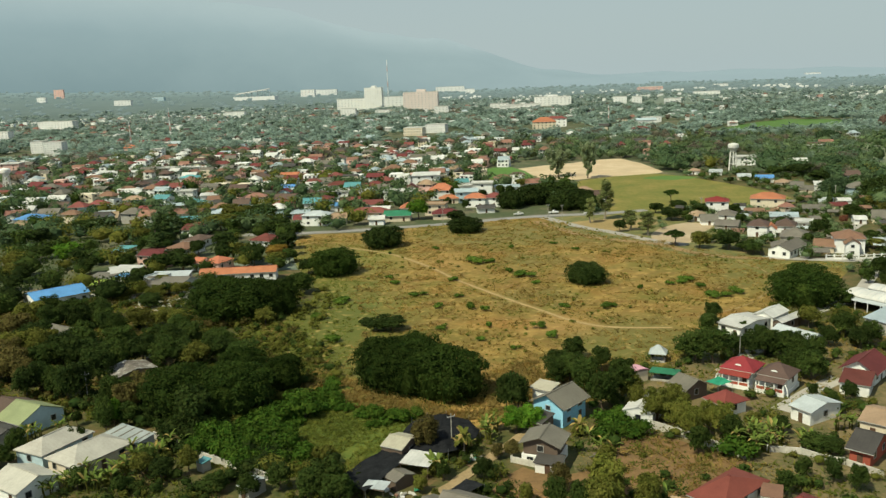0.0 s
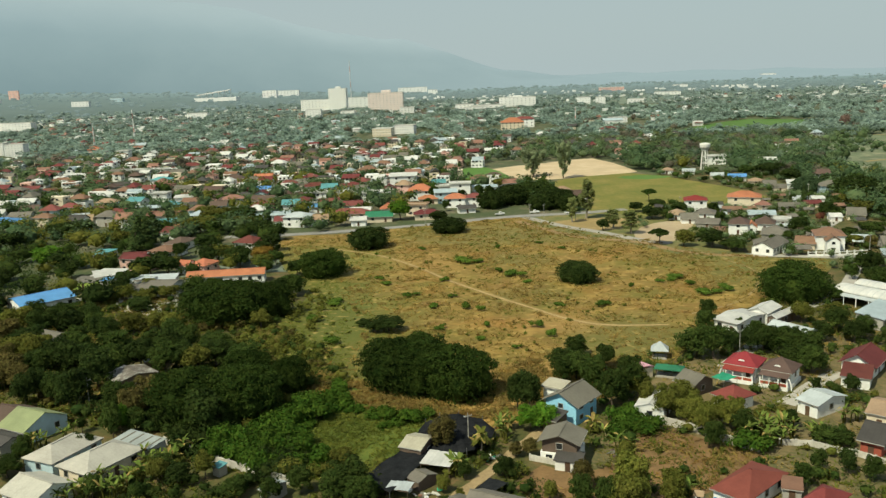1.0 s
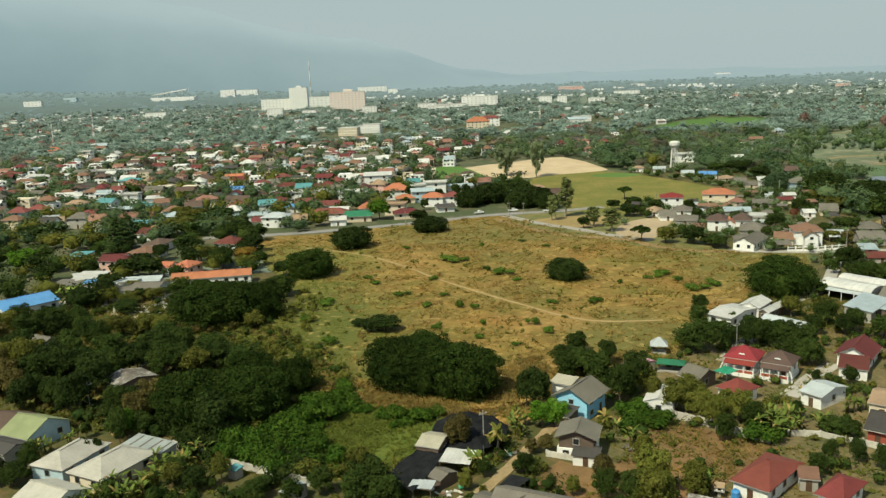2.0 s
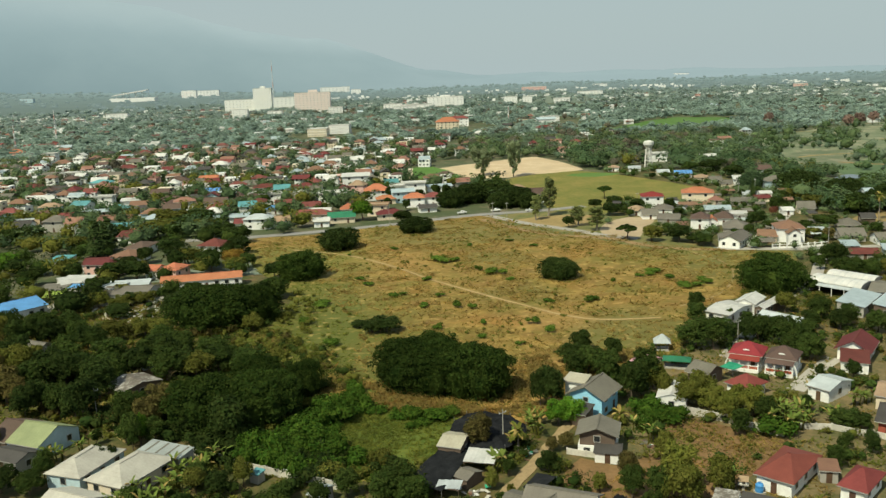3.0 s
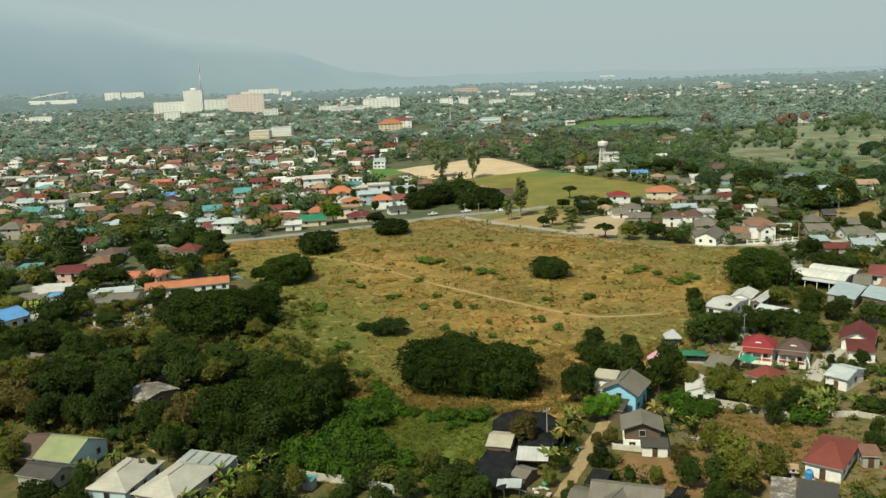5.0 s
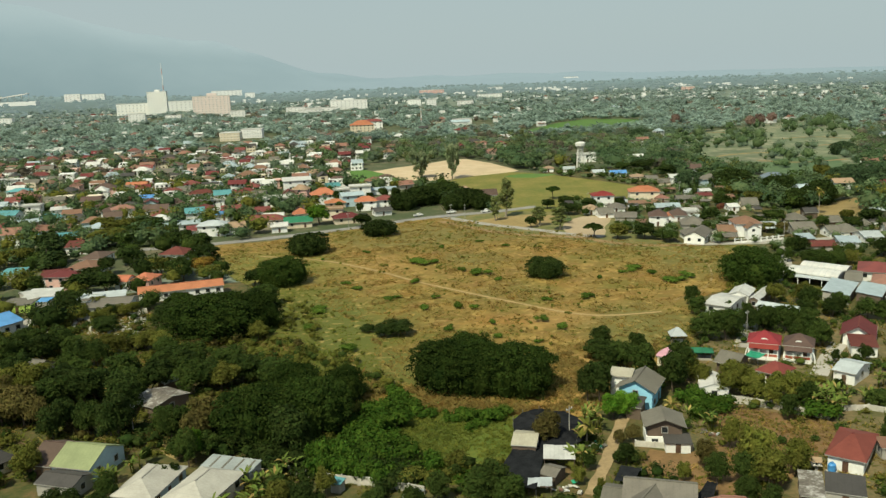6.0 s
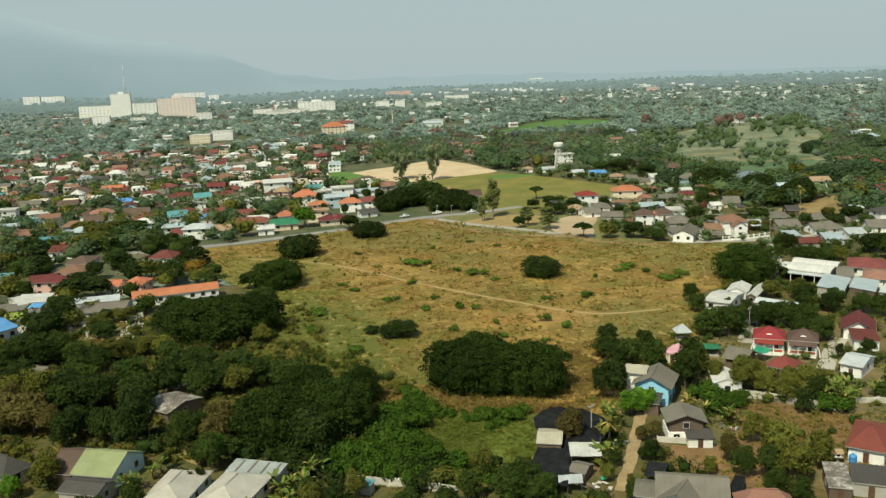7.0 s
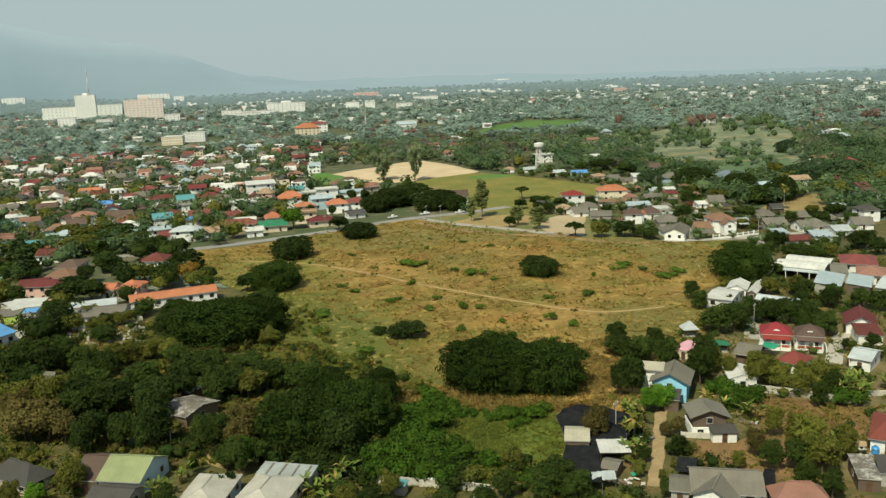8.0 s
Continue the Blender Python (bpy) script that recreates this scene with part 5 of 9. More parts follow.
house("grey gabled house in the town", -208.6, 628.7, 1.1, 11.5, 8.6, 4, 2.2, "gable", "dark", "white", floors=1, wins=0.42)
house("white long two-storey house", -255.1, 709.6, 3.8, 21.3, 8.6, 5, 0.8, "shed", "white", "white", floors=2, wins=0.42)
house("white house with pale roof", -274.3, 720.7, -14.2, 13.1, 7.7, 4.6, 0.8, "shed", "white", "white", floors=1, wins=0.42)
house("white house with red roof", -320.9, 848.3, 0.0, 11.5, 7.7, 5.4, 2, "hip", "rust", "white", floors=1, wins=0.42)
house("white gabled house in the town", -311.9, 860.3, -7.8, 10.7, 7.7, 5, 1.6, "gable", "silver", "white", floors=1, wins=0.42)
house("white three-storey house in the town", -286.1, 912.3, -13.0, 13.1, 8.6, 8, 0.6, "flat", "white", "white", floors=3, wins=0.42)
house("red-brown long school roof", -343.8, 1098.0, -10.1, 41.0, 12.0, 5, 2.2, "gable", "red", "cream", floors=1, wins=0.42)
house("orange-red temple-like hall in the town", -349.1, 1012.1, -0.6, 18.0, 11.2, 5, 3, "hip", "orange", "pink", floors=1, wins=0.42)
house("pink four-storey apartment block", -374.2, 770.4, 1.5, 19.7, 12.0, 11, 0.6, "flat", "white", "pink", floors=4, wins=0.42)
house("red-roofed long house in the town", -145.9, 482.8, -15.1, 24.6, 7.7, 3.4, 1.2, "gable", "rust", "white", floors=1, wins=0.6)
house("teal-roofed long house in the town", -136.5, 452.8, -3.7, 19.7, 8.6, 3.4, 1.2, "gable", "teal", "white", floors=1, wins=0.6)
house("bright orange-roofed house in the town", -131.9, 435.0, -15.1, 14.8, 7.7, 3.2, 1.2, "gable", "orange", "white", floors=1, wins=0.6)

# ---- houses east of the field ----
house("white two-storey house with a crimson hipped roof", 135.8, 419.1, -18.5, 10.8, 10.4, 6.2, 1.8, "hip", "crimson", "white", floors=2, wins=0.6, over=0.5)
house("orange-tiled two-storey villa with a cream verandah", 162.9, 422.7, -24.7, 15.8, 11.7, 6.0, 2.4, "hip", "orange", "cream", floors=2, wins=0.6, over=0.5)
house("rust-tiled verandah before the orange villa", 152.6, 404.6, -15.9, 15.2, 5.2, 2.3, 0.9, "shed", "rust", "cream", floors=1, wins=0.6, over=0.5)
house("salmon-tiled bungalow beside the orange villa", 168.8, 414.9, -14.3, 6.9, 9.1, 2.6, 1.8, "hip", "salmon", "cream", floors=1, wins=0.6, over=0.5)
house("tan hipped-roof white house", 119.7, 400.9, -21.9, 7.2, 10.4, 2.6, 2.0, "hip", "tan", "white", floors=1, wins=0.6, over=0.5)
house("weathered grey gabled white house", 121.5, 389.5, -14.0, 7.4, 10.4, 2.4, 2.0, "gable", "grey", "white", floors=1, wins=0.6, over=0.5)
house("grey hipped-roof house with white walls", 134.2, 401.0, -25.0, 8.6, 10.4, 2.4, 1.9, "hip", "grey", "white", floors=1, wins=0.6, over=0.5)
house("long low house with a grey roof", 125.4, 375.2, -28.8, 9.7, 10.4, 2.4, 1.5, "gable", "grey", "concrete", floors=1, wins=0.6, over=0.5)
house("pale metal-roofed workshop behind houses", 157.1, 390.2, -20.4, 11.9, 10.4, 2.4, 1.3, "gable", "sky", "concrete", floors=1, wins=0.6, over=0.5)
house("brown-tiled white house with two floors", 132.5, 357.9, -29.5, 7.9, 10.4, 4.8, 2.2, "hip", "brown", "white", floors=2, wins=0.6, over=0.5)
house("dark brown-tiled house beside it", 146.5, 363.2, -26.8, 7.8, 10.4, 3.2, 2.4, "hip", "brown", "white", floors=1, wins=0.6, over=0.5)
house("orange-gabled white porch of the brown-tiled house", 136.4, 354.7, -24.0, 4.0, 6.5, 3.5, 1.8, "gable", "orange", "white", floors=1, wins=0.6, over=0.5, turn=True)
house("white house with a flat pale roof", 157.6, 369.9, -23.5, 6.8, 9.1, 2.6, 0.4, "flat", "white", "white", floors=1, wins=0.6, over=0.5)
house("small white house with arched porch and grey hipped roof", 127.9, 323.3, -20.2, 7.7, 9.1, 2.6, 2.1, "hip", "grey", "white", floors=1, wins=0.6, over=0.5)
house("large dark grey hipped-roof house", 141.8, 343.8, -27.5, 9.9, 13.0, 2.6, 2.6, "hip", "grey", "concrete", floors=1, wins=0.6, over=0.5)
house("orange-brown tiled wing of the balustraded house", 143.9, 321.7, -29.3, 7.1, 10.4, 2.6, 1.9, "gable", "rust", "cream", floors=1, wins=0.6, over=0.5)
house("two-storey white house with a brown-tiled roof behind a balustrade", 151.9, 319.7, -20.0, 10.5, 11.7, 5.8, 2.4, "hip", "rust", "white", floors=2, wins=0.6, over=0.5)
house("white gabled front bay with a tiled roof", 149.4, 311.8, -20.0, 4.8, 5.2, 4.8, 1.7, "gable", "rust", "white", floors=2, wins=0.6, over=0.5, turn=True)
house("small white-roofed shed among trees", 184.9, 374.8, -16.1, 4.8, 7.8, 2.2, 1.1, "gable", "white", "white", floors=1, wins=0.6, over=0.5)
house("grey steep-gabled house among trees", 195.7, 376.1, -25.0, 7.5, 10.4, 2.6, 2.6, "gable", "grey", "cream", floors=1, wins=0.6, over=0.5)
house("white-roofed low house among trees", 203.7, 426.6, -14.7, 5.8, 7.8, 2.4, 0.9, "gable", "white", "white", floors=1, wins=0.6, over=0.5)
house("maroon-roofed low house among trees", 194.5, 413.6, -15.7, 7.5, 7.8, 2.2, 1.1, "gable", "maroon", "cream", floors=1, wins=0.6, over=0.5)
house("pale grey-roofed house by the meadow", 194.6, 427.0, -24.0, 6.5, 10.4, 2.4, 1.4, "gable", "silver", "white", floors=1, wins=0.6, over=0.5)
house("grey-roofed long house by the meadow", 179.6, 408.1, -22.6, 9.6, 9.1, 2.4, 1.3, "gable", "grey", "concrete", floors=1, wins=0.6, over=0.5)
house("white two-storey house by the meadow", 211.9, 466.6, -21.7, 8.5, 10.4, 5.0, 1.1, "shed", "white", "white", floors=2, wins=0.6, over=0.5)
house("bright blue metal-roofed white house", 202.3, 523.4, -19.7, 10.3, 10.4, 2.7, 1.5, "gable", "blue", "white", floors=1, wins=0.6, over=0.5)
house("tan-roofed house by the meadow", 205.1, 502.8, -20.5, 8.2, 10.4, 2.4, 1.5, "hip", "tan", "cream", floors=1, wins=0.6, over=0.5)
house("grey-roofed house by the meadow", 207.5, 489.7, -21.1, 6.9, 9.1, 2.4, 1.5, "gable", "grey", "white", floors=1, wins=0.6, over=0.5)
house("weathered grey-roofed house by the meadow", 205.3, 471.6, -20.1, 7.2, 9.1, 2.4, 1.5, "gable", "grey", "cream", floors=1, wins=0.6, over=0.5)
house("pale-roofed house by the meadow", 194.7, 537.3, -15.0, 7.6, 9.1, 2.4, 1.4, "gable", "silver", "cream", floors=1, wins=0.6, over=0.5)
house("pale-roofed white house by the meadow", 186.7, 566.0, -21.9, 7.9, 9.1, 2.4, 1.4, "gable", "silver", "white", floors=1, wins=0.6, over=0.5)
house("tan-roofed house near the water tower", 175.2, 575.6, -23.1, 7.1, 9.1, 2.6, 1.5, "hip", "tan", "white", floors=1, wins=0.6, over=0.5)
house("grey gabled village house with an open verandah", 174.1, 311.6, -18.5, 9.4, 10.4, 2.6, 2.2, "gable", "grey", "concrete", floors=1, wins=0.6, over=0.5)
house("grey-brown hipped village house", 187.1, 331.4, -26.2, 8.9, 10.4, 2.6, 2.2, "hip", "grey", "cream", floors=1, wins=0.6, over=0.5)
house("dark-roofed raised village house", 202.9, 340.7, -25.2, 5.4, 9.1, 3.0, 1.5, "gable", "dark", "wood", floors=1, wins=0.6, over=0.5)
house("small grey-roofed white village house", 180.2, 301.1, -14.4, 4.2, 9.1, 2.4, 2.0, "gable", "grey", "white", floors=1, wins=0.6, over=0.5)
house("grey hipped village house with white walls", 186.5, 299.3, -21.7, 7.7, 11.7, 2.6, 2.4, "hip", "grey", "white", floors=1, wins=0.6, over=0.5)
house("pale blue tin-roofed village shed", 162.9, 295.4, -21.2, 5.3, 7.8, 2.1, 0.7, "shed", "sky", "concrete", floors=1, wins=0.6, over=0.5)
house("white-walled shed with a pale blue tin roof", 171.5, 281.5, -29.8, 7.3, 9.1, 2.4, 0.8, "shed", "sky", "white", floors=1, wins=0.6, over=0.5)
house("low maroon-roofed village house", 158.8, 282.0, -23.4, 9.2, 9.1, 2.2, 1.2, "gable", "maroon", "concrete", floors=1, wins=0.6, over=0.5)
house("weathered grey-roofed village house", 197.4, 320.0, -20.7, 5.5, 9.1, 2.4, 1.8, "gable", "grey", "wood", floors=1, wins=0.6, over=0.5)
house("grey-roofed village house under trees", 201.9, 307.3, -29.7, 7.5, 10.4, 2.6, 2.2, "hip", "grey", "cream", floors=1, wins=0.6, over=0.5)
house("pale-roofed village house east of the field", 186.4, 286.6, -20.1, 6.9, 10.4, 2.4, 1.5, "gable", "silver", "white", floors=1, wins=0.6, over=0.5)
house("grey village house beside the stubble field", 214.0, 312.0, -19.9, 7.6, 10.4, 2.6, 2.2, "hip", "dark", "white", floors=1, wins=0.6, over=0.5)
house("grey-roofed village house east of the field", 204.6, 292.0, -29.0, 8.0, 10.4, 2.6, 2.2, "gable", "grey", "white", floors=1, wins=0.6, over=0.5)
house("two-storey white village house with a dark roof", 221.2, 303.8, -20.0, 7.5, 10.4, 5.4, 2.0, "hip", "dark", "white", floors=2, wins=0.6, over=0.5)

# ---- houses and sheds west of the field ----
house("blue metal-roofed building with a small dormer roof", -139.9, 293.0, -49.6, 14.8, 17.3, 3.8, 1.8, "gable", "blue", "white", over=0.5, turn=True)
house("grey-roofed long house with white walls", -104.7, 307.5, -13.5, 15.9, 12.2, 3.2, 1.3, "gable", "grey", "white", over=0.5)
house("white flat-roofed house beside it", -111.2, 311.5, -27.7, 5.4, 8.3, 3.6, 0.4, "flat", "silver", "white", wins=0.5)
house("pale metal-roofed long shed", -108.3, 317.8, -2.1, 16.8, 5.3, 3.0, 0.8, "shed", "silver", "concrete", over=0.3, wins=0.2)
house("orange-roofed long house with white walls", -81.5, 317.0, 1.5, 28.0, 6.4, 3.3, 1.6, "gable", "orange", "white", over=0.4)
house("orange-roofed house near the field", -93.9, 338.0, -25.9, 7.3, 9.6, 3.6, 1.8, "hip", "orange", "pink", over=0.5)
house("small orange-roofed house near the field", -101.0, 339.9, -23.3, 4.6, 7.7, 3.2, 1.5, "gable", "orange", "white", over=0.4)
house("pink two-storey house with a maroon roof", -121.7, 348.9, -23.1, 12.1, 9.0, 5.4, 1.4, "hip", "maroon", "pink", floors=2, over=0.5)
house("brown-roofed large house near the field", -117.0, 373.2, -20.1, 11.1, 15.5, 3.4, 2.0, "hip", "rust", "white", over=0.6)
house("brown-roofed house behind it", -114.8, 391.8, -19.0, 8.7, 14.2, 3.4, 1.8, "hip", "brown", "white", over=0.6)
house("maroon hipped-roof house with white walls", -82.4, 383.6, -27.7, 10.6, 10.1, 3.4, 2.2, "hip", "maroon", "white", over=0.7)
house("dark red-brown gabled house", -123.8, 422.5, -15.6, 9.4, 12.4, 3.4, 1.8, "gable", "maroon", "white", over=0.5)
house("white metal-roofed shed with a blue front", -127.3, 328.8, -14.2, 10.5, 8.8, 3.4, 0.8, "shed", "white", "lime", over=0.3, wins=0.3)
house("blue tarpaulin-roofed lean-to near the field", -125.5, 322.6, -14.1, 3.9, 7.8, 2.8, 0.5, "shed", "blue", "concrete", over=0.2, wins=0)
house("grey-roofed open shed near the field", -133.5, 322.0, -13.2, 9.5, 7.6, 2.8, 0.5, "shed", "grey", "lime", over=0.2, wins=0.2)
house("teal-roofed shed among trees", -144.2, 374.3, -12.7, 8.1, 10.6, 3.0, 0.6, "shed", "teal", "concrete", over=0.2, wins=0.3)
house("dark red-roofed long house", -127.0, 363.5, -3.8, 9.4, 12.8, 3.2, 1.4, "gable", "maroon", "white", over=0.4)
house("white curved-roof shed near the field", -130.3, 330.3, 21.4, 7.2, 13.0, 3.0, 1.0, "barrel", "white", "concrete", over=0.3, wins=0.2)

# ---- landmarks of the town beyond ----
block("cream hotel tower of many storeys", -112.9, 2115.0, -6, 42.2, 30, 50.6, 9, 7, "white", "cream", "hotel_tower", crown_h=5.0)
block("lower cream wing of the hotel", -166.9, 2137.6, -6, 74.0, 24, 25.6, 4, 9, "white", "cream", "hotel_wing")
block("white block below the hotel", -145.4, 1720.1, -6, 29.8, 18, 16.0, 4, 5, "white", "white", "apartment_building")
block("broad pinkish hotel block with banded balconies", 0.6, 1952.3, -6, 77.8, 34, 38.9, 8, 10, "blush", "white", "hotel_block", crown_h=6.0)
block("white wing of the hotel block", -65.0, 2263.9, -6, 63.2, 26, 24.1, 4, 6, "white", "white", "hotel_wing")
block("white annex beside the hotel block", 40.3, 1753.6, -6, 28.0, 20, 11.6, 3, 4, "white", "white", "apartment_building")
block("white hospital-like complex far off", -479.6, 4418.2, -6, 159.3, 36, 26.5, 4, 10, "white", "white", "apartment_building")
block("cream building far off", -509.3, 4093.6, -6, 65.7, 30, 32.9, 4, 4, "white", "pink", "apartment_building")
block("long white office block", 148.1, 3934.1, -6, 130.7, 30, 23.5, 4, 8, "white", "white", "apartment_building")
block("white office block far off", 204.2, 3406.2, -6, 36.3, 24, 18.1, 3, 3, "white", "white", "apartment_building")
block("white campus building with a curved roof", 285.1, 1869.2, -6, 77.9, 34, 18.9, 4, 9, "white", "white", "apartment_building", crown_h=4.0)
block("long low white factory roof", 217.6, 1842.6, -6, 66.6, 30, 6.2, 1, 6, "white", "white", "apartment_building")
block("white commercial block in the town", 182.0, 1751.7, -6, 46.8, 26, 7.0, 2, 6, "white", "white", "apartment_building")
block("white four-storey block at the town's edge", -689.2, 1649.4, -16, 75.8, 16, 16.6, 4, 11, "white", "white", "apartment_building")
block("white apartment block in the town", -468.6, 1051.8, -6, 15.2, 14, 13.7, 5, 4, "white", "white", "apartment_building")
block("white apartment block beside it", -441.0, 1030.7, -6, 22.2, 14, 13.3, 5, 6, "white", "white", "apartment_building")
block("white house block at the edge", -651.9, 1351.8, -6, 23.8, 16, 13.9, 4, 4, "white", "white", "apartment_building")
block("long white building among trees", -413.1, 1934.9, -6, 44.6, 18, 11.8, 3, 7, "white", "white", "apartment_building")
block("white long block in the town", -1289.9, 3849.0, -6, 75.4, 24, 21.5, 2, 5, "white", "white", "apartment_building")
block("pale blue warehouse in the town", -1386.6, 4721.0, -6, 65.3, 30, 19.6, 1, 3, "pale", "white", "apartment_building")
block("white chimney plant in the town", -3499.1, 8689.8, -6, 99.5, 20, 87.0, 4, 3, "pink", "white", "apartment_building")
block("white block among trees", -2568.2, 6055.1, -6, 61.1, 20, 34.9, 3, 3, "white", "white", "apartment_building")
block("grey and white municipal building", -14.9, 1092.3, -14, 24.0, 20, 9.4, 3, 6, "cream", "white", "apartment_building")
block("white municipal building with ribbon windows", 13.9, 1124.3, -14, 26.0, 18, 10.5, 3, 8, "white", "white", "apartment_building")
block("white market hall in the town", -81.2, 1806.6, -6, 28.8, 20, 7.2, 2, 4, "white", "white", "apartment_building")
block("white shop row in the town", 169.3, 1869.6, -6, 40.0, 20, 8.8, 2, 5, "white", "white", "apartment_building")
block("white two-storey block with verandah", 305.4, 1156.9, -6, 24.4, 16, 6.5, 2, 5, "white", "white", "apartment_building")
block("pale building far off on the plain", 506.4, 1731.3, -6, 28.8, 26, 9.6, 2, 4, "white", "white", "apartment_building")
block("pale building far off on the plain", 425.7, 1841.4, -6, 25.1, 26, 13.8, 3, 4, "white", "white", "apartment_building")
block("pale building far off on the plain", 445.3, 1775.6, -6, 17.0, 22, 14.6, 3, 3, "white", "white", "apartment_building")
block("pale long building far off", 1038.5, 2951.8, -6, 41.6, 40, 8.3, 2, 4, "white", "white", "apartment_building")
block("pale building group far off", 754.9, 2810.3, -6, 77.4, 40, 11.6, 2, 6, "pink", "white", "apartment_building")
block("pale hilltop sanctuary in the town", 1812.2, 3933.6, -6, 63.3, 40, 20.2, 2, 3, "white", "white", "apartment_building")
block("pale school block far off", 732.8, 2195.1, -6, 61.6, 30, 7.7, 2, 7, "white", "white", "apartment_building")
block("pale block far off", 1176.2, 1934.1, -6, 24.4, 26, 10.7, 2, 3, "pink", "white", "apartment_building")
house("orange-roofed civic hall with cream walls", 153.0, 1111.9, -8, 30, 22, 9.5, 5.5, "hip", "orange", "cream", floors=3, wins=0.7, name="civic_hall", category="building")
house("red-roofed rear block of the civic hall", 175.1, 1147.5, -8, 26, 14, 11, 3, "hip", "red", "white", floors=3, wins=0.6, name="civic_hall", category="building")
house("white house with a dark red roof and balcony", 235.6, 947.8, -8, 18, 12, 7, 2.2, "hip", "maroon", "white", floors=2, wins=0.6)
house("pale green metal-roofed hall", 280.9, 1095.5, -8, 24, 20, 7, 2.5, "barrel", "sky", "white", wins=0.5)
STAND_AT = (-711.1, 3804.0)
MASTS = [(-113.0, 3292.6, 138), (-353.5, 1202.9, 44), (-366.6, 1074.6, 32), (251.8, 1176.7, 24)]
SIGHT_GAPS = [(205.2, 585.0), (240.9, 640.5), (252.4, 693.2)]
WATER_TOWERS = [(205.2, 585.0, 19.0), (-310.8, 626.8, 19.5)]
POLES = [(191.8, 432.7), (208.2, 444.3), (58.0, 418.5), (51.4, 421.5), (71.4, 406.9), (128.9, 421.9), (216.3, 463.7), (219.7, 461.9), (-1.3, 422.5), (-8.2, 159.1), (64.9, 201.1), (-92.6, 195.0), (160.6, 305.3), (-18.8, 192.9)]

# ---- trees by the field ----
tree(-21.9, 197.2, 10.8, 12.5, "rain", "rain", where="standing in the dry field")
tree(-7.6, 188.6, 10.6, 12.5, "rain", "rain", where="standing in the dry field")
tree(-15.2, 199.4, 9.4, 12.3, "rain", "rain", where="standing in the dry field")
tree(-14.6, 191.6, 8.2, 11.4, "rain", "rain", where="standing in the dry field")
tree(-45.7, 320.0, 10.9, 10.5, "rain", "rain", where="standing in the dry field")
tree(-28.8, 368.5, 10.6, 9.5, "rainfar", "dark", where="standing in the dry field")
tree(8.3, 396.0, 10.1, 7.0, "rainfar", "dark", where="standing in the dry field")
tree(44.1, 287.6, 7.8, 7.5, "rain", "dark", where="in the dry field")
tree(103.3, 250.4, 12.2, 12.0, "rain", "rain", where="beside the field")
tree(123.4, 454.7, 5.2, 7.5, "flat", "rain", where="in the meadow")
tree(-29.9, 248.3, 2.8, 2.2, "round", "dark", where="standing in the dry field")
tree(-22.5, 241.8, 5.5, 4.5, "round", "dark", where="standing in the dry field")
tree(-26.6, 242.1, 3.8, 3.6, "round", "dark", where="standing in the dry field")
tree(-72.4, 266.2, 16.5, 13.0, "rain", "rain", where="beside sheds")
tree(-60.5, 266.0, 8.8, 12.0, "rain", "rain", where="beside sheds")
tree(-55.3, 291.1, 6.3, 7.2, "round", "green", where="at the field's edge")
tree(-56.1, 320.7, 4.5, 6.3, "small", "dark", where="at the field's edge")
tree(50.1, 476.5, 12.9, 11.0, "rainfar", "dark", where="behind the road")
tree(63.7, 477.9, 14.6, 12.0, "rainfar", "dark", where="behind the road")
tree(71.7, 453.2, 12.4, 11.0, "rainfar", "dark", where="behind the road")
tree(37.4, 463.0, 9.3, 10.0, "rainfar", "dark", where="behind the road")
tree(76.6, 442.8, 7.6, 9.0, "rainfar", "dark", where="behind the road")
tree(62.8, 449.7, 9.2, 9.0, "rainfar", "dark", where="behind the road")
tree(-13.1, 437.8, 6.5, 10.8, "small", "bright", where="beside the road")
tree(5.5, 420.9, 5.8, 6.3, "small", "dark", where="beside the road")
tree(77.9, 412.6, 5.1, 20.0, "tall", "feather", where="beside the road")
tree(69.1, 403.8, 3.3, 13.0, "tall", "feather", where="beside the road")
tree(82.6, 380.9, 4.2, 10.0, "tall", "feather")
tree(86.9, 367.0, 4.1, 11.0, "tall", "feather")
tree(77.6, 378.9, 3.5, 5.4, "small", "dark")
tree(84.6, 591.9, 8.4, 20.0, "bamboo", "reed", where="at the sandy lot")
tree(102.6, 576.2, 7.0, 25.0, "bamboo", "reed", where="at the sandy lot")
tree(126.2, 415.1, 5.0, 5.4, "small", "dark")
tree(119.5, 429.1, 5.1, 5.4, "small", "green")
tree(106.6, 424.7, 4.5, 5.4, "small", "dark")
tree(232.3, 440.3, 14.4, 12.0, "rainfar", "dark", where="in the eastern gardens")
tree(232.0, 466.4, 7.4, 9.0, "small", "dark", where="in the eastern gardens")
tree(233.0, 400.4, 10.8, 12.0, "rainfar", "dark", where="in the eastern gardens")
tree(233.7, 370.0, 10.1, 13.0, "rainfar", "dark", where="in the eastern gardens")
tree(217.4, 367.3, 8.2, 10.0, "rainfar", "dark", where="in the eastern gardens")
for x, y, radius, height, leaf in ((8.5, 503, 3.4, 8, "green"), (24, 485, 3.2, 8, "dark"), (3, 470, 3.2, 6.5, "green"), (12, 459, 2.8, 6, "dark"), (35, 459, 2.8, 6, "green"), (40, 490, 3.6, 9, "dark"), (36, 503, 3.6, 8, "green"), (-6, 499, 3.2, 7, "olive")):
    tree(x, y, radius, height, "small", leaf, where="between houses by the road")
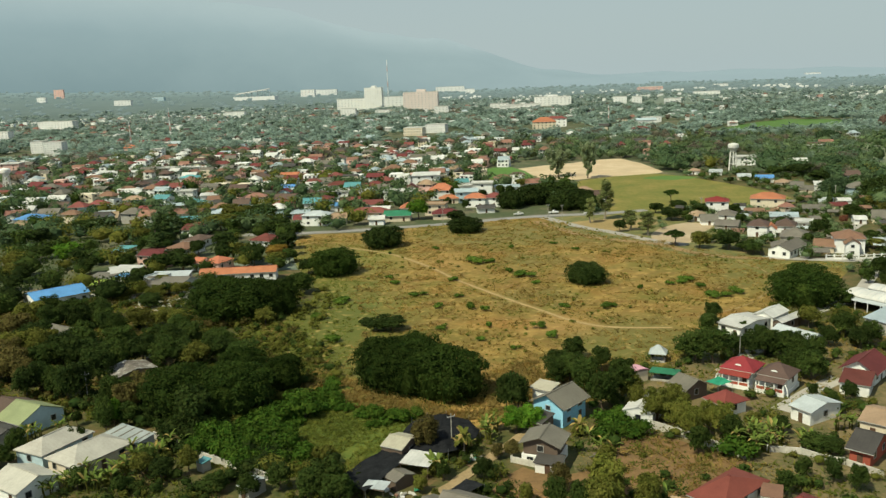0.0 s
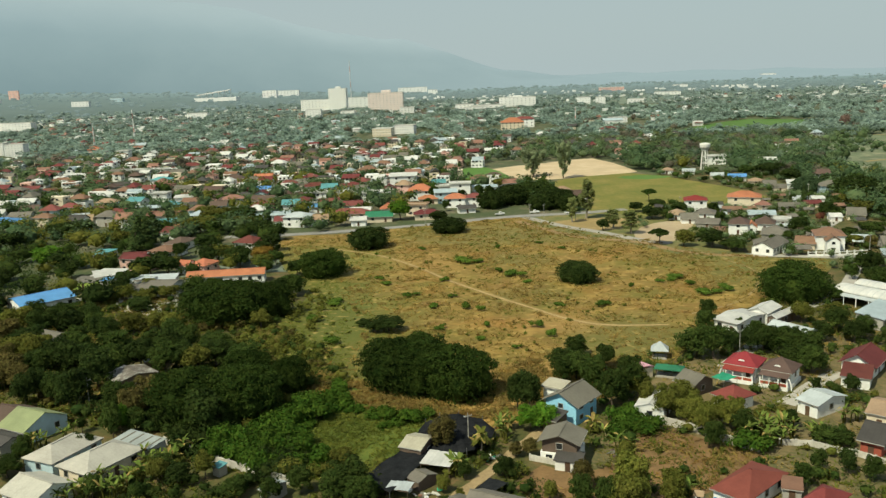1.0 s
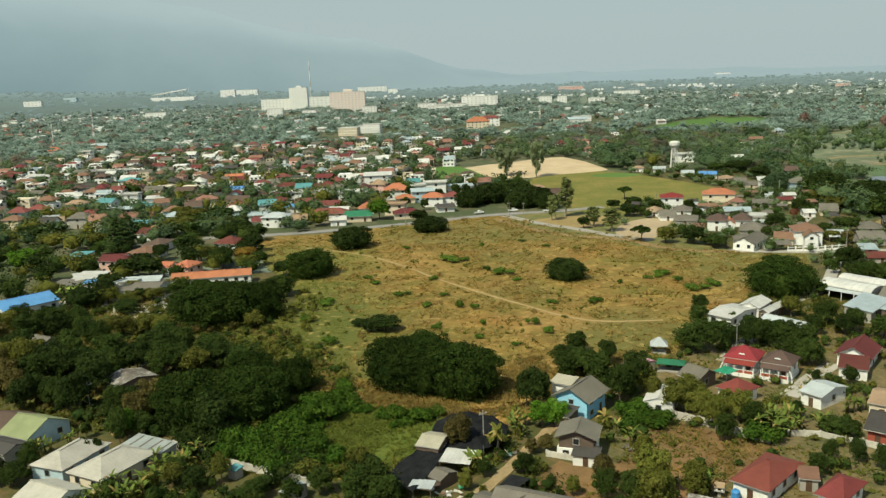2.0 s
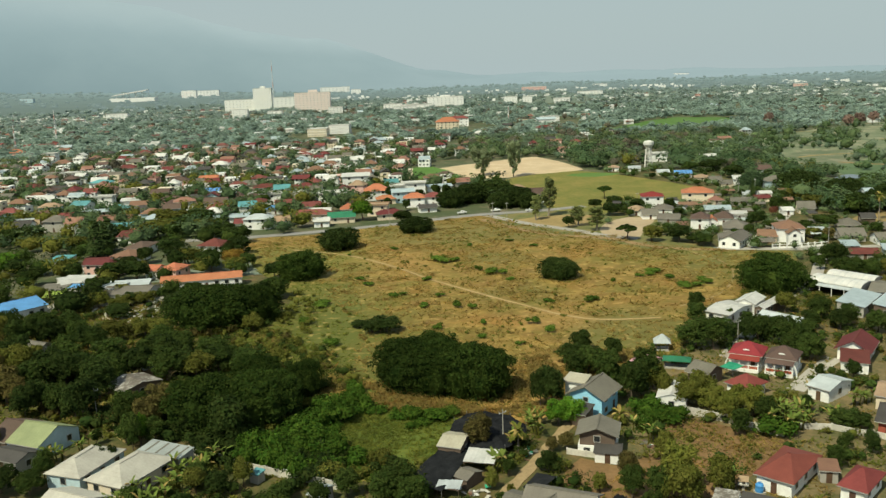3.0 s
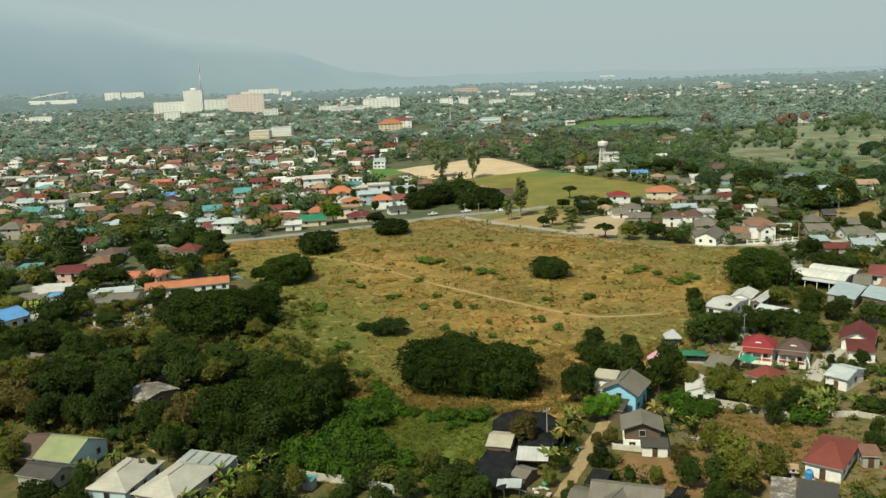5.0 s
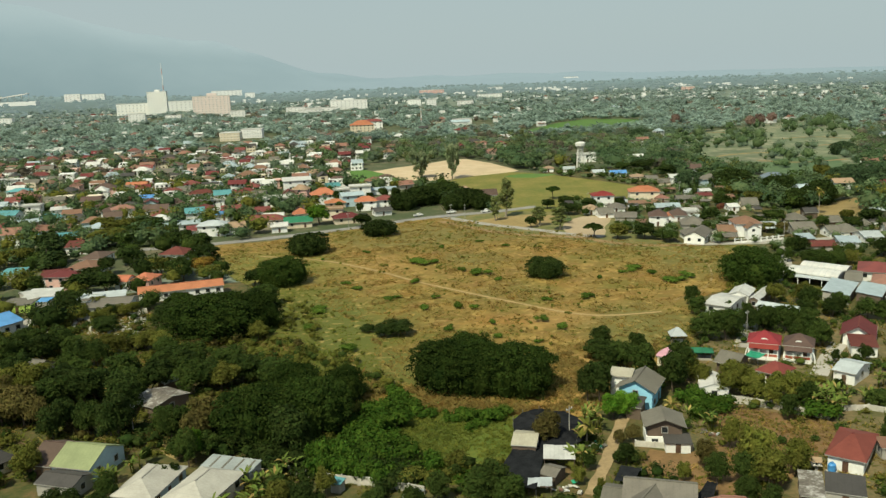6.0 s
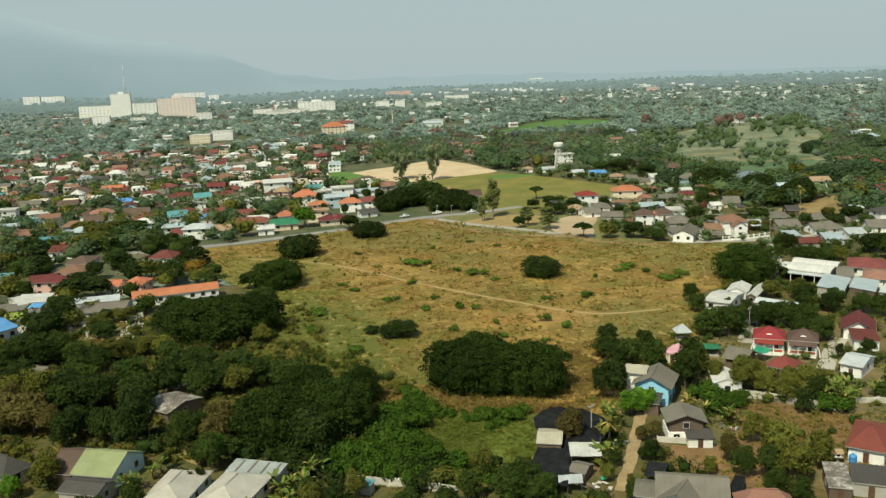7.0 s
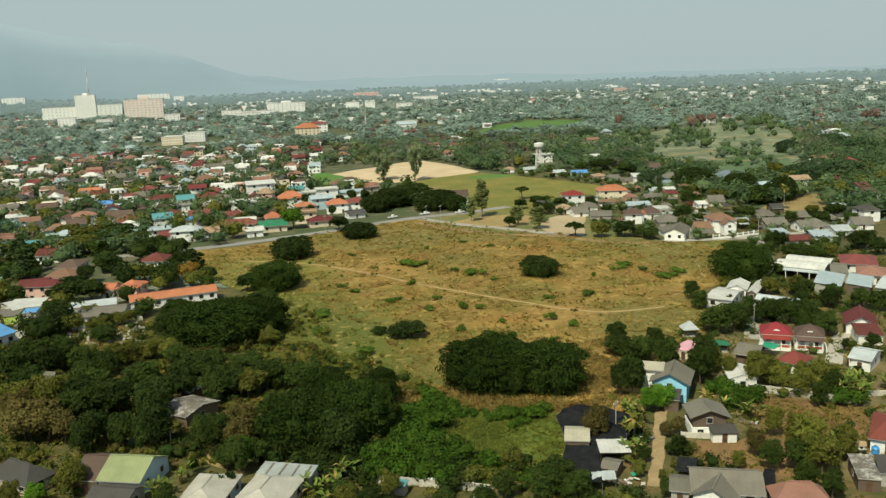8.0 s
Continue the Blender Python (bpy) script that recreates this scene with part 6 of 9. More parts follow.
for x, y, radius, height in ((357.5, 764.1, 12.7, 12), (268.0, 563.3, 13.1, 11), (214.5, 458.0, 10.5, 10), (292.5, 412.3, 14.0, 13), (314.6, 407.6, 15.5, 14), (426.1, 494.7, 17.0, 14), (405.6, 544.1, 11.1, 11), (369.7, 427.5, 14.4, 13), (461.6, 552.6, 12.8, 12)):
    tree(x, y, radius, height, "rainfar", "rain_far", where="beyond the eastern village")
for x, y in ((513.5, 800.1), (540.8, 818.9), (558.9, 823.4), (696.3, 718.3), (678.0, 714.6), (477.3, 890.2)):
    tree(x, y, 6.5, 15.0, "small", "russet", where="in the far eastern fields")
tree(211.3, 409.9, 5.8, 6.3, "small", "olive", where="in the eastern gardens")
tree(203.8, 381.5, 6.1, 7.2, "small", "olive", where="in the eastern gardens")
tree(155.0, 350.2, 4.6, 7.2, "small", "dark", where="in the eastern gardens")
tree(189.0, 388.5, 5.5, 6.3, "small", "green", where="in the eastern gardens")
tree(208.5, 375.3, 3.5, 7.2, "small", "green", where="in the eastern gardens")
tree(154.0, 336.3, 4.0, 5.4, "small", "green", where="in the eastern gardens")
tree(179.5, 336.0, 5.4, 6.3, "small", "green", where="in the eastern gardens")
tree(169.1, 334.2, 4.0, 4.5, "small", "green", where="in the eastern gardens")
tree(162.8, 319.2, 3.8, 4.5, "small", "olive", where="in the eastern gardens")
tree(165.8, 312.5, 2.9, 5.4, "small", "brown", where="in the eastern gardens")
tree(141.5, 410.1, 3.5, 5.4, "small", "green", where="in the eastern gardens")
tree(134.2, 383.1, 3.3, 5.4, "small", "green", where="in the eastern gardens")
tree(142.0, 380.5, 2.3, 3.6, "small", "dark", where="in the eastern gardens")
tree(99.8, 335.8, 4.8, 7.2, "small", "olive", where="in the eastern gardens")
tree(109.3, 330.6, 6.0, 7.2, "small", "dark", where="in the eastern gardens")
tree(115.0, 319.8, 4.5, 5.4, "small", "green", where="in the eastern gardens")
tree(165.1, 396.4, 2.8, 3.6, "small", "green", where="in the eastern gardens")
tree(176.6, 372.4, 2.5, 4.5, "small", "rust", where="in the eastern gardens")
tree(193.8, 421.1, 2.0, 11.0, "fir", "fir", where="in the eastern gardens")
tree(144.9, 278.3, 3.8, 6.3, "round", "dark", where="in the eastern gardens")
tree(136.0, 261.3, 3.8, 6.3, "round", "dark", where="in the eastern gardens")
tree(140.0, 259.7, 3.8, 6.3, "round", "green", where="in the eastern gardens")
tree(143.9, 256.4, 3.8, 6.3, "round", "green", where="in the eastern gardens")
tree(149.8, 256.3, 3.4, 5.4, "round", "olive", where="in the eastern gardens")
tree(303.0, 447.6, 7.1, 8.1, "small", "olive", where="in the eastern gardens")
tree(191.0, 428.0, 2.6, 4.5, "small", "dark", where="in the eastern gardens")
tree(227.7, 504.0, 7.6, 8.1, "small", "dark", where="in the eastern gardens")
tree(232.3, 543.0, 9.5, 8.1, "small", "dark", where="in the eastern gardens")
tree(248.7, 532.9, 8.1, 8.1, "small", "green", where="in the eastern gardens")
tree(216.6, 543.0, 6.8, 7.2, "small", "green", where="in the eastern gardens")
tree(179.3, 518.7, 2.3, 4.5, "small", "dark", where="in the eastern gardens")
tree(143.5, 335.7, 2.6, 4.5, "small", "green", where="in the eastern gardens")
tree(113.5, 325.9, 3.3, 3.6, "small", "green", where="in the eastern gardens")
tree(190.4, 317.2, 3.4, 5.4, "small", "green", where="in the eastern gardens")
tree(196.6, 306.2, 4.9, 6.3, "small", "green", where="in the eastern gardens")
tree(210.1, 325.1, 3.5, 5.4, "small", "olive", where="in the eastern gardens")
tree(211.9, 312.4, 5.9, 7.2, "small", "dark", where="in the eastern gardens")
tree(205.0, 297.4, 4.8, 6.3, "round", "green", where="in the eastern gardens")
tree(172.6, 260.5, 4.9, 7.2, "round", "dark", where="in the eastern gardens")
tree(107.9, 402.1, 5.9, 6.3, "small", "dark", where="in the eastern gardens")
tree(91.5, 342.7, 4.7, 6.5, "flat", "rain", where="beside the sandy lot")
tree(54.6, 203.6, 5.6, 8.1, "round", "green", where="in the village gardens")
tree(69.5, 234.8, 2.7, 5.9, "round", "green", where="in the village gardens")
tree(73.4, 221.1, 1.7, 4.0, "round", "green", where="in the village gardens")
tree(65.0, 206.7, 3.6, 5.4, "round", "dark", where="in the village gardens")
tree(70.0, 206.2, 4.2, 5.9, "round", "dark", where="in the village gardens")
tree(75.7, 204.5, 4.5, 6.3, "round", "green", where="in the village gardens")
tree(79.0, 198.9, 3.5, 6.3, "round", "green", where="in the village gardens")
tree(93.6, 225.8, 3.6, 6.3, "round", "olive", where="in the village gardens")
tree(109.0, 244.2, 2.7, 5.4, "round", "green", where="in the village gardens")
tree(99.0, 217.5, 3.8, 6.3, "round", "green", where="in the village gardens")
tree(98.0, 206.3, 3.6, 6.3, "round", "dark", where="in the village gardens")
tree(90.8, 209.0, 3.1, 5.4, "round", "green", where="in the village gardens")
tree(77.0, 187.9, 3.9, 6.3, "round", "green", where="in the village gardens")
tree(73.6, 190.9, 3.4, 5.9, "round", "green", where="in the village gardens")
tree(140.7, 276.6, 3.2, 7.2, "round", "green", where="in the village gardens")
tree(133.3, 269.2, 2.3, 5.4, "round", "green", where="in the village gardens")
tree(145.1, 276.9, 4.2, 7.2, "round", "dark", where="in the village gardens")
tree(136.6, 257.1, 4.4, 6.3, "round", "green", where="in the village gardens")
tree(141.8, 253.7, 4.4, 6.3, "round", "green", where="in the village gardens")
tree(169.6, 260.8, 5.6, 7.2, "round", "dark", where="in the village gardens")
tree(167.4, 250.7, 4.5, 7.2, "round", "dark", where="in the village gardens")
tree(113.0, 243.3, 2.6, 4.5, "round", "green", where="in the village gardens")
tree(100.7, 221.6, 4.5, 6.3, "round", "olive", where="in the village gardens")
tree(101.8, 208.4, 3.6, 6.3, "round", "green", where="in the village gardens")
tree(105.5, 201.1, 4.3, 6.3, "round", "green", where="in the village gardens")
tree(107.3, 196.8, 3.5, 6.3, "round", "green", where="in the village gardens")
tree(72.4, 204.1, 4.1, 7.2, "round", "green", where="in the village gardens")
tree(77.8, 201.0, 4.4, 7.2, "round", "green", where="in the village gardens")
tree(80.7, 196.3, 3.7, 7.2, "round", "green", where="in the village gardens")
tree(76.0, 186.4, 3.5, 7.2, "round", "green", where="in the village gardens")
tree(58.3, 200.9, 4.9, 9.0, "round", "green", where="in the village gardens")
tree(65.2, 225.2, 3.3, 5.4, "round", "green", where="in the village gardens")
tree(76.1, 215.9, 2.4, 4.5, "round", "green", where="in the village gardens")
tree(21.1, 192.4, 4.2, 7.2, "round", "green", where="in the village gardens")
tree(30.2, 198.6, 3.1, 6.3, "round", "green", where="in the village gardens")
tree(23.4, 185.2, 4.0, 8.2, "round", "green", where="in the village gardens")
tree(30.6, 179.8, 4.2, 9.4, "round", "green", where="in the village gardens")
tree(17.9, 192.1, 3.6, 6.3, "round", "green", where="in the village gardens")
tree(23.4, 193.6, 3.6, 6.3, "round", "green", where="in the village gardens")
tree(6.6, 174.8, 3.4, 9.6, "round", "dark", where="in the village gardens")
tree(8.1, 166.2, 3.5, 5.4, "round", "bright", where="in the village gardens")
tree(32.1, 178.9, 3.3, 6.6, "round", "weed", where="in the village gardens")
tree(25.0, 174.0, 3.8, 9.4, "round", "green", where="in the village gardens")
tree(39.0, 168.5, 3.8, 7.2, "round", "weed", where="in the village gardens")
tree(41.1, 175.1, 1.9, 5.2, "round", "weed", where="in the village gardens")
tree(38.8, 157.4, 2.6, 7.2, "round", "weed", where="in the village gardens")
tree(45.7, 159.1, 3.2, 7.2, "round", "weed", where="in the village gardens")
tree(46.0, 155.0, 2.7, 6.3, "round", "green", where="in the village gardens")
tree(3.0, 153.4, 2.0, 3.6, "round", "brown", where="in the village gardens")
tree(-2.9, 145.7, 2.0, 4.4, "round", "dark", where="in the village gardens")
tree(3.5, 136.2, 1.5, 3.6, "round", "weed", where="in the village gardens")
tree(9.7, 139.2, 2.3, 5.4, "round", "brown", where="in the village gardens")
tree(8.0, 132.8, 2.6, 6.3, "round", "green", where="in the village gardens")
tree(16.8, 133.3, 4.0, 9.9, "round", "weed", where="in the village gardens")
tree(15.2, 128.0, 3.9, 8.1, "round", "weed", where="in the village gardens")
tree(12.0, 130.7, 2.6, 6.3, "round", "green", where="in the village gardens")
tree(22.9, 130.0, 2.7, 7.2, "round", "weed", where="in the village gardens")
tree(8.5, 124.7, 2.5, 5.4, "round", "green", where="in the village gardens")
tree(10.2, 120.8, 2.4, 5.4, "round", "green", where="in the village gardens")
tree(-14.6, 142.0, 1.5, 3.5, "round", "weed", where="in the village gardens")
tree(-10.4, 146.3, 1.6, 3.6, "round", "green", where="in the village gardens")
tree(-11.9, 138.3, 0.9, 2.5, "round", "weed", where="in the village gardens")
tree(-13.4, 158.6, 3.3, 7.6, "round", "brown", where="rising through the black shade nets")
tree(-31.0, 143.4, 4.0, 6.3, "round", "green", where="in the gardens")
tree(-28.3, 140.0, 2.5, 5.4, "round", "green", where="in the gardens")
tree(-14.9, 133.4, 1.5, 3.6, "round", "green", where="in the village gardens")
tree(38.4, 151.7, 2.3, 5.4, "round", "green", where="in the village gardens")
tree(46.9, 157.7, 1.9, 3.6, "round", "green", where="in the village gardens")
tree(52.7, 162.0, 1.9, 3.6, "round", "olive", where="in the village gardens")
tree(57.5, 158.9, 1.9, 3.6, "round", "green", where="in the village gardens")
tree(71.2, 175.1, 1.3, 3.6, "round", "dark", where="in the village gardens")
tree(52.7, 139.3, 1.9, 4.5, "round", "green", where="in the village gardens")
tree(57.4, 137.8, 1.9, 4.5, "round", "dark", where="in the village gardens")
tree(60.2, 134.6, 2.4, 4.5, "round", "green", where="in the village gardens")
tree(47.3, 134.2, 2.0, 4.5, "round", "green", where="in the village gardens")
tree(60.5, 150.1, 3.6, 3.6, "round", "green", where="in the village gardens")
tree(62.2, 147.6, 2.7, 3.6, "round", "green", where="in the village gardens")
tree(73.3, 170.4, 1.5, 3.6, "round", "green", where="in the village gardens")
tree(78.4, 172.9, 2.3, 4.5, "round", "dark", where="in the village gardens")
tree(18.9, 144.2, 2.1, 6.6, "round", "olive", where="in the village gardens")
tree(17.1, 136.4, 2.4, 8.1, "round", "olive", where="in the village gardens")
tree(-95.9, 165.7, 2.4, 6.3, "round", "green", where="in the gardens")
tree(-86.9, 169.3, 2.2, 4.5, "round", "green", where="in the gardens")
tree(-81.7, 176.0, 2.5, 8.1, "round", "green", where="in the gardens")
tree(-66.7, 153.0, 2.5, 5.4, "round", "olive", where="in the gardens")
tree(-58.5, 154.2, 2.5, 5.4, "round", "olive", where="in the gardens")
tree(-51.5, 146.1, 3.0, 3.6, "round", "green", where="in the gardens")
tree(-69.1, 147.1, 1.9, 3.6, "round", "green", where="in the gardens")
tree(-77.9, 150.1, 2.6, 4.5, "round", "green", where="in the gardens")
tree(-45.0, 143.5, 2.5, 4.5, "round", "green", where="in the gardens")
tree(-39.9, 145.8, 2.6, 5.4, "round", "green", where="in the gardens")
tree(-111.1, 181.4, 3.3, 7.2, "round", "olive", where="in the gardens")
tree(-117.2, 180.1, 2.1, 4.5, "round", "bright", where="in the gardens")
tree(-121.3, 181.1, 2.1, 5.4, "round", "olive", where="in the gardens")
tree(-80.3, 177.7, 2.1, 7.2, "round", "bright", where="in the gardens")
tree(-89.7, 180.9, 1.4, 3.6, "round", "green", where="in the gardens")
tree(-84.1, 169.0, 1.3, 4.5, "round", "dark", where="in the gardens")
tree(-13.3, 159.8, 2.2, 4.1, "round", "olive", where="in the gardens")
tree(-33.9, 142.2, 3.4, 5.4, "round", "green", where="in the village gardens")
tree(-30.1, 139.9, 2.1, 4.5, "round", "green", where="in the village gardens")
tree(4.4, 176.0, 3.0, 9.0, "round", "dark", where="in the village gardens")
tree(5.2, 165.7, 3.0, 5.4, "round", "bright", where="in the village gardens")
tree(0.4, 154.0, 1.8, 3.0, "round", "brown", where="in the village gardens")
tree(-4.0, 146.8, 1.2, 2.5, "round", "green", where="in the village gardens")
tree(19.8, 200.2, 4.7, 5.4, "round", "green", where="in the village gardens")
tree(25.2, 209.3, 3.7, 5.4, "round", "green", where="in the village gardens")
tree(-102.9, 162.8, 4.2, 5.4, "round", "dark", where="beside the near houses")
tree(-97.3, 160.8, 3.2, 4.5, "round", "green", where="beside the near houses")
tree(-66.8, 155.8, 2.5, 4.5, "round", "green", where="beside the near houses")
tree(-63.0, 151.9, 2.8, 4.5, "round", "dark", where="beside the near houses")
tree(-83.6, 179.9, 2.6, 4.5, "round", "green", where="beside the near houses")
tree(-77.9, 179.1, 2.8, 5.4, "round", "green", where="beside the near houses")
tree(34.3, 166.3, 3.7, 7.7, "round", "weed", where="in the village gardens")
tree(38.0, 162.2, 2.9, 7.2, "round", "weed", where="in the village gardens")
tree(43.6, 161.3, 2.6, 6.3, "round", "weed", where="in the village gardens")
tree(31.9, 172.0, 2.7, 6.3, "round", "weed", where="in the village gardens")
tree(-67.0, 184.5, 10.8, 12.6, "rain", "rain", where="in the dense wood")
tree(-55.6, 184.0, 10.2, 12.2, "rain", "rain", where="in the dense wood")
tree(-62.3, 173.8, 5.5, 9.9, "round", "dark", where="in the dense wood")
tree(-71.3, 179.1, 3.1, 6.1, "round", "dark", where="in the dense wood")
tree(-79.7, 184.5, 3.7, 8.1, "round", "brown", where="in the dense wood")
tree(-84.4, 188.2, 3.3, 8.1, "round", "green", where="in the dense wood")
tree(-57.2, 202.3, 7.4, 10.0, "rain", "rain", where="in the dense wood")
tree(-95.6, 195.4, 5.0, 9.9, "round", "dark", where="in the dense wood")
tree(-102.0, 218.6, 5.0, 9.0, "round", "dark", where="in the dense wood")
tree(-111.4, 215.9, 4.9, 9.0, "round", "green", where="in the dense wood")
tree(-116.2, 210.6, 4.8, 9.0, "round", "brown", where="in the dense wood")
tree(-109.0, 200.0, 4.0, 8.1, "round", "dark", where="in the dense wood")
tree(-83.7, 228.2, 7.2, 9.0, "round", "green", where="in the dense wood")
tree(-87.8, 221.5, 5.1, 8.1, "round", "dark", where="in the dense wood")
tree(-106.6, 250.1, 4.3, 7.2, "round", "dark", where="in the dense wood")
tree(-121.2, 265.0, 5.3, 8.1, "round", "green", where="in the dense wood")
tree(-115.5, 268.8, 3.8, 7.2, "round", "dark", where="in the dense wood")
tree(-135.1, 275.4, 4.7, 7.2, "round", "green", where="in the dense wood")
tree(-136.0, 264.6, 5.2, 8.1, "round", "olive", where="in the dense wood")
tree(-134.3, 250.4, 5.7, 8.1, "round", "brown", where="in the dense wood")
tree(-122.4, 232.0, 5.9, 9.0, "round", "dark", where="in the dense wood")
tree(-109.2, 223.2, 5.7, 9.0, "round", "dark", where="in the dense wood")
tree(-105.9, 228.7, 5.2, 8.1, "round", "green", where="in the dense wood")
tree(-122.9, 221.1, 4.4, 9.0, "round", "brown", where="in the dense wood")
tree(-94.1, 218.2, 5.0, 8.1, "round", "green", where="in the dense wood")
tree(-68.1, 220.0, 5.7, 7.2, "round", "green", where="in the dense wood")
tree(-73.2, 216.5, 5.0, 7.2, "round", "olive", where="in the dense wood")
tree(-60.3, 214.6, 5.5, 7.2, "round", "green", where="in the dense wood")
tree(-87.9, 255.9, 4.4, 5.4, "round", "olive", where="in the dense wood")
tree(-100.3, 256.3, 5.1, 6.3, "round", "olive", where="in the dense wood")
tree(-95.0, 208.6, 4.7, 9.9, "round", "dark", where="in the dense wood")
tree(-96.1, 228.5, 5.2, 9.0, "round", "green", where="in the dense wood")
tree(-104.2, 216.8, 4.8, 9.9, "round", "dark", where="in the dense wood")
tree(-109.2, 235.5, 4.6, 9.0, "round", "green", where="in the dense wood")
tree(-116.1, 226.5, 4.9, 9.9, "round", "olive", where="in the dense wood")
tree(-121.0, 212.6, 5.6, 9.0, "round", "brown", where="in the dense wood")
tree(-113.1, 208.0, 3.5, 7.2, "round", "brown", where="in the dense wood")
tree(-106.6, 203.4, 3.5, 8.1, "round", "dark", where="in the dense wood")
tree(-101.7, 199.4, 3.5, 8.1, "round", "green", where="in the dense wood")
tree(-96.9, 194.3, 3.9, 9.0, "round", "dark", where="in the dense wood")
tree(-121.0, 237.9, 5.1, 9.0, "round", "dark", where="in the dense wood")
tree(-125.5, 254.6, 5.5, 9.0, "round", "green", where="in the dense wood")
tree(-118.6, 256.8, 5.0, 8.1, "round", "dark", where="in the dense wood")
tree(-110.0, 256.0, 3.8, 7.2, "round", "green", where="in the dense wood")
tree(-103.9, 248.2, 3.7, 7.2, "round", "green", where="in the dense wood")
tree(-123.6, 228.4, 4.9, 9.0, "round", "olive", where="in the dense wood")
tree(-80.4, 216.3, 5.0, 9.0, "round", "green", where="in the dense wood")
tree(-76.2, 217.4, 4.0, 8.1, "round", "dark", where="in the dense wood")
tree(-86.2, 192.7, 3.0, 7.2, "round", "green", where="in the dense wood")
tree(-82.6, 192.5, 2.8, 6.6, "round", "green", where="in the dense wood")
tree(-77.8, 192.9, 4.0, 8.1, "round", "brown", where="in the dense wood")
tree(-69.0, 232.3, 3.7, 5.4, "round", "green", where="in the dense wood")
tree(-65.4, 224.0, 3.6, 5.4, "round", "green", where="in the dense wood")
tree(-118.3, 318.1, 4.7, 6.3, "small", "green", where="in the dense wood")
tree(-108.3, 308.9, 3.8, 5.2, "small", "olive", where="in the dense wood")
tree(-103.1, 299.3, 3.5, 4.2, "round", "dark", where="in the dense wood")
tree(-124.0, 265.9, 5.8, 8.1, "round", "dark", where="in the dense wood")
tree(-114.6, 264.8, 5.2, 7.2, "round", "green", where="in the dense wood")
tree(-92.1, 258.2, 5.2, 5.4, "round", "olive", where="in the dense wood")
tree(-86.2, 250.1, 5.1, 5.4, "round", "green", where="in the dense wood")
tree(-79.2, 236.2, 5.5, 7.2, "round", "green", where="in the dense wood")
tree(-71.4, 233.0, 4.9, 5.4, "round", "green", where="in the dense wood")
tree(-69.0, 261.0, 4.1, 5.4, "round", "olive", where="in the dense wood")
tree(-61.0, 253.8, 4.0, 5.4, "round", "olive", where="in the dense wood")
tree(-47.1, 197.1, 5.4, 9.0, "rain", "rain", where="in the dense wood")
tree(-195.8, 406.8, 8.5, 9.0, "small", "dark")
tree(-163.1, 363.4, 7.6, 9.0, "small", "bright")
tree(-170.9, 330.7, 5.6, 7.2, "small", "olive")
tree(-209.9, 406.3, 6.8, 8.1, "small", "dark")
tree(-172.5, 428.9, 9.6, 9.0, "small", "dark")
tree(-183.6, 434.6, 7.3, 8.1, "small", "green")
tree(-145.6, 339.1, 4.8, 7.2, "small", "dark")
tree(-133.7, 348.5, 4.9, 6.3, "small", "green")
tree(-114.2, 334.9, 7.5, 8.1, "small", "dark")
tree(-107.5, 335.7, 5.7, 7.2, "small", "dark")
tree(-145.4, 406.4, 5.7, 7.2, "small", "olive")
tree(-132.2, 398.9, 5.7, 13.0, "fir", "fir")
tree(-134.1, 389.2, 4.6, 12.0, "fir", "fir")
tree(-109.2, 367.0, 4.1, 7.2, "small", "dark")
tree(-112.9, 428.3, 9.6, 9.0, "small", "olive")
tree(-105.2, 434.0, 8.5, 9.0, "small", "green")
tree(-90.8, 425.3, 7.2, 8.1, "small", "olive")
tree(-92.0, 357.6, 6.0, 7.2, "small", "olive")
tree(-80.6, 341.9, 4.8, 6.3, "small", "green")
tree(-73.8, 350.6, 4.9, 6.3, "small", "ochre")
tree(-71.8, 373.1, 5.3, 8.1, "small", "dark")
tree(-66.5, 343.8, 3.9, 6.3, "small", "green")
tree(-120.7, 295.6, 6.2, 6.0, "rain", "olive")
tree(-104.3, 281.9, 4.8, 4.5, "round", "dark")
tree(-113.5, 297.0, 5.2, 5.6, "round", "weed", where="in a stone yard")
tree(-105.8, 294.5, 4.6, 4.6, "round", "weed", where="in a stone yard")
tree(-98.2, 297.6, 4.2, 4.4, "round", "olive", where="in a stone yard")
tree(-118.5, 303.0, 4.8, 5.2, "round", "weed", where="in a stone yard")
tree(-93.0, 303.5, 3.6, 4.2, "round", "green", where="in a stone yard")
tree(-85.3, 277.5, 7.1, 8.1, "round", "dark")
tree(-59.4, 288.5, 4.1, 7.2, "round", "dark")
tree(-136.1, 405.5, 6.3, 13.0, "fir", "fir")
tree(-135.7, 426.5, 5.5, 12.0, "fir", "fir")
tree(-109.3, 450.4, 10.1, 9.9, "small", "olive")
tree(-97.0, 449.7, 10.2, 9.9, "small", "green")
tree(-117.5, 466.6, 8.1, 9.0, "small", "olive")
tree(-105.2, 421.6, 6.3, 7.2, "small", "green")
tree(-82.3, 410.4, 7.4, 8.1, "small", "dark")
tree(-72.7, 397.8, 6.2, 8.1, "small", "dark")
tree(-100.7, 383.2, 6.7, 7.2, "small", "dark")
tree(-88.6, 355.4, 5.4, 7.2, "small", "olive")
tree(-82.8, 347.1, 5.3, 7.2, "small", "green")
tree(-73.1, 353.1, 5.5, 6.3, "small", "ochre")
tree(-70.2, 337.2, 4.4, 6.3, "small", "olive")
tree(-68.6, 358.1, 4.0, 9.0, "tall", "dark")
tree(-115.1, 348.8, 6.0, 7.2, "small", "dark")
tree(-107.4, 335.9, 5.0, 7.2, "small", "dark")
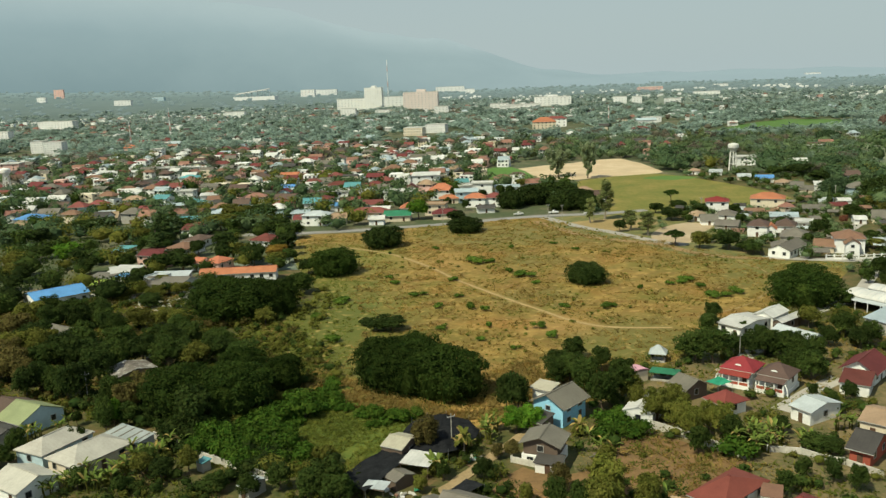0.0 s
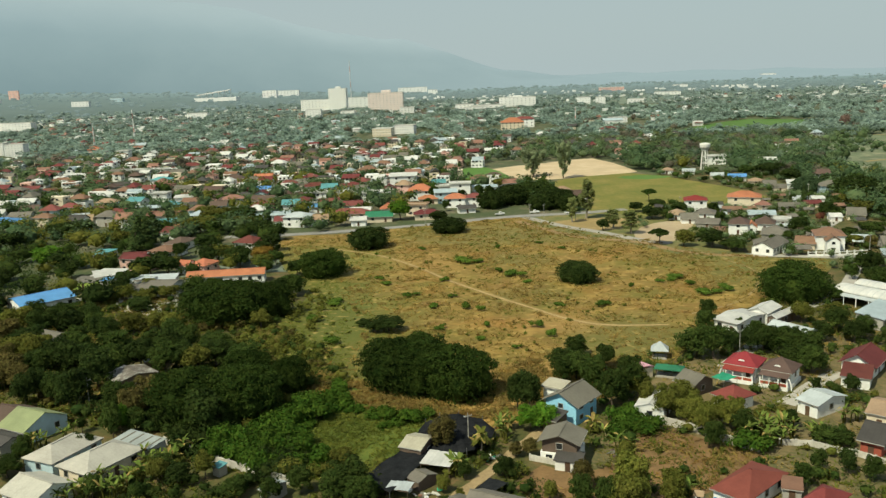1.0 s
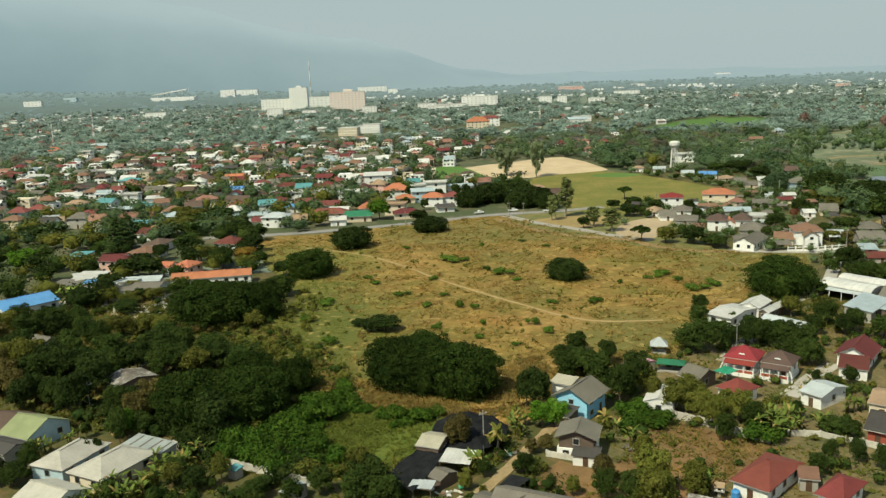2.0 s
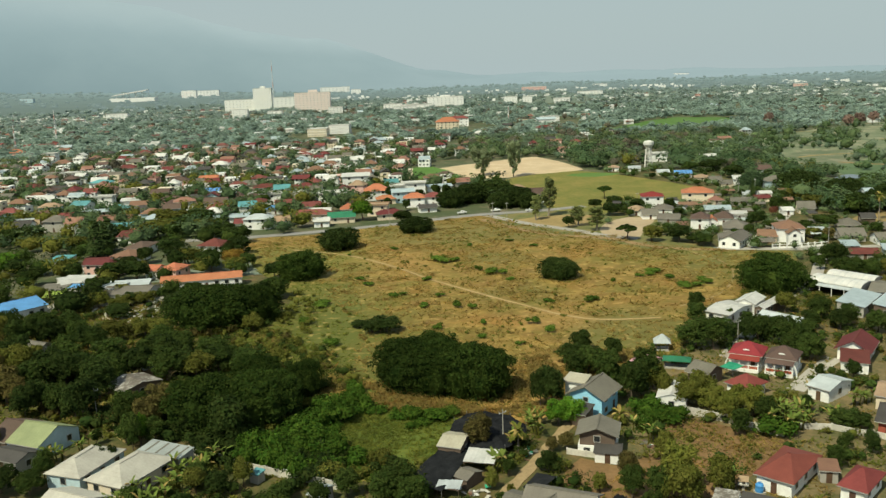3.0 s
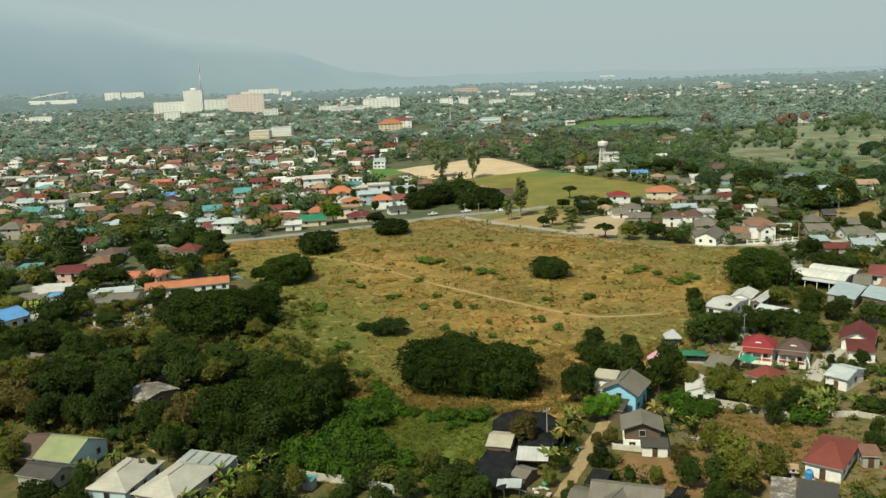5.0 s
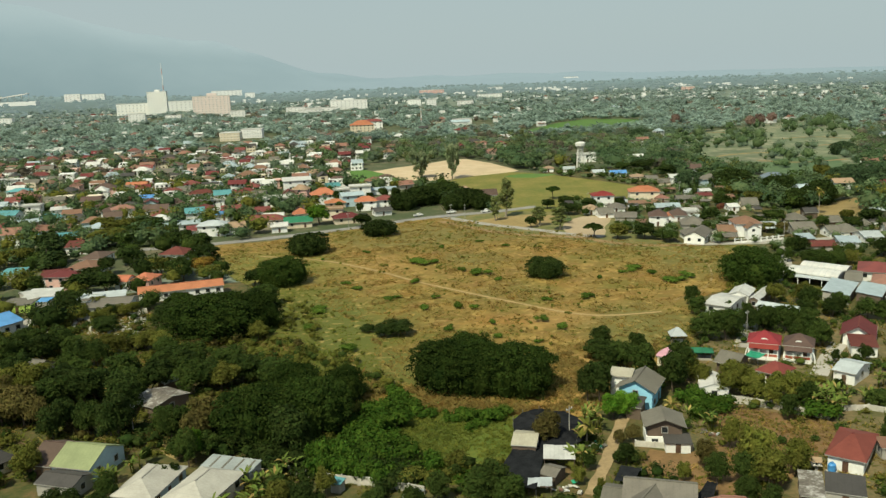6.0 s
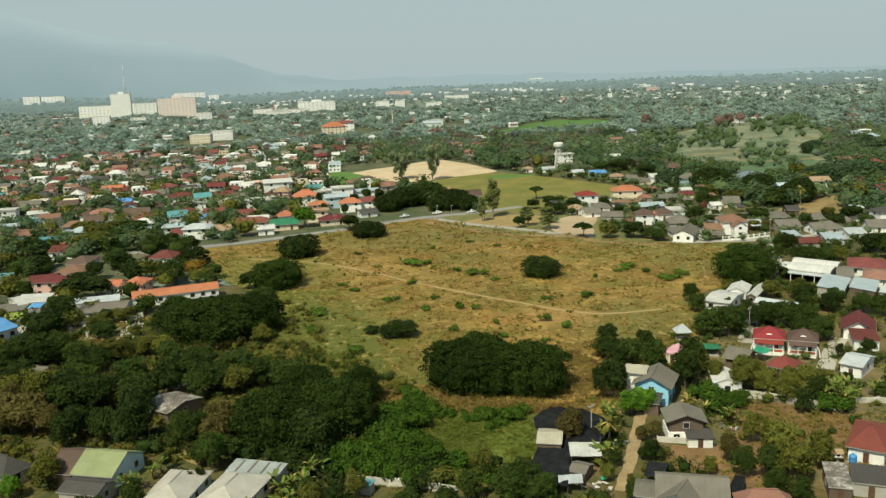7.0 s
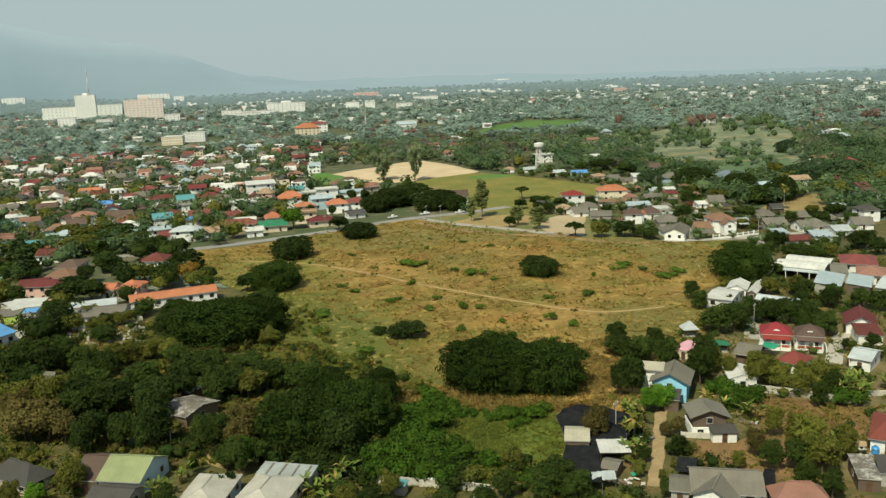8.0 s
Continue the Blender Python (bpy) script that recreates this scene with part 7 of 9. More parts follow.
tree(-132.0, 342.5, 4.1, 7.2, "small", "green")
tree(-118.8, 334.7, 4.1, 7.2, "small", "dark")
tree(-82.0, 294.4, 5.9, 7.4, "rain", "rain")
tree(-75.5, 283.0, 6.2, 8.0, "rain", "rain")
tree(-54.8, 289.6, 4.6, 7.2, "round", "green")

# ---- low growth in the field ----
tree(-1.5, 299.7, 1.6, 1.6, "shrub", "sprout", where="in the dry field")
tree(1.4, 261.2, 1.7, 2.1, "shrub", "sprout", where="in the dry field")
tree(6.3, 257.2, 1.3, 1.6, "shrub", "sprout", where="in the dry field")
tree(20.4, 236.6, 1.7, 1.9, "shrub", "sprout", where="in the dry field")
tree(22.2, 227.7, 1.6, 1.8, "shrub", "sprout", where="in the dry field")
tree(9.2, 329.5, 3.9, 1.9, "shrub", "sprout", where="in the dry field")
tree(14.5, 326.3, 2.1, 1.4, "shrub", "sprout", where="in the dry field")
tree(23.7, 302.0, 3.3, 1.9, "shrub", "sprout", where="in the dry field")
tree(20.3, 308.9, 1.7, 1.6, "shrub", "sprout", where="in the dry field")
tree(45.0, 255.3, 2.2, 1.4, "shrub", "sprout", where="in the dry field")
tree(77.6, 283.1, 2.8, 1.6, "shrub", "sprout", where="in the dry field")
tree(59.2, 276.2, 1.2, 1.2, "shrub", "sprout", where="in the dry field")
tree(24.9, 353.8, 1.5, 1.3, "shrub", "sprout", where="in the dry field")
tree(80.1, 262.5, 3.5, 1.6, "shrub", "sprout", where="in the dry field")
tree(79.5, 274.2, 2.4, 1.4, "shrub", "sprout", where="in the dry field")
tree(87.4, 264.8, 2.6, 1.6, "shrub", "sprout", where="in the dry field")
tree(5.6, 240.8, 1.3, 1.2, "shrub", "sprout", where="in the dry field")
tree(-8.0, 240.2, 1.6, 1.2, "shrub", "sprout", where="in the dry field")
tree(11.0, 219.1, 1.0, 1.0, "shrub", "sprout", where="in the dry field")
tree(-22.4, 298.7, 2.6, 1.1, "shrub", "sprout", where="in the dry field")
tree(-24.6, 307.9, 1.7, 1.1, "shrub", "sprout", where="in the dry field")
tree(-15.3, 281.2, 2.1, 1.1, "shrub", "sprout", where="in the dry field")
tree(-7.2, 265.2, 2.0, 1.1, "shrub", "sprout", where="in the dry field")
tree(-1.2, 276.3, 1.5, 1.1, "shrub", "sprout", where="in the dry field")
tree(-40.7, 277.4, 3.6, 1.6, "shrub", "sprout", where="in the dry field")
tree(-38.4, 233.2, 3.1, 1.8, "shrub", "sprout", where="in the dry field")
tree(-46.0, 257.9, 2.8, 1.6, "shrub", "sprout", where="in the dry field")
tree(31.5, 258.6, 1.7, 1.0, "shrub", "sprout", where="in the dry field")
tree(2.6, 227.6, 1.5, 1.2, "shrub", "sprout", where="in the dry field")
tree(71.0, 280.5, 1.5, 1.1, "shrub", "sprout", where="in the dry field")
tree(-25.9, 351.8, 1.1, 1.0, "shrub", "sprout", where="in the dry field")
tree(27.0, 289.4, 1.9, 1.0, "shrub", "sprout", where="in the dry field")
tree(51.0, 343.8, 1.7, 1.0, "shrub", "sprout", where="in the dry field")
tree(-6.8, 357.0, 1.7, 1.0, "shrub", "sprout", where="in the dry field")
tree(43.9, 357.6, 1.7, 1.0, "shrub", "sprout", where="in the dry field")
tree(-15.5, 176.0, 2.0, 2.0, "shrub", "sprout", where="in the dry field")
tree(-24.0, 177.0, 2.1, 2.1, "shrub", "sprout", where="in the dry field")
tree(-40.9, 184.8, 3.3, 4.0, "shrub", "thicket", where="in lush undergrowth")
tree(-39.9, 178.2, 3.7, 4.0, "shrub", "thicket", where="in lush undergrowth")
tree(-45.6, 176.8, 3.7, 4.0, "shrub", "thicket", where="in lush undergrowth")
tree(-23.2, 177.0, 2.5, 3.0, "shrub", "thicket", where="in lush undergrowth")
tree(-18.6, 174.6, 2.7, 3.0, "shrub", "thicket", where="in lush undergrowth")
tree(-50.0, 172.1, 3.6, 4.0, "shrub", "thicket", where="in lush undergrowth")
tree(-45.5, 168.5, 3.5, 4.0, "shrub", "thicket", where="in lush undergrowth")
tree(-41.7, 163.3, 3.0, 3.5, "shrub", "thicket", where="in lush undergrowth")
tree(-54.9, 167.0, 3.4, 5.0, "shrub", "thicket", where="in lush undergrowth")
tree(-58.2, 166.2, 2.4, 5.0, "shrub", "thicket", where="in lush undergrowth")
tree(-36.7, 157.7, 2.9, 3.0, "shrub", "thicket", where="in lush undergrowth")
tree(-33.7, 156.1, 2.4, 3.0, "shrub", "olive", where="in lush undergrowth")
tree(-47.3, 154.9, 2.8, 4.0, "shrub", "thicket", where="in lush undergrowth")
tree(-50.7, 158.9, 2.8, 4.0, "shrub", "thicket", where="in lush undergrowth")
tree(-42.7, 153.7, 2.8, 3.0, "shrub", "olive", where="in lush undergrowth")
tree(-35.5, 195.9, 2.4, 2.5, "shrub", "thicket", where="in lush undergrowth")
tree(-33.9, 185.8, 2.3, 3.0, "shrub", "thicket", where="in lush undergrowth")
tree(-36.3, 190.4, 2.3, 3.0, "shrub", "thicket", where="in lush undergrowth")
tree(-57.9, 163.1, 3.0, 4.0, "shrub", "thicket", where="in lush undergrowth")
tree(-53.2, 160.2, 3.0, 4.0, "shrub", "thicket", where="in lush undergrowth")
tree(-50.4, 163.4, 3.1, 4.0, "shrub", "thicket", where="in lush undergrowth")
tree(-47.0, 173.3, 3.8, 4.0, "shrub", "thicket", where="in lush undergrowth")
tree(-47.0, 164.3, 3.1, 4.0, "shrub", "thicket", where="in lush undergrowth")
tree(-43.8, 177.1, 3.3, 4.0, "shrub", "thicket", where="in lush undergrowth")
tree(44.8, 151.0, 3.3, 3.0, "shrub", "thicket", where="in lush undergrowth")
tree(27.9, 163.4, 3.4, 3.0, "shrub", "thicket", where="in lush undergrowth")
tree(25.0, 166.7, 3.4, 3.0, "shrub", "thicket", where="in lush undergrowth")
tree(22.2, 159.4, 3.0, 3.0, "shrub", "thicket", where="in lush undergrowth")
tree(27.4, 161.8, 3.1, 2.5, "shrub", "thicket", where="in lush undergrowth")
tree(26.2, 167.9, 2.6, 3.0, "shrub", "thicket", where="in lush undergrowth")
banana(50.7, 157.1, 1.06, 0)
banana(46.2, 152.9, 1.14, 1)
banana(50.8, 151.2, 1.02, 2)
banana(54.6, 156.6, 1.15, 0)
banana(48.1, 149.3, 1.16, 1)
banana(63.7, 165.8, 0.91, 2)
banana(19.8, 158.5, 0.92, 0)
banana(20.5, 152.6, 1.14, 1)
banana(51.4, 154.4, 1.24, 2)
banana(55.1, 154.2, 0.99, 0)
banana(48.9, 154.8, 1.06, 1)
banana(-5.3, 157.3, 1.11, 2)
banana(0.5, 166.2, 1.01, 0)
banana(-77.7, 154.1, 1.03, 1)
banana(-72.9, 151.5, 1.01, 2)
banana(-66.0, 161.7, 1.03, 0)
banana(-70.6, 154.4, 1.11, 1)
banana(-81.6, 147.5, 1.01, 2)
banana(-84.4, 147.8, 1.03, 0)
banana(-64.3, 164.5, 1.17, 1)
banana(-69.1, 162.5, 0.91, 2)
banana(-71.3, 161.5, 1.10, 0)
banana(-11.4, 147.6, 1.16, 1)
banana(-6.3, 156.9, 1.01, 2)
banana(-0.4, 167.3, 0.98, 0)
banana(-0.7, 162.2, 1.18, 1)
banana(-95.4, 174.5, 0.98, 2)
banana(-91.8, 178.4, 0.97, 0)
banana(-97.2, 173.3, 1.05, 1)
banana(58.7, 151.4, 1.14, 2)
banana(72.1, 159.4, 0.94, 0)
banana(68.6, 158.6, 1.01, 1)
banana(96.9, 215.0, 1.02, 2)
banana(25.5, 132.6, 1.19, 0)
banana(-79.5, 149.2, 1.05, 1)
banana(-73.8, 148.6, 1.20, 2)
banana(101.7, 215.1, 0.96, 0)
palm(211.3, 343.8, 11.5, 3.0)
palm(17.8, 163.4, 2.2, 2.4, "young_palm")
palm(-6.0, 155.8, 4.5, 2.2)

# ---- garden walls ----


def garden_wall(pts, h, label, material="wall_white", t=0.22, step=3.2):
    """A masonry wall along a line: panels between slightly higher posts."""
    ob = empty("garden_wall", *pts[0])
    tagged(ob, label, "wall")
    o0 = Vector((*pts[0], 0))
    for a, b in zip(pts, pts[1:]):
        a, b = Vector((*a, 0)) - o0, Vector((*b, 0)) - o0
        n = max(1, round((b - a).length / step))
        v = (b - a) / n
        ang = math.degrees(math.atan2(v.y, v.x))
        pan = Shape().box(0.14, v.length - 0.14, -t / 2, t / 2, -0.2, h).mesh("panel", material)
        pst = Shape().box(-0.15, 0.15, -0.17, 0.17, -0.2, h + 0.15).mesh("post", "wall_white" if material == "wall_brick" else material)
        for i in range(n):
            p = a + v * i
            part("panel", pan, None, ob, at=pose(p.x, p.y, 0, 0, 0, ang))
            part("post", pst, None, ob, at=pose(p.x, p.y, 0, 0, 0, ang))
    return ob


garden_wall([(32.7, 164.3), (38.9, 157.7), (42.2, 152.7), (46.2, 148.3)], 1.7, "long stained white masonry wall along a dry lot", "stone_pale")
garden_wall([(51.3, 151.0), (56.9, 149.3), (60.0, 145.7), (62.6, 144.3), (66.9, 138.3)], 1.2, "pale stained masonry wall behind banana plants", "stone_pale")
garden_wall([(-70.1, 171.6), (-64.0, 166.5), (-57.4, 160.4), (-52.1, 156.4), (-46.5, 152.6), (-41.5, 148.5)], 1.5, "pale masonry wall along the wood's edge", "stone_pale")
garden_wall([(2.8, 152.2), (12.1, 146.1)], 1.1, "low concrete wall before the wooden house", "stone_pale")
garden_wall([(-51.7, 156.5), (-47.8, 153.8)], 1.6, "white garden wall piece", "wall_white")


def balustrade(pts, label, step=2.6):
    """A garden fence: low base wall, square posts, dark grille panels and a coping."""
    ob = empty("balustrade", *pts[0])
    tagged(ob, label, "fence")
    o0 = Vector((*pts[0], 0))
    for a, b in zip(pts, pts[1:]):
        a, b = Vector((*a, 0)) - o0, Vector((*b, 0)) - o0
        n = max(1, round((b - a).length / step))
        v = (b - a) / n
        ang = math.degrees(math.atan2(v.y, v.x))
        ln = v.length
        pst = Shape().box(-0.22, 0.22, -0.22, 0.22, -0.2, 2.0).mesh("post", "paint_white")
        low = Shape().box(0.22, ln - 0.22, -0.12, 0.12, -0.2, 0.75).mesh("base_wall", "paint_white")
        top = Shape().box(0.22, ln - 0.22, -0.14, 0.14, 1.5, 1.68).mesh("coping", "paint_white")
        bar = Shape().tube((0, 0, 0.75), (0, 0, 1.5), 0.035, 0.035, 5).mesh("bar", "metal_grey")
        for i in range(n):
            p = a + v * i
            m = pose(p.x, p.y, 0, 0, 0, ang)
            part("post", pst, None, ob, at=m)
            part("base_wall", low, None, ob, at=m)
            part("coping", top, None, ob, at=m)
            for k in range(4):
                part("bar", bar, None, ob, at=m @ pose(0.22 + (ln - 0.44) * (k + 0.5) / 4, 0, 0))
    return ob


def gazebo(x, y, rot, w, d, h, rise, roof, label):
    """An open shelter: four posts under a hipped roof."""
    ob = empty("gazebo", x, y, rot)
    tagged(ob, label, "gazebo")
    pst = Shape().box(-0.09, 0.09, -0.09, 0.09, -0.2, h).mesh("post", "wall_wood")
    for sx in (-1, 1):
        for sy in (-1, 1):
            part("post", pst, None, ob, at=pose(sx * (w / 2 - 0.2), sy * (d / 2 - 0.2), 0))
    part("roof", roof_shape("hip", w, d, h, rise, 0.4), "roof_" + roof, ob)
    part("floor", Shape().box(-w / 2, w / 2, -d / 2, d / 2, -0.2, 0.3), "wall_concrete", ob)


def pickup(x, y, rot, paint, label):
    """A parked pickup truck: body with bed, cabin, windows, lamps and wheels."""
    ob = empty("pickup_truck", x, y, rot)
    tagged(ob, label, "pickup truck", "parked vehicles")
    part("body", prism([(-0.85, 0.45), (0.85, 0.45), (0.88, 0.75), (0.85, 1.05), (-0.85, 1.05), (-0.88, 0.75)], -2.5, 2.5), paint, ob)
    cab = Shape()
    cab.v = [(-0.5, -0.8, 1.05), (1.5, -0.8, 1.05), (1.5, 0.8, 1.05), (-0.5, 0.8, 1.05), (-0.35, -0.66, 1.75), (0.85, -0.66, 1.75), (0.85, 0.66, 1.75), (-0.35, 0.66, 1.75)]
    cab.f = [(4, 5, 6, 7), (0, 1, 5, 4), (1, 2, 6, 5), (2, 3, 7, 6), (3, 0, 4, 7), (3, 2, 1, 0)]
    c = part("cabin", cab, paint, ob)
    for sy in (-1, 1):
        win = Shape()
        win.face((-0.3, sy * 0.77, 1.15), (1.2, sy * 0.77, 1.15), (0.78, sy * 0.69, 1.66), (-0.26, sy * 0.69, 1.66))
        part("side_window", win, "dark_glass", c)
    ws = Shape()
    ws.face((1.45, -0.68, 1.12), (1.45, 0.68, 1.12), (0.93, 0.58, 1.7), (0.93, -0.58, 1.7))
    part("windscreen", ws, "dark_glass", c)
    part("bed_floor", Shape().box(-2.4, -0.6, -0.72, 0.72, 1.05, 1.08), "metal_grey", ob)
    tyre = Shape().tube((0, -0.11, 0), (0, 0.11, 0), 0.36, 0.36, 14).mesh("wheel", "shade_net")
    for sx in (-1.55, 1.6):
        for sy in (-0.8, 0.8):
            part("wheel", tyre, None, ob, at=pose(sx, sy, 0.38))
    for sy in (-0.6, 0.6):
        part("headlight", Shape().box(2.48, 2.53, sy - 0.16, sy + 0.16, 0.72, 0.9), "window_frame", ob)


def stone(x, y, w, d, h, rot, label):
    ob = empty("stone_block", x, y, rot)
    tagged(ob, label, "stone", "stones in the yard")
    s = Shape()
    q = 0.82
    s.v = [(-w, -d, -0.1), (w, -d, -0.1), (w, d, -0.1), (-w, d, -0.1), (-w * q, -d * q, h), (w * q, -d * q, h * 0.9), (w * q, d * q, h), (-w * q, d * q, h * 0.95)]
    s.f = [(4, 5, 6, 7), (0, 1, 5, 4), (1, 2, 6, 5), (2, 3, 7, 6), (3, 0, 4, 7)]
    part("block", s, "stone_pale", ob)



balustrade([(136.8, 305.7), (147.8, 303.4), (159.3, 303.5)], "white balustrade with square posts before the tiled house")
balustrade([(130.7, 313.0), (132.0, 308.9)], "short white balustrade beside the gate")
gazebo(45.6, 204.7, -20, 3.6, 3.4, 2.6, 1.6, "silver", "open gazebo with a pale thatch-like hipped roof")
gazebo(43.4, 191.2, -28, 6.0, 3.2, 2.3, 0.6, "green", "low green canopy on wooden posts")


def water_tank(x, y):
    ob = empty("water_tank", x, y)
    tagged(ob, "blue plastic water tank beside the red-roofed house", "water tank")
    s = Shape()
    for (r0, z0), (r1, z1) in zip(TANK, TANK[1:]):
        s.tube((0, 0, z0), (0, 0, z1), r0, r1, 14)
    part("body", s, "tank_blue", ob)
    part("lid", Shape().tube((0, 0, 1.78), (0, 0, 1.9), 0.3, 0.28, 12), "tank_blue", ob)
    part("base", Shape().box(-0.8, 0.8, -0.8, 0.8, -0.2, 0.2), "wall_concrete", ob)


TANK = [(0.7, 0.2), (0.74, 0.6), (0.7, 1.0), (0.74, 1.4), (0.55, 1.65), (0.3, 1.78)]

water_tank(29.8, 129.4)
shrine = empty("spirit_house", 27.6, 130.8, -30)
tagged(shrine, "small weathered spirit house on a concrete pillar", "shrine")
part("pillar", Shape().box(-0.25, 0.25, -0.25, 0.25, -0.2, 1.2), "wall_concrete", shrine)
part("platform", Shape().box(-0.9, 0.9, -0.8, 0.8, 1.2, 1.32), "wall_concrete", shrine)
part("cell", Shape().box(-0.55, 0.55, -0.45, 0.45, 1.32, 2.1), "wall_weathered", shrine)
part("doorway", Shape().box(-0.25, 0.25, -0.47, -0.44, 1.34, 1.9), "dark_glass", shrine)
part("roof", roof_shape("gable", 1.3, 1.1, 2.12, 0.6, 0.2, 0.06), "roof_tan", shrine)
pickup(56.7, 437.1, 10, "paint_white", "white pickup truck parked beside the road")
pickup(38.4, 436.6, 14, "paint_white", "white pickup truck parked beside the road")
pickup(73.7, 430.5, 5, "paint_white", "white pickup truck parked beside the road")
pickup(-128.2, 312.5, 40, "metal_grey", "grey pickup truck parked beside the sheds")
patch("stone_yard", [(-130.2, 295.5), (-123.8, 323.2), (-116.7, 314.7), (-95.4, 305.4), (-93.4, 278.7), (-102.1, 276.3), (-114.4, 286.7)], "stone_pale", -0.02, "pale gravel of a stone yard", "ground", 2)
stone(-114.0, 295.3, 0.83, 0.38, 0.69, 11, "upright pale stone slab in the yard")
stone(-94.8, 293.3, 0.79, 0.43, 1.52, 31, "upright pale stone slab in the yard")
stone(-121.7, 300.4, 0.63, 0.37, 1.07, 76, "weathered grey-white stone post in the yard")
stone(-113.8, 301.3, 0.52, 0.36, 1.60, 14, "pale carved stone block in the yard")
stone(-109.7, 288.2, 0.65, 0.40, 1.13, 89, "upright pale stone slab in the yard")
stone(-117.4, 294.7, 0.79, 0.47, 1.07, 26, "weathered grey-white stone post in the yard")
stone(-97.4, 280.7, 0.81, 0.59, 0.56, 22, "pale carved stone block in the yard")
stone(-96.9, 284.6, 0.85, 0.56, 1.57, 52, "pale carved stone block in the yard")
stone(-109.6, 307.2, 0.58, 0.30, 0.43, 48, "pale carved stone block in the yard")
stone(-95.7, 286.0, 0.47, 0.30, 1.52, 43, "pale carved stone block in the yard")
stone(-113.7, 307.3, 0.60, 0.53, 0.62, 71, "pale carved stone block in the yard")
stone(-98.7, 304.2, 0.66, 0.55, 0.46, 24, "weathered grey-white stone post in the yard")
stone(-105.4, 293.8, 0.28, 0.33, 1.47, 77, "pale carved stone block in the yard")
stone(-123.8, 317.2, 0.56, 0.21, 1.33, 46, "weathered grey-white stone post in the yard")
stone(-114.8, 304.7, 0.48, 0.46, 1.16, 32, "pale carved stone block in the yard")
stone(-94.0, 289.8, 0.33, 0.20, 1.34, 72, "upright pale stone slab in the yard")
stone(-119.1, 305.5, 0.64, 0.51, 0.89, 72, "upright pale stone slab in the yard")
stone(-96.7, 301.7, 0.66, 0.50, 0.81, 86, "weathered grey-white stone post in the yard")
stone(-110.3, 304.0, 0.60, 0.48, 0.49, 38, "weathered grey-white stone post in the yard")
stone(-121.0, 316.3, 0.46, 0.59, 1.13, 78, "pale carved stone block in the yard")
stone(-110.2, 307.4, 0.78, 0.46, 1.55, 71, "upright pale stone slab in the yard")
stone(-121.4, 308.3, 0.60, 0.52, 1.33, 43, "pale carved stone block in the yard")
stone(-100.3, 304.0, 0.31, 0.24, 1.54, 16, "pale carved stone block in the yard")
stone(-113.7, 290.0, 0.27, 0.25, 1.03, 63, "weathered grey-white stone post in the yard")
stone(-106.6, 287.4, 0.27, 0.51, 1.06, 64, "pale carved stone block in the yard")
stone(-107.3, 306.4, 0.61, 0.42, 1.53, 16, "pale carved stone block in the yard")
stone(-117.3, 309.8, 0.41, 0.45, 1.38, 35, "weathered grey-white stone post in the yard")
stone(-106.0, 283.6, 0.61, 0.59, 0.89, 21, "weathered grey-white stone post in the yard")
stone(-98.9, 278.9, 0.52, 0.43, 1.15, 83, "upright pale stone slab in the yard")
stone(-109.5, 292.9, 0.83, 0.26, 0.52, 67, "upright pale stone slab in the yard")
stone(-108.5, 297.6, 0.72, 0.27, 0.75, 18, "upright pale stone slab in the yard")
stone(-108.5, 285.1, 0.80, 0.42, 1.41, 60, "weathered grey-white stone post in the yard")
stone(-106.1, 292.5, 0.89, 0.56, 0.80, 24, "weathered grey-white stone post in the yard")
stone(-118.2, 299.7, 0.41, 0.39, 1.52, 38, "upright pale stone slab in the yard")
stone(-109.6, 294.1, 0.55, 0.53, 1.47, 50, "weathered grey-white stone post in the yard")
stone(-93.4, 299.3, 0.87, 0.51, 1.55, 4, "pale carved stone block in the yard")
stone(-97.2, 285.9, 0.76, 0.23, 0.68, 23, "pale carved stone block in the yard")
stone(-100.3, 301.4, 0.65, 0.47, 0.45, 84, "pale carved stone block in the yard")
stone(-97.7, 295.0, 0.53, 0.49, 0.51, 8, "weathered grey-white stone post in the yard")
stone(-123.5, 305.8, 0.73, 0.33, 0.44, 30, "weathered grey-white stone post in the yard")
stone(-109.5, 304.5, 0.63, 0.58, 0.91, 49, "pale carved stone block in the yard")
stone(-96.8, 301.1, 0.53, 0.38, 1.09, 23, "upright pale stone slab in the yard")
stone(-95.4, 292.1, 0.75, 0.50, 0.78, 61, "upright pale stone slab in the yard")
stone(-95.8, 280.9, 0.32, 0.58, 0.84, 51, "upright pale stone slab in the yard")
stone(-121.0, 303.3, 0.48, 0.49, 1.28, 51, "pale carved stone block in the yard")
stone(-104.6, 288.0, 0.35, 0.35, 1.60, 41, "pale carved stone block in the yard")

# ---- masts, water towers, poles ----


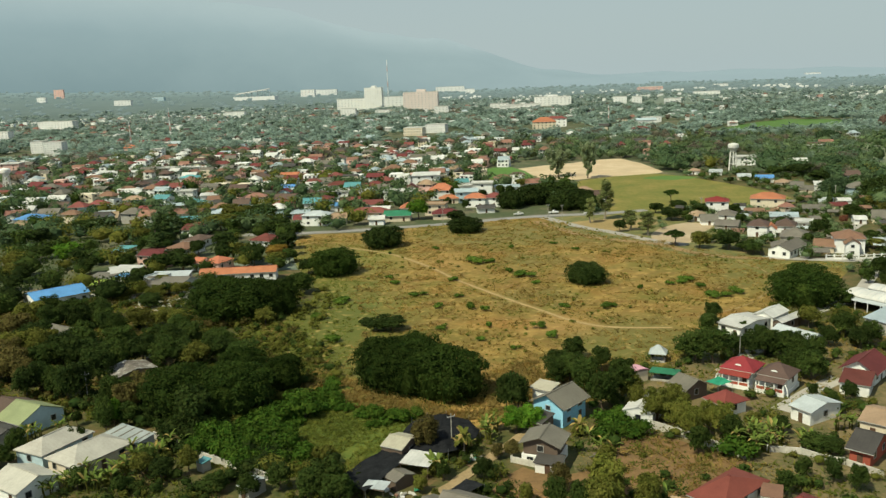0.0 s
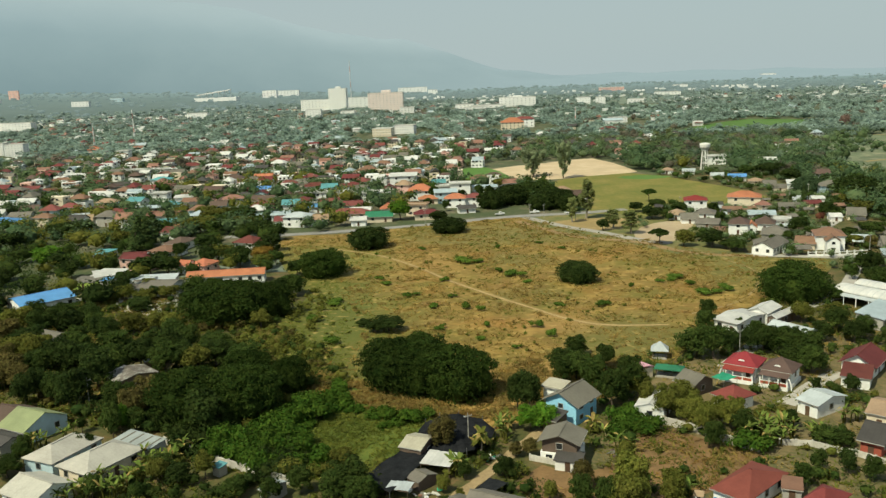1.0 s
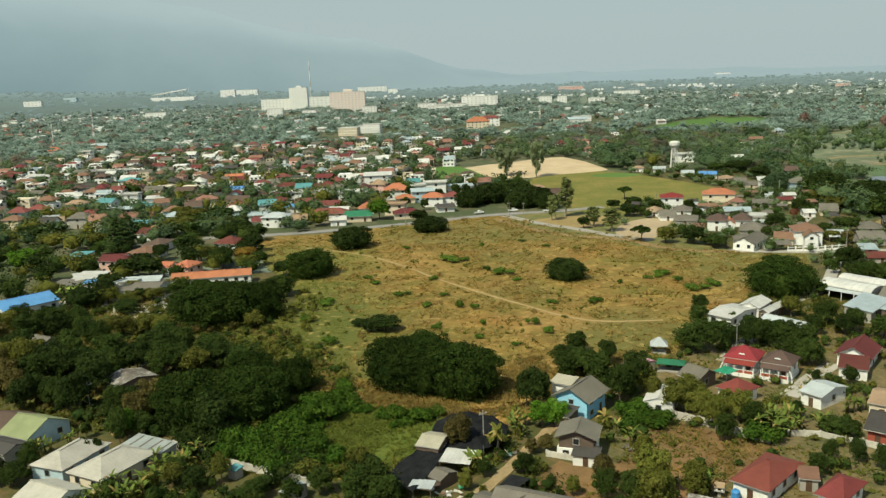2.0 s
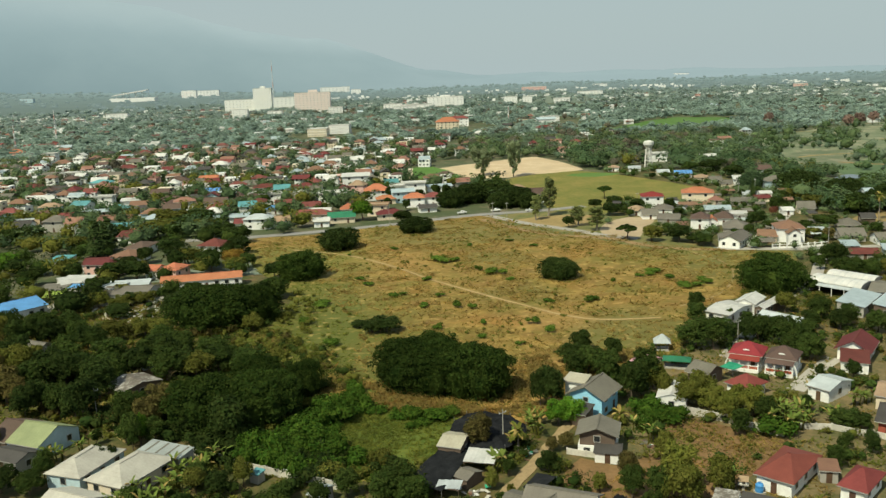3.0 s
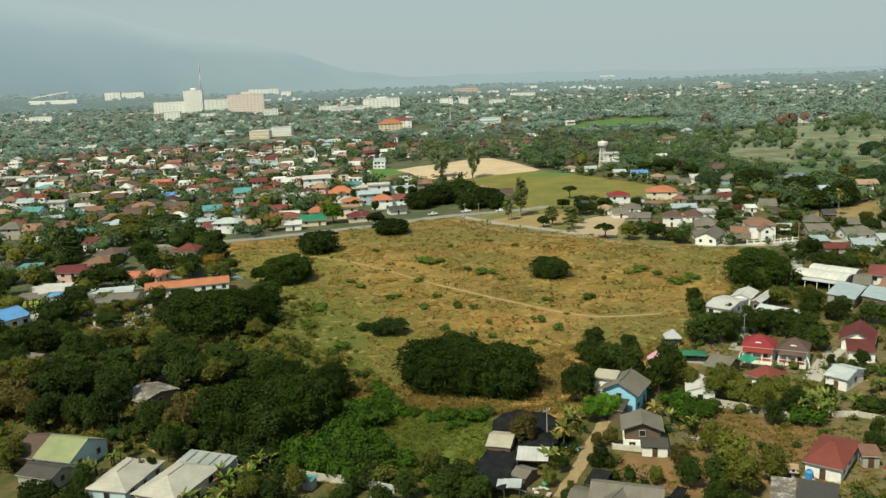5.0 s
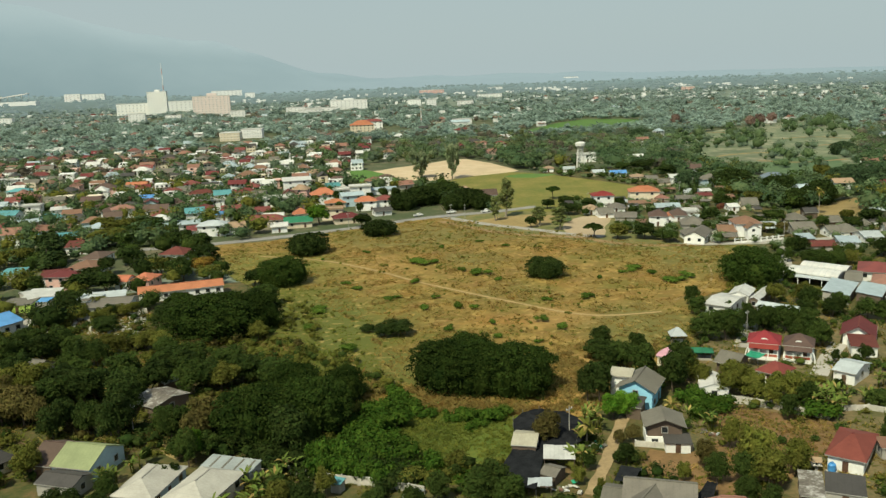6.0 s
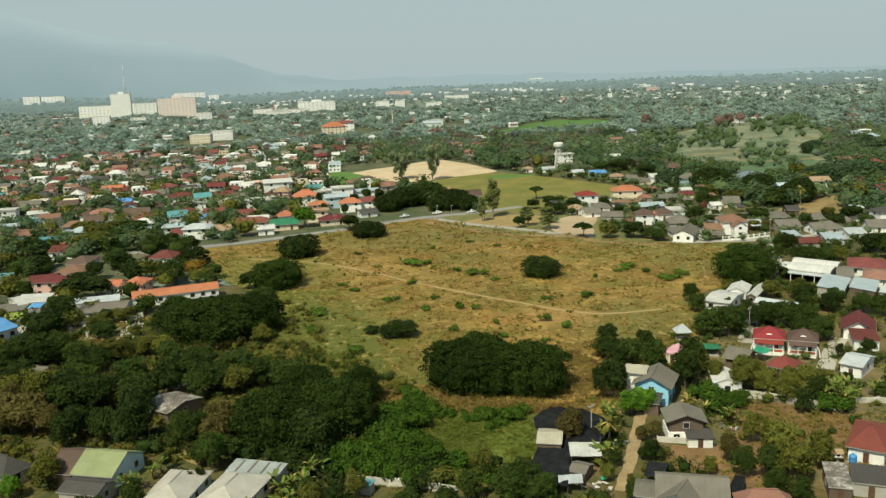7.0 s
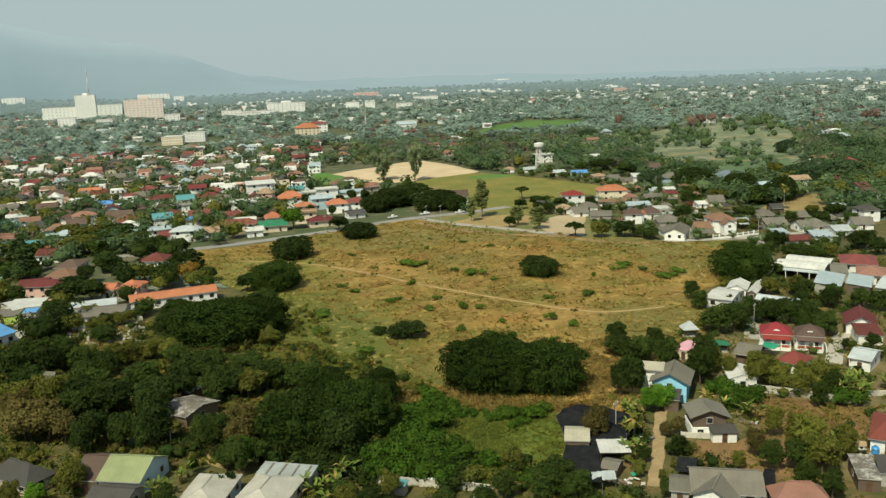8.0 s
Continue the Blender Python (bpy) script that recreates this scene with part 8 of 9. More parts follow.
def mast(x, y, h):
    """A lattice mast in red and white sections."""
    ob = empty("telecom_mast", x, y)
    tagged(ob, "tall lattice telecom mast in red and white sections", "mast", "telecom masts")
    n = 7
    for i in range(n):
        s = Shape()
        z0, z1 = h * i / n, h * (i + 1) / n
        r0, r1 = (0.8 + h / 110) * (1 - 0.8 * i / n), (0.8 + h / 110) * (1 - 0.8 * (i + 1) / n)
        for k in range(4):
            a0, a1 = TAU * k / 4, TAU * (k + 1) / 4
            p0, p1 = (r0 * math.cos(a0), r0 * math.sin(a0), z0), (r1 * math.cos(a0), r1 * math.sin(a0), z1)
            q0, q1 = (r0 * math.cos(a1), r0 * math.sin(a1), z0), (r1 * math.cos(a1), r1 * math.sin(a1), z1)
            s.tube(p0, p1, 0.12 + h / 480, 0.10 + h / 480, 4).tube(p0, q1, 0.12, 0.12, 4).tube(q0, p1, 0.12, 0.12, 4)
        part("section", s, "wall_pink" if i % 3 == 2 else "paint_white", ob)


def water_tower(x, y, h):
    """A concrete water tower: splayed legs with ring beams, a conical bowl and a flat lid."""
    ob = empty("water_tower", x, y, 20)
    tagged(ob, "white concrete water tower on splayed legs", "water tower", "water towers")
    for k in range(6):
        a = TAU * k / 6
        part("leg", Shape().tube((3.0 * math.cos(a), 3.0 * math.sin(a), -0.3), (1.9 * math.cos(a), 1.9 * math.sin(a), h * 0.72), 0.32, 0.28, 6), "tower_concrete", ob)
    for z, r in ((h * 0.25, 2.65), (h * 0.5, 2.27)):
        s = Shape()
        for k in range(6):
            a, b = TAU * k / 6, TAU * (k + 1) / 6
            s.tube((r * math.cos(a), r * math.sin(a), z), (r * math.cos(b), r * math.sin(b), z), 0.2, 0.2, 5)
        part("ring_beam", s, "tower_concrete", ob)
    s = Shape()
    prof = [(1.9, 0.70), (2.2, 0.74), (3.6, 0.84), (3.7, 0.93), (3.3, 0.97), (0.9, 1.0)]
    for (r0, z0), (r1, z1) in zip(prof, prof[1:]):
        s.tube((0, 0, h * z0), (0, 0, h * z1), r0, r1, 16)
    part("tank", s, "tower_concrete", ob)


for m in MASTS:
    mast(*m)
for m in WATER_TOWERS:
    water_tower(*m)


def pole(x, y, h=7.5):
    ob = empty("utility_pole", x, y, 25)
    tagged(ob, "concrete utility pole with a crossarm", "pole", "utility poles")
    part("post", Shape().tube((0, 0, -0.3), (0, 0, h), 0.14, 0.09, 6), "pole_concrete", ob)
    part("crossarm", Shape().box(-0.9, 0.9, -0.08, 0.08, h - 0.8, h - 0.62), "pole_concrete", ob)
    for k in (-0.8, 0, 0.8):
        part("insulator", Shape().tube((k, 0, h - 0.62), (k, 0, h - 0.35), 0.07, 0.05, 6), "paint_white", ob)


for p in POLES:
    pole(*p)

# grandstand with a raking white roof
gs = empty("grandstand", *STAND_AT, -10)
gs.matrix_basis = gs.matrix_basis @ Matrix.Diagonal((1.7, 1.7, 1.3, 1))
tagged(gs, "white stadium grandstand with a raking roof", "grandstand")
part("roof", Shape().slab([(-45, -14, 20), (40, -14, 34), (40, 14, 38), (-45, 14, 24)], 1.2), "roof_white", gs)
part("terrace", Shape().box(-50, 60, -14, 16, -0.3, 12), "wall_white", gs)
for k in range(6):
    part("column", Shape().box(-42 + k * 16, -41 + k * 16, 10, 11, 11.9, 23 + k * 2.6), "wall_white", gs)

# ---- the town that goes on between the landmarks ----
TAKEN = [(o.matrix_basis.translation.x, o.matrix_basis.translation.y) for o in scene.objects if o.parent is None and o.name.split(".")[0] in ("house", "apartment_building", "hotel_tower", "hotel_block", "hotel_wing", "civic_hall", "shack")]
OPEN_LAND = [[(v.co.x, v.co.y) for v in o.data.vertices] for o in scene.objects if o.name in ("field", "meadow", "sand_lot", "sand_lot_2", "paddy", "paddy_2", "stubble_field", "pond", "scrub_field", "green_plot", "east_fields", "east_green")]
GRID = {}
for q in TAKEN:
    GRID.setdefault((int(q[0] // 20), int(q[1] // 20)), []).append(q)


def in_sight_gap(x, y):
    """Strips from the water tower and the white villa towards the camera, kept free so that both show."""
    for cx, cy in SIGHT_GAPS:
        d = Vector((-40 - cx, -cy)).normalized()
        along, off = (x - cx) * d.x + (y - cy) * d.y, abs((x - cx) * d.y - (y - cy) * d.x)
        if 0 < along < 75 and off < 11:
            return True
    return False


def free(x, y, gap):
    if in_sight_gap(x, y):
        return False
    if any(inside((x, y), poly) for poly in OPEN_LAND):
        return False
    i, j = int(x // 20), int(y // 20)
    for a in (i - 1, i, i + 1):
        for b in (j - 1, j, j + 1):
            for q in GRID.get((a, b), ()):
                if (q[0] - x) ** 2 + (q[1] - y) ** 2 < gap * gap:
                    return False
    return True


def take(x, y):
    GRID.setdefault((int(x // 20), int(y // 20)), []).append((x, y))


def town_share(x, y):
    """How built-up the land is: dense left of the line towards the hotels, sparse to the east."""
    az = math.degrees(math.atan2(x + 55, y - 10))
    return 1.0 if az < 4 else 0.75 if az < 9 else 0.3 if az < 13 else 0.1 if az < 20 else 0.05


def settled(x, y):
    """Land by the road junction and the sandy lot, where every house is set singly."""
    return (-12 < x < 62 and y < 540) or (60 < x < 165 and 555 < y < 705)


tw = random.Random(5)
ROOF_PICK = ["red", "maroon", "brown", "brown", "grey", "white", "white", "orange", "salmon", "rust", "silver", "dark", "tan", "teal", "sky", "grey", "brown", "rust", "dark", "maroon"]
ROOF_WORD = dict(red="red", maroon="dark red", brown="brown", grey="grey", white="white", salmon="salmon", orange="orange", rust="rust-brown", silver="pale metal", dark="dark grey", tan="tan", sky="pale blue", teal="teal", blue="blue")
made = things = 0
MID_SPOTS, TOWN_TREES = [], []
for _ in range(9000):
    if made >= 440:
        break
    dist = 430 + 520 * tw.random() ** 0.9
    az = radians(tw.uniform(-27, 44))
    x, y = -50 + dist * math.sin(az), 10 + dist * math.cos(az)
    if y < 455 and x < 70 or settled(x, y) or inside((x, y), EAST_VILLAGE) or tw.random() > town_share(x, y) * (1 if dist < 640 else 0.5) or not free(x, y, 14.5):
        continue
    take(x, y)
    made += 1
    if dist > 560 or things > 95:
        MID_SPOTS.append((x, y, dist))
        continue
    things += 1
    rf = tw.choice(ROOF_PICK)
    wl_ = tw.choice(["white", "white", "white", "cream", "pink", "pale", "concrete"])
    fl = 2 if tw.random() < 0.5 else 1
    kd = "flat" if rf == "white" and tw.random() < 0.4 else tw.choice(["hip", "hip", "gable"])
    house(f"{ROOF_WORD[rf]}-roofed {'two-storey ' if fl == 2 else ''}town house with {wl_} walls", x, y, tw.choice((-8, -8, 82, -20, 5)) + tw.uniform(-5, 5), tw.uniform(7.5, 11.5), tw.uniform(6.5, 9), 3.3 * fl if fl == 1 else 5.8, tw.uniform(1.6, 2.6), kd, rf, wl_, floors=fl, wins=0.3, group="town houses")

# lean-tos and carports that crowd the eastern village
crowd = 0
for _ in range(900):
    x, y = tw.uniform(105, 235), tw.uniform(290, 440)
    if crowd >= 26 or not inside((x, y), EAST_VILLAGE) or not free(x, y, 8.5) or y < 306 + abs(x - 150) * 0.1 or x < 116:
        continue
    take(x, y)
    crowd += 1
    tint = tw.choice(("grey", "grey", "dark", "rust", "silver", "grey"))
    open_shed(f"low {ROOF_WORD[tint]} tin lean-to between village houses", x, y, -20 + tw.uniform(-9, 9), tw.uniform(4, 6.5), tw.uniform(4, 6), tw.uniform(2.2, 2.7), tw.uniform(0.4, 0.9), tint)

# trees in the town and its gardens
placed = 0
for _ in range(40000):
    if placed >= 1600:
        break
    dist = 400 + 560 * tw.random()
    az = radians(tw.uniform(-27, 46))
    x, y = -50 + dist * math.sin(az), 10 + dist * math.cos(az)
    if inside((x, y), EAST_VILLAGE) or settled(x, y) or (y < 455 and -40 < x < 75) or (x > 60 and y < 430 and x < 160) or not free(x, y, 5.0):
        continue
    take(x, y)
    placed += 1
    TOWN_TREES.append((x, y, dist))

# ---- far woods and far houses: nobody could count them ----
nr = np.random.default_rng(21)
LANDMARKS = [o.matrix_basis.translation.xy for o in scene.objects if o.parent is None and o.name.split(".")[0] in ("apartment_building", "hotel_tower", "hotel_block", "hotel_wing", "civic_hall", "grandstand")]


def far_spots(n, d0, d1, gap, power=1.0):
    got = []
    while len(got) < n:
        dist = d0 + (d1 - d0) * nr.random() ** power
        az = math.radians(nr.uniform(-30, 52))
        x, y = -50 + dist * math.sin(az), 10 + dist * math.cos(az)
        if any(inside((x, y), poly) for poly in OPEN_LAND) or any(abs(q[0] - x) < 40 and -110 < y - q[1] < 20 for q in LANDMARKS):
            n -= 0.1
            continue
        got.append((x, y, dist))
    return got


def far_rise(x, y):
    """Height of the foot of the mountain: the far plain climbs towards the west, shaped to fit the skyline in the
    camera's view.
    """
    az, d = math.degrees(math.atan2(x + 50, y - 10)), math.hypot(x + 50, y - 10)
    return max(0.0, min(1.4, (2 - az) / 25)) * 0.0165 * d * max(0.0, min(1.0, (d - 2300) / 900))


# landmarks beyond the plain are slid along the camera's sight line onto the rising ground and shrunk to keep their
# apparent size
for o in list(scene.objects):
    if o.parent is None and o.name.split(".")[0] in ("apartment_building", "hotel_tower", "hotel_block", "hotel_wing", "civic_hall", "grandstand", "telecom_mast"):
        eye, p = Vector((-30, 4, 72.8)), o.matrix_basis.translation.copy()
        k = 1.0
        while k > 0.25 and far_rise(*(eye + (p - eye) * k).xy) > 72.8 * (1 - k) + 0.5:
            k -= 0.004
        if k < 1:
            q = eye + (p - eye) * k
            o.matrix_basis = Matrix.Translation((q.x, q.y, far_rise(q.x, q.y) + 0.45)) @ o.matrix_basis.to_3x3().to_4x4() @ Matrix.Diagonal((k, k, k, 1))


def woods(name, spots, lo, hi, leaves, size, leaf, label, lobes=3, wide=(0.5, 0.85), heart=0.84, flat=0.35):
    vs, ts, base = [], [], 0
    for x, y, dist in spots:
        h = nr.uniform(lo, hi)
        r = h * nr.uniform(*wide)
        z = far_rise(x, y)
        lb = [(x, y, z + h * 0.46, r * 0.8, r * 0.8, h * 0.46)]
        lb += [(x + nr.normal() * r * 0.5, y + nr.normal() * r * 0.5, z + h * nr.uniform(0.4, 0.85), r * nr.uniform(0.3, 0.6), r * nr.uniform(0.3, 0.6), h * nr.uniform(0.12, 0.28)) for _ in range(lobes)]
        v, t = foliage(lb, leaves, size * h / 9, nr, heart, 1, flat)
        vs.append(v)
        ts.append(t + base)
        base += len(v)
    ob = new(name, tri_mesh(name, np.concatenate(vs), np.concatenate(ts), "leaf_" + leaf))
    return tagged(ob, label, "woods", kind="stuff")


# town and far woods carry painted haze: leaf tones pale with distance
near_town = [q for q in TOWN_TREES if q[2] < 640]
far_town = [q for q in TOWN_TREES if q[2] >= 640]
for i, key in enumerate(("rain_far", "green", "town_dark", "olive", "rain_far", "town_dark")):
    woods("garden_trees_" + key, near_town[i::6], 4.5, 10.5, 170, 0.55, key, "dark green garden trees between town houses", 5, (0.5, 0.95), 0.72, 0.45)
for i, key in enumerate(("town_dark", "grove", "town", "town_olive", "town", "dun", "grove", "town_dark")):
    woods("town_trees_" + key, far_town[i::8], 4.2, 10.5, 140, 0.62, key, f"{LEAF_WORDS.get(key, 'hazed green')} trees between uncounted town houses", 4, heart=0.72, flat=0.5)
woods("far_woods", far_spots(4200, 930, 1650, 0), 4, 9.5, 32, 1.7, "dusty", "hazed green woods between far houses", 4, (0.8, 1.35), 0.66, 0.65)
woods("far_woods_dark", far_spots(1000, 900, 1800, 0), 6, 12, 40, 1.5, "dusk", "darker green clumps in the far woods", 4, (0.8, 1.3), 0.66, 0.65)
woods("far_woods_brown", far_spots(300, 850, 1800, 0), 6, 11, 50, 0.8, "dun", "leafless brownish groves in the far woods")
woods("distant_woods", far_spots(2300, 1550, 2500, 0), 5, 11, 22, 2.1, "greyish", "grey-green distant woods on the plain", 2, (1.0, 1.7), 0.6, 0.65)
for key, n, lo, hi, d0, d1 in (("rain_far", 60, 8, 12, 400, 700), ("town_dark", 150, 6, 11, 430, 800), ("grove", 200, 5, 10, 640, 960), ("town", 150, 5, 9, 430, 900), ("dun", 50, 6, 10, 520, 900)):
    lot = []
    for _ in range(20000):
        dist, az = tw.uniform(d0, d1), radians(tw.uniform(12, 50))
        x, y = -50 + dist * math.sin(az), 10 + dist * math.cos(az)
        if len(lot) < n and (x > 165 or y > 700) and free(x, y, 8) and not inside((x, y), EAST_VILLAGE):
            take(x, y)
            lot.append((x, y, dist))
    woods("east_woods_" + key, lot, lo, hi, 420 if key == "rain_far" else 200, 0.56, key, "dark green woods and groves beyond the meadow", 7, (0.9, 1.4) if key == "rain_far" else (0.5, 0.9), 0.74, 0.55)
ef = [[(v.co.x, v.co.y) for v in o.data.vertices] for o in scene.objects if o.name == "east_fields"][0]
lot = []
for _ in range(6000):
    x, y = tw.uniform(100, 700), tw.uniform(350, 1000)
    if len(lot) < 190 and inside((x, y), ef) and noise.noise((x / 40, y / 40, 3.3)) > 0.1:
        lot.append((x, y, 0))
woods("field_trees", lot[::2], 2, 8, 130, 0.55, "grove", "scattered trees in the open eastern fields", 5)
woods("field_trees_dark", lot[1::2], 3, 12, 130, 0.55, "town_dark", "darker scattered trees in the open eastern fields", 5)
LEFT_ZONE = [(-290, 270), (-260, 440), (-70, 435), (-62, 330), (-100, 300), (-190, 260)]
RIGHT_ZONE = [(165, 330), (230, 300), (330, 330), (420, 430), (300, 470), (210, 440), (150, 372)]
left, right = [], []
for zone, lot, n in ((LEFT_ZONE, left, 250), (RIGHT_ZONE, right, 60)):
    for _ in range(6000):
        x, y = tw.uniform(-300, 430), tw.uniform(250, 480)
        if len(lot) < n and inside((x, y), zone) and free(x, y, 10 if zone is LEFT_ZONE else 7) and not inside((x, y), EAST_VILLAGE):
            take(x, y)
            lot.append((x, y, 0))
for i, key in enumerate(("dark", "green", "green", "olive")):
    woods("west_trees_" + key, left[i::4], 4.5, 9.5, 480, 0.38, key, "garden trees west of the field", 7, (0.6, 1.0))
if right:
    woods("east_trees", right, 4, 7.5, 560, 0.36, "green", "garden trees east of the field", 7, (0.6, 1.0))
# leaves emit a grey-green glow that paints haze over these woods
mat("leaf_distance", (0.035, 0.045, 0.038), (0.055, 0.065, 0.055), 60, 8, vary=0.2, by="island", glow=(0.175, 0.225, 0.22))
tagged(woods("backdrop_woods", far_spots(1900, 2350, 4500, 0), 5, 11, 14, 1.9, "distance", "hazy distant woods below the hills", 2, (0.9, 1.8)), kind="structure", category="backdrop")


def far_houses(name, spots, material, piece, label):
    """Walls, roofs or windows of many houses. The three calls for one lot draw the same sizes."""
    s = Shape()
    size = np.random.default_rng(len(spots))
    for x, y, dist in spots:
        w, d, h, rise = size.uniform(7, 12), size.uniform(6.5, 9), size.choice((3.6, 5.6, 5.8, 6.2)), size.uniform(1.5, 2.6)
        a = math.radians(size.choice((-8, -12, 80)) + size.uniform(-8, 8))
        c, k = math.cos(a), math.sin(a)
        at = lambda px, py, pz: (x + px * c - py * k, y + px * k + py * c, pz)
        q = roof_shape("hip" if size.random() < 0.55 else "gable", w, d, h, rise, 0.6, 0.25) if piece == "roof" else Shape().box(-w / 2, w / 2, -d / 2, d / 2, -0.2, h - 0.05)
        if piece == "window":
            q = Shape()
            for fl in range(2 if h > 5 else 1):
                z0 = 1.1 + 2.9 * fl
                for i in range(int(w / 3)):
                    q.box(-w / 2 + 1 + i * 3, -w / 2 + 2.4 + i * 3, -d / 2 - 0.05, -d / 2 + 0.05, z0, z0 + 1.2)
                q.box(-w / 2 - 0.05, -w / 2 + 0.05, -1.2, 1.2, z0, z0 + 1.2).box(w / 2 - 0.05, w / 2 + 0.05, -1.2, 1.2, z0, z0 + 1.2)
        n = len(s.v)
        s.v += [at(*p) for p in q.v]
        s.f += [tuple(n + i for i in face) for face in q.f]
    ob = new(name, s.mesh(name, material))
    return tagged(ob, label, "houses", kind="stuff")


fs = [p for p in far_spots(760, 940, 2200, 0) if nr.random() < 0.10 + 0.55 * town_share(p[0], p[1])]
for lot, (near, spots) in {"mid": (True, MID_SPOTS), "far": (False, fs)}.items():
    for i, key in enumerate(("maroon", "white", "salmon", "grey", "rust", "brown", "red", "dark", "sky")):
        share = spots[i::9]
        far_houses(f"{lot}_house_walls", share, "wall_cream" if i in (3, 7) else "wall_pink" if i == 2 else "wall_white", "wall", "painted walls of uncounted town houses")
        far_houses(f"{lot}_house_roofs", share, "roof_" + key, "roof", f"{ROOF_WORD[key]} roofs of uncounted town houses")
        if near:
            far_houses(f"{lot}_house_windows", share, "dark_glass", "window", "dark windows of uncounted town houses")
fs2 = [p for p in far_spots(1700, 1250, 3000, 0) if noise.noise((p[0] / 160, p[1] / 160, 4.4)) > -0.02]
far_houses("distant_house_walls", fs2, "wall_white", "wall", "pale specks of houses on the far plain")

# ---- the distance: plain fading into painted haze, far beyond the town ----
rv, rf = [], []
RINGS = (2320, 2480, 2640, 2800, 2960, 3120, 3200, 3600, 4800)
for i in range(97):
    a = radians(-75 + 150 * i / 96)
    for d in RINGS:
        x, y = -50 + d * math.sin(a), 10 + d * math.cos(a)
        rv.append((x, y, 0.4 + far_rise(x, y)))
for i in range(96):
    for j in range(len(RINGS) - 1):
        k, n = i * len(RINGS) + j, len(RINGS)
        rf.append((k, k + n, k + n + 1, k + 1)[::-1])
me = bpy.data.meshes.new("distance")
me.from_pydata(rv, [], rf)
me.update()
# haze put in as emission colour, lighter with distance from the camera area
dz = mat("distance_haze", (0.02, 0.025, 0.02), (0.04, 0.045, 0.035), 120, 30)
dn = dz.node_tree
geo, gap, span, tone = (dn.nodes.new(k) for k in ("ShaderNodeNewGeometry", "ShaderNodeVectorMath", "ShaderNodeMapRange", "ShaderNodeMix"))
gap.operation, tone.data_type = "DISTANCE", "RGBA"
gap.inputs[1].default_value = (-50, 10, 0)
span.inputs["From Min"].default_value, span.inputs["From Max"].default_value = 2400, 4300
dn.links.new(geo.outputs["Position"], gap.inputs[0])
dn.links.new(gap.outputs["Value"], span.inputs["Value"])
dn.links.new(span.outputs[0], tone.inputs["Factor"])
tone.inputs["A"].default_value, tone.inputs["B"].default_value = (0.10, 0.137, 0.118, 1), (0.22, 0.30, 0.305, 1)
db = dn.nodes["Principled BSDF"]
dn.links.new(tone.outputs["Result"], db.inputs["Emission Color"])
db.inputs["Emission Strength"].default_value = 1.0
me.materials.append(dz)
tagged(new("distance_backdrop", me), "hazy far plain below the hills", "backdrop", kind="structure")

# ---- hills behind the plain ----


def hill_height(az):
    """The skyline in metres by compass angle: a long mountain falling eastwards, then low hills."""
    knots = ((-80, 800), (-40, 680), (-24, 580), (-16, 545), (-7, 440), (-2.8, 335), (0, 300), (2, 278), (4.2, 240), (5.2, 196), (6.7, 145), (8.7, 98), (10.4, 68), (14, 50), (19, 44), (25, 46), (28, 36), (33, 24), (45, 16), (80, 14))
    for (a, h0), (b, h1) in zip(knots, knots[1:]):
        if a <= az <= b:
            return h0 + (h1 - h0) * (az - a) / (b - a)
    return 14


hv, hf = [], []
NA, NR = 220, 16
for i in range(NA + 1):
    az = -70 + 140 * i / NA
    top = sum(hill_height(az + k * 0.8) for k in (-2, -1, 0, 1, 2)) / 5
    for j in range(NR + 1):
        t = j / NR
        dist = 4150 + 600 * t
        zz = top * t ** 0.8 + (noise.noise((az * 0.35, t * 3, 1.7)) * 22 + noise.noise((az * 1.3, t * 7, 5.1)) * 7) * t * min(1, top / 80)
        hv.append((-50 + dist * math.sin(radians(az)), 10 + dist * math.cos(radians(az)), zz - 2))
for i in range(NA):
    for j in range(NR):
        k = i * (NR + 1) + j
        hf.append((k, k + NR + 1, k + NR + 2, k + 1))
me = bpy.data.meshes.new("hills")
me.from_pydata(hv, [], hf)
me.update()
crest = me.attributes.new("crest", "FLOAT", "POINT")
crest.data.foreach_set("value", [(k % (NR + 1)) / NR * max(0.0, min(1.0, hv[k - k % (NR + 1) + NR][2] / 160 - 0.5)) for k in range(len(hv))])
for p in me.polygons:
    p.use_smooth = True
# nearly black hills whose emission paints the haze, lighter with height
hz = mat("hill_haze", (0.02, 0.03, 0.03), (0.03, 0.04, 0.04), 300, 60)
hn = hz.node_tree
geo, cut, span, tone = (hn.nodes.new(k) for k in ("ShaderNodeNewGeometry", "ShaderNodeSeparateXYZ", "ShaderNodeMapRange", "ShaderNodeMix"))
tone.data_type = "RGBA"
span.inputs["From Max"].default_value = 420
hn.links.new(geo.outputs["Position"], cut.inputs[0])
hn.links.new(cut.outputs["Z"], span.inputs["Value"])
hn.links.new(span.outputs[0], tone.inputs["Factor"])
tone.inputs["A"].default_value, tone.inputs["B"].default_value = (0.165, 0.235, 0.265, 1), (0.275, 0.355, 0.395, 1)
# painted haze: the emission is mixed paler towards the east, unevenly
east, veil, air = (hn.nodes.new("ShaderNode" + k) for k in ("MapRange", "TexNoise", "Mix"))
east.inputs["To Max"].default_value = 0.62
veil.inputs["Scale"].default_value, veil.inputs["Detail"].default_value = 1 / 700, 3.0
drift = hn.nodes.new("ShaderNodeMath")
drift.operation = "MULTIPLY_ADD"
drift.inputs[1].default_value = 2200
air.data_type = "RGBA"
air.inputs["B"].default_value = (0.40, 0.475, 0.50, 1)
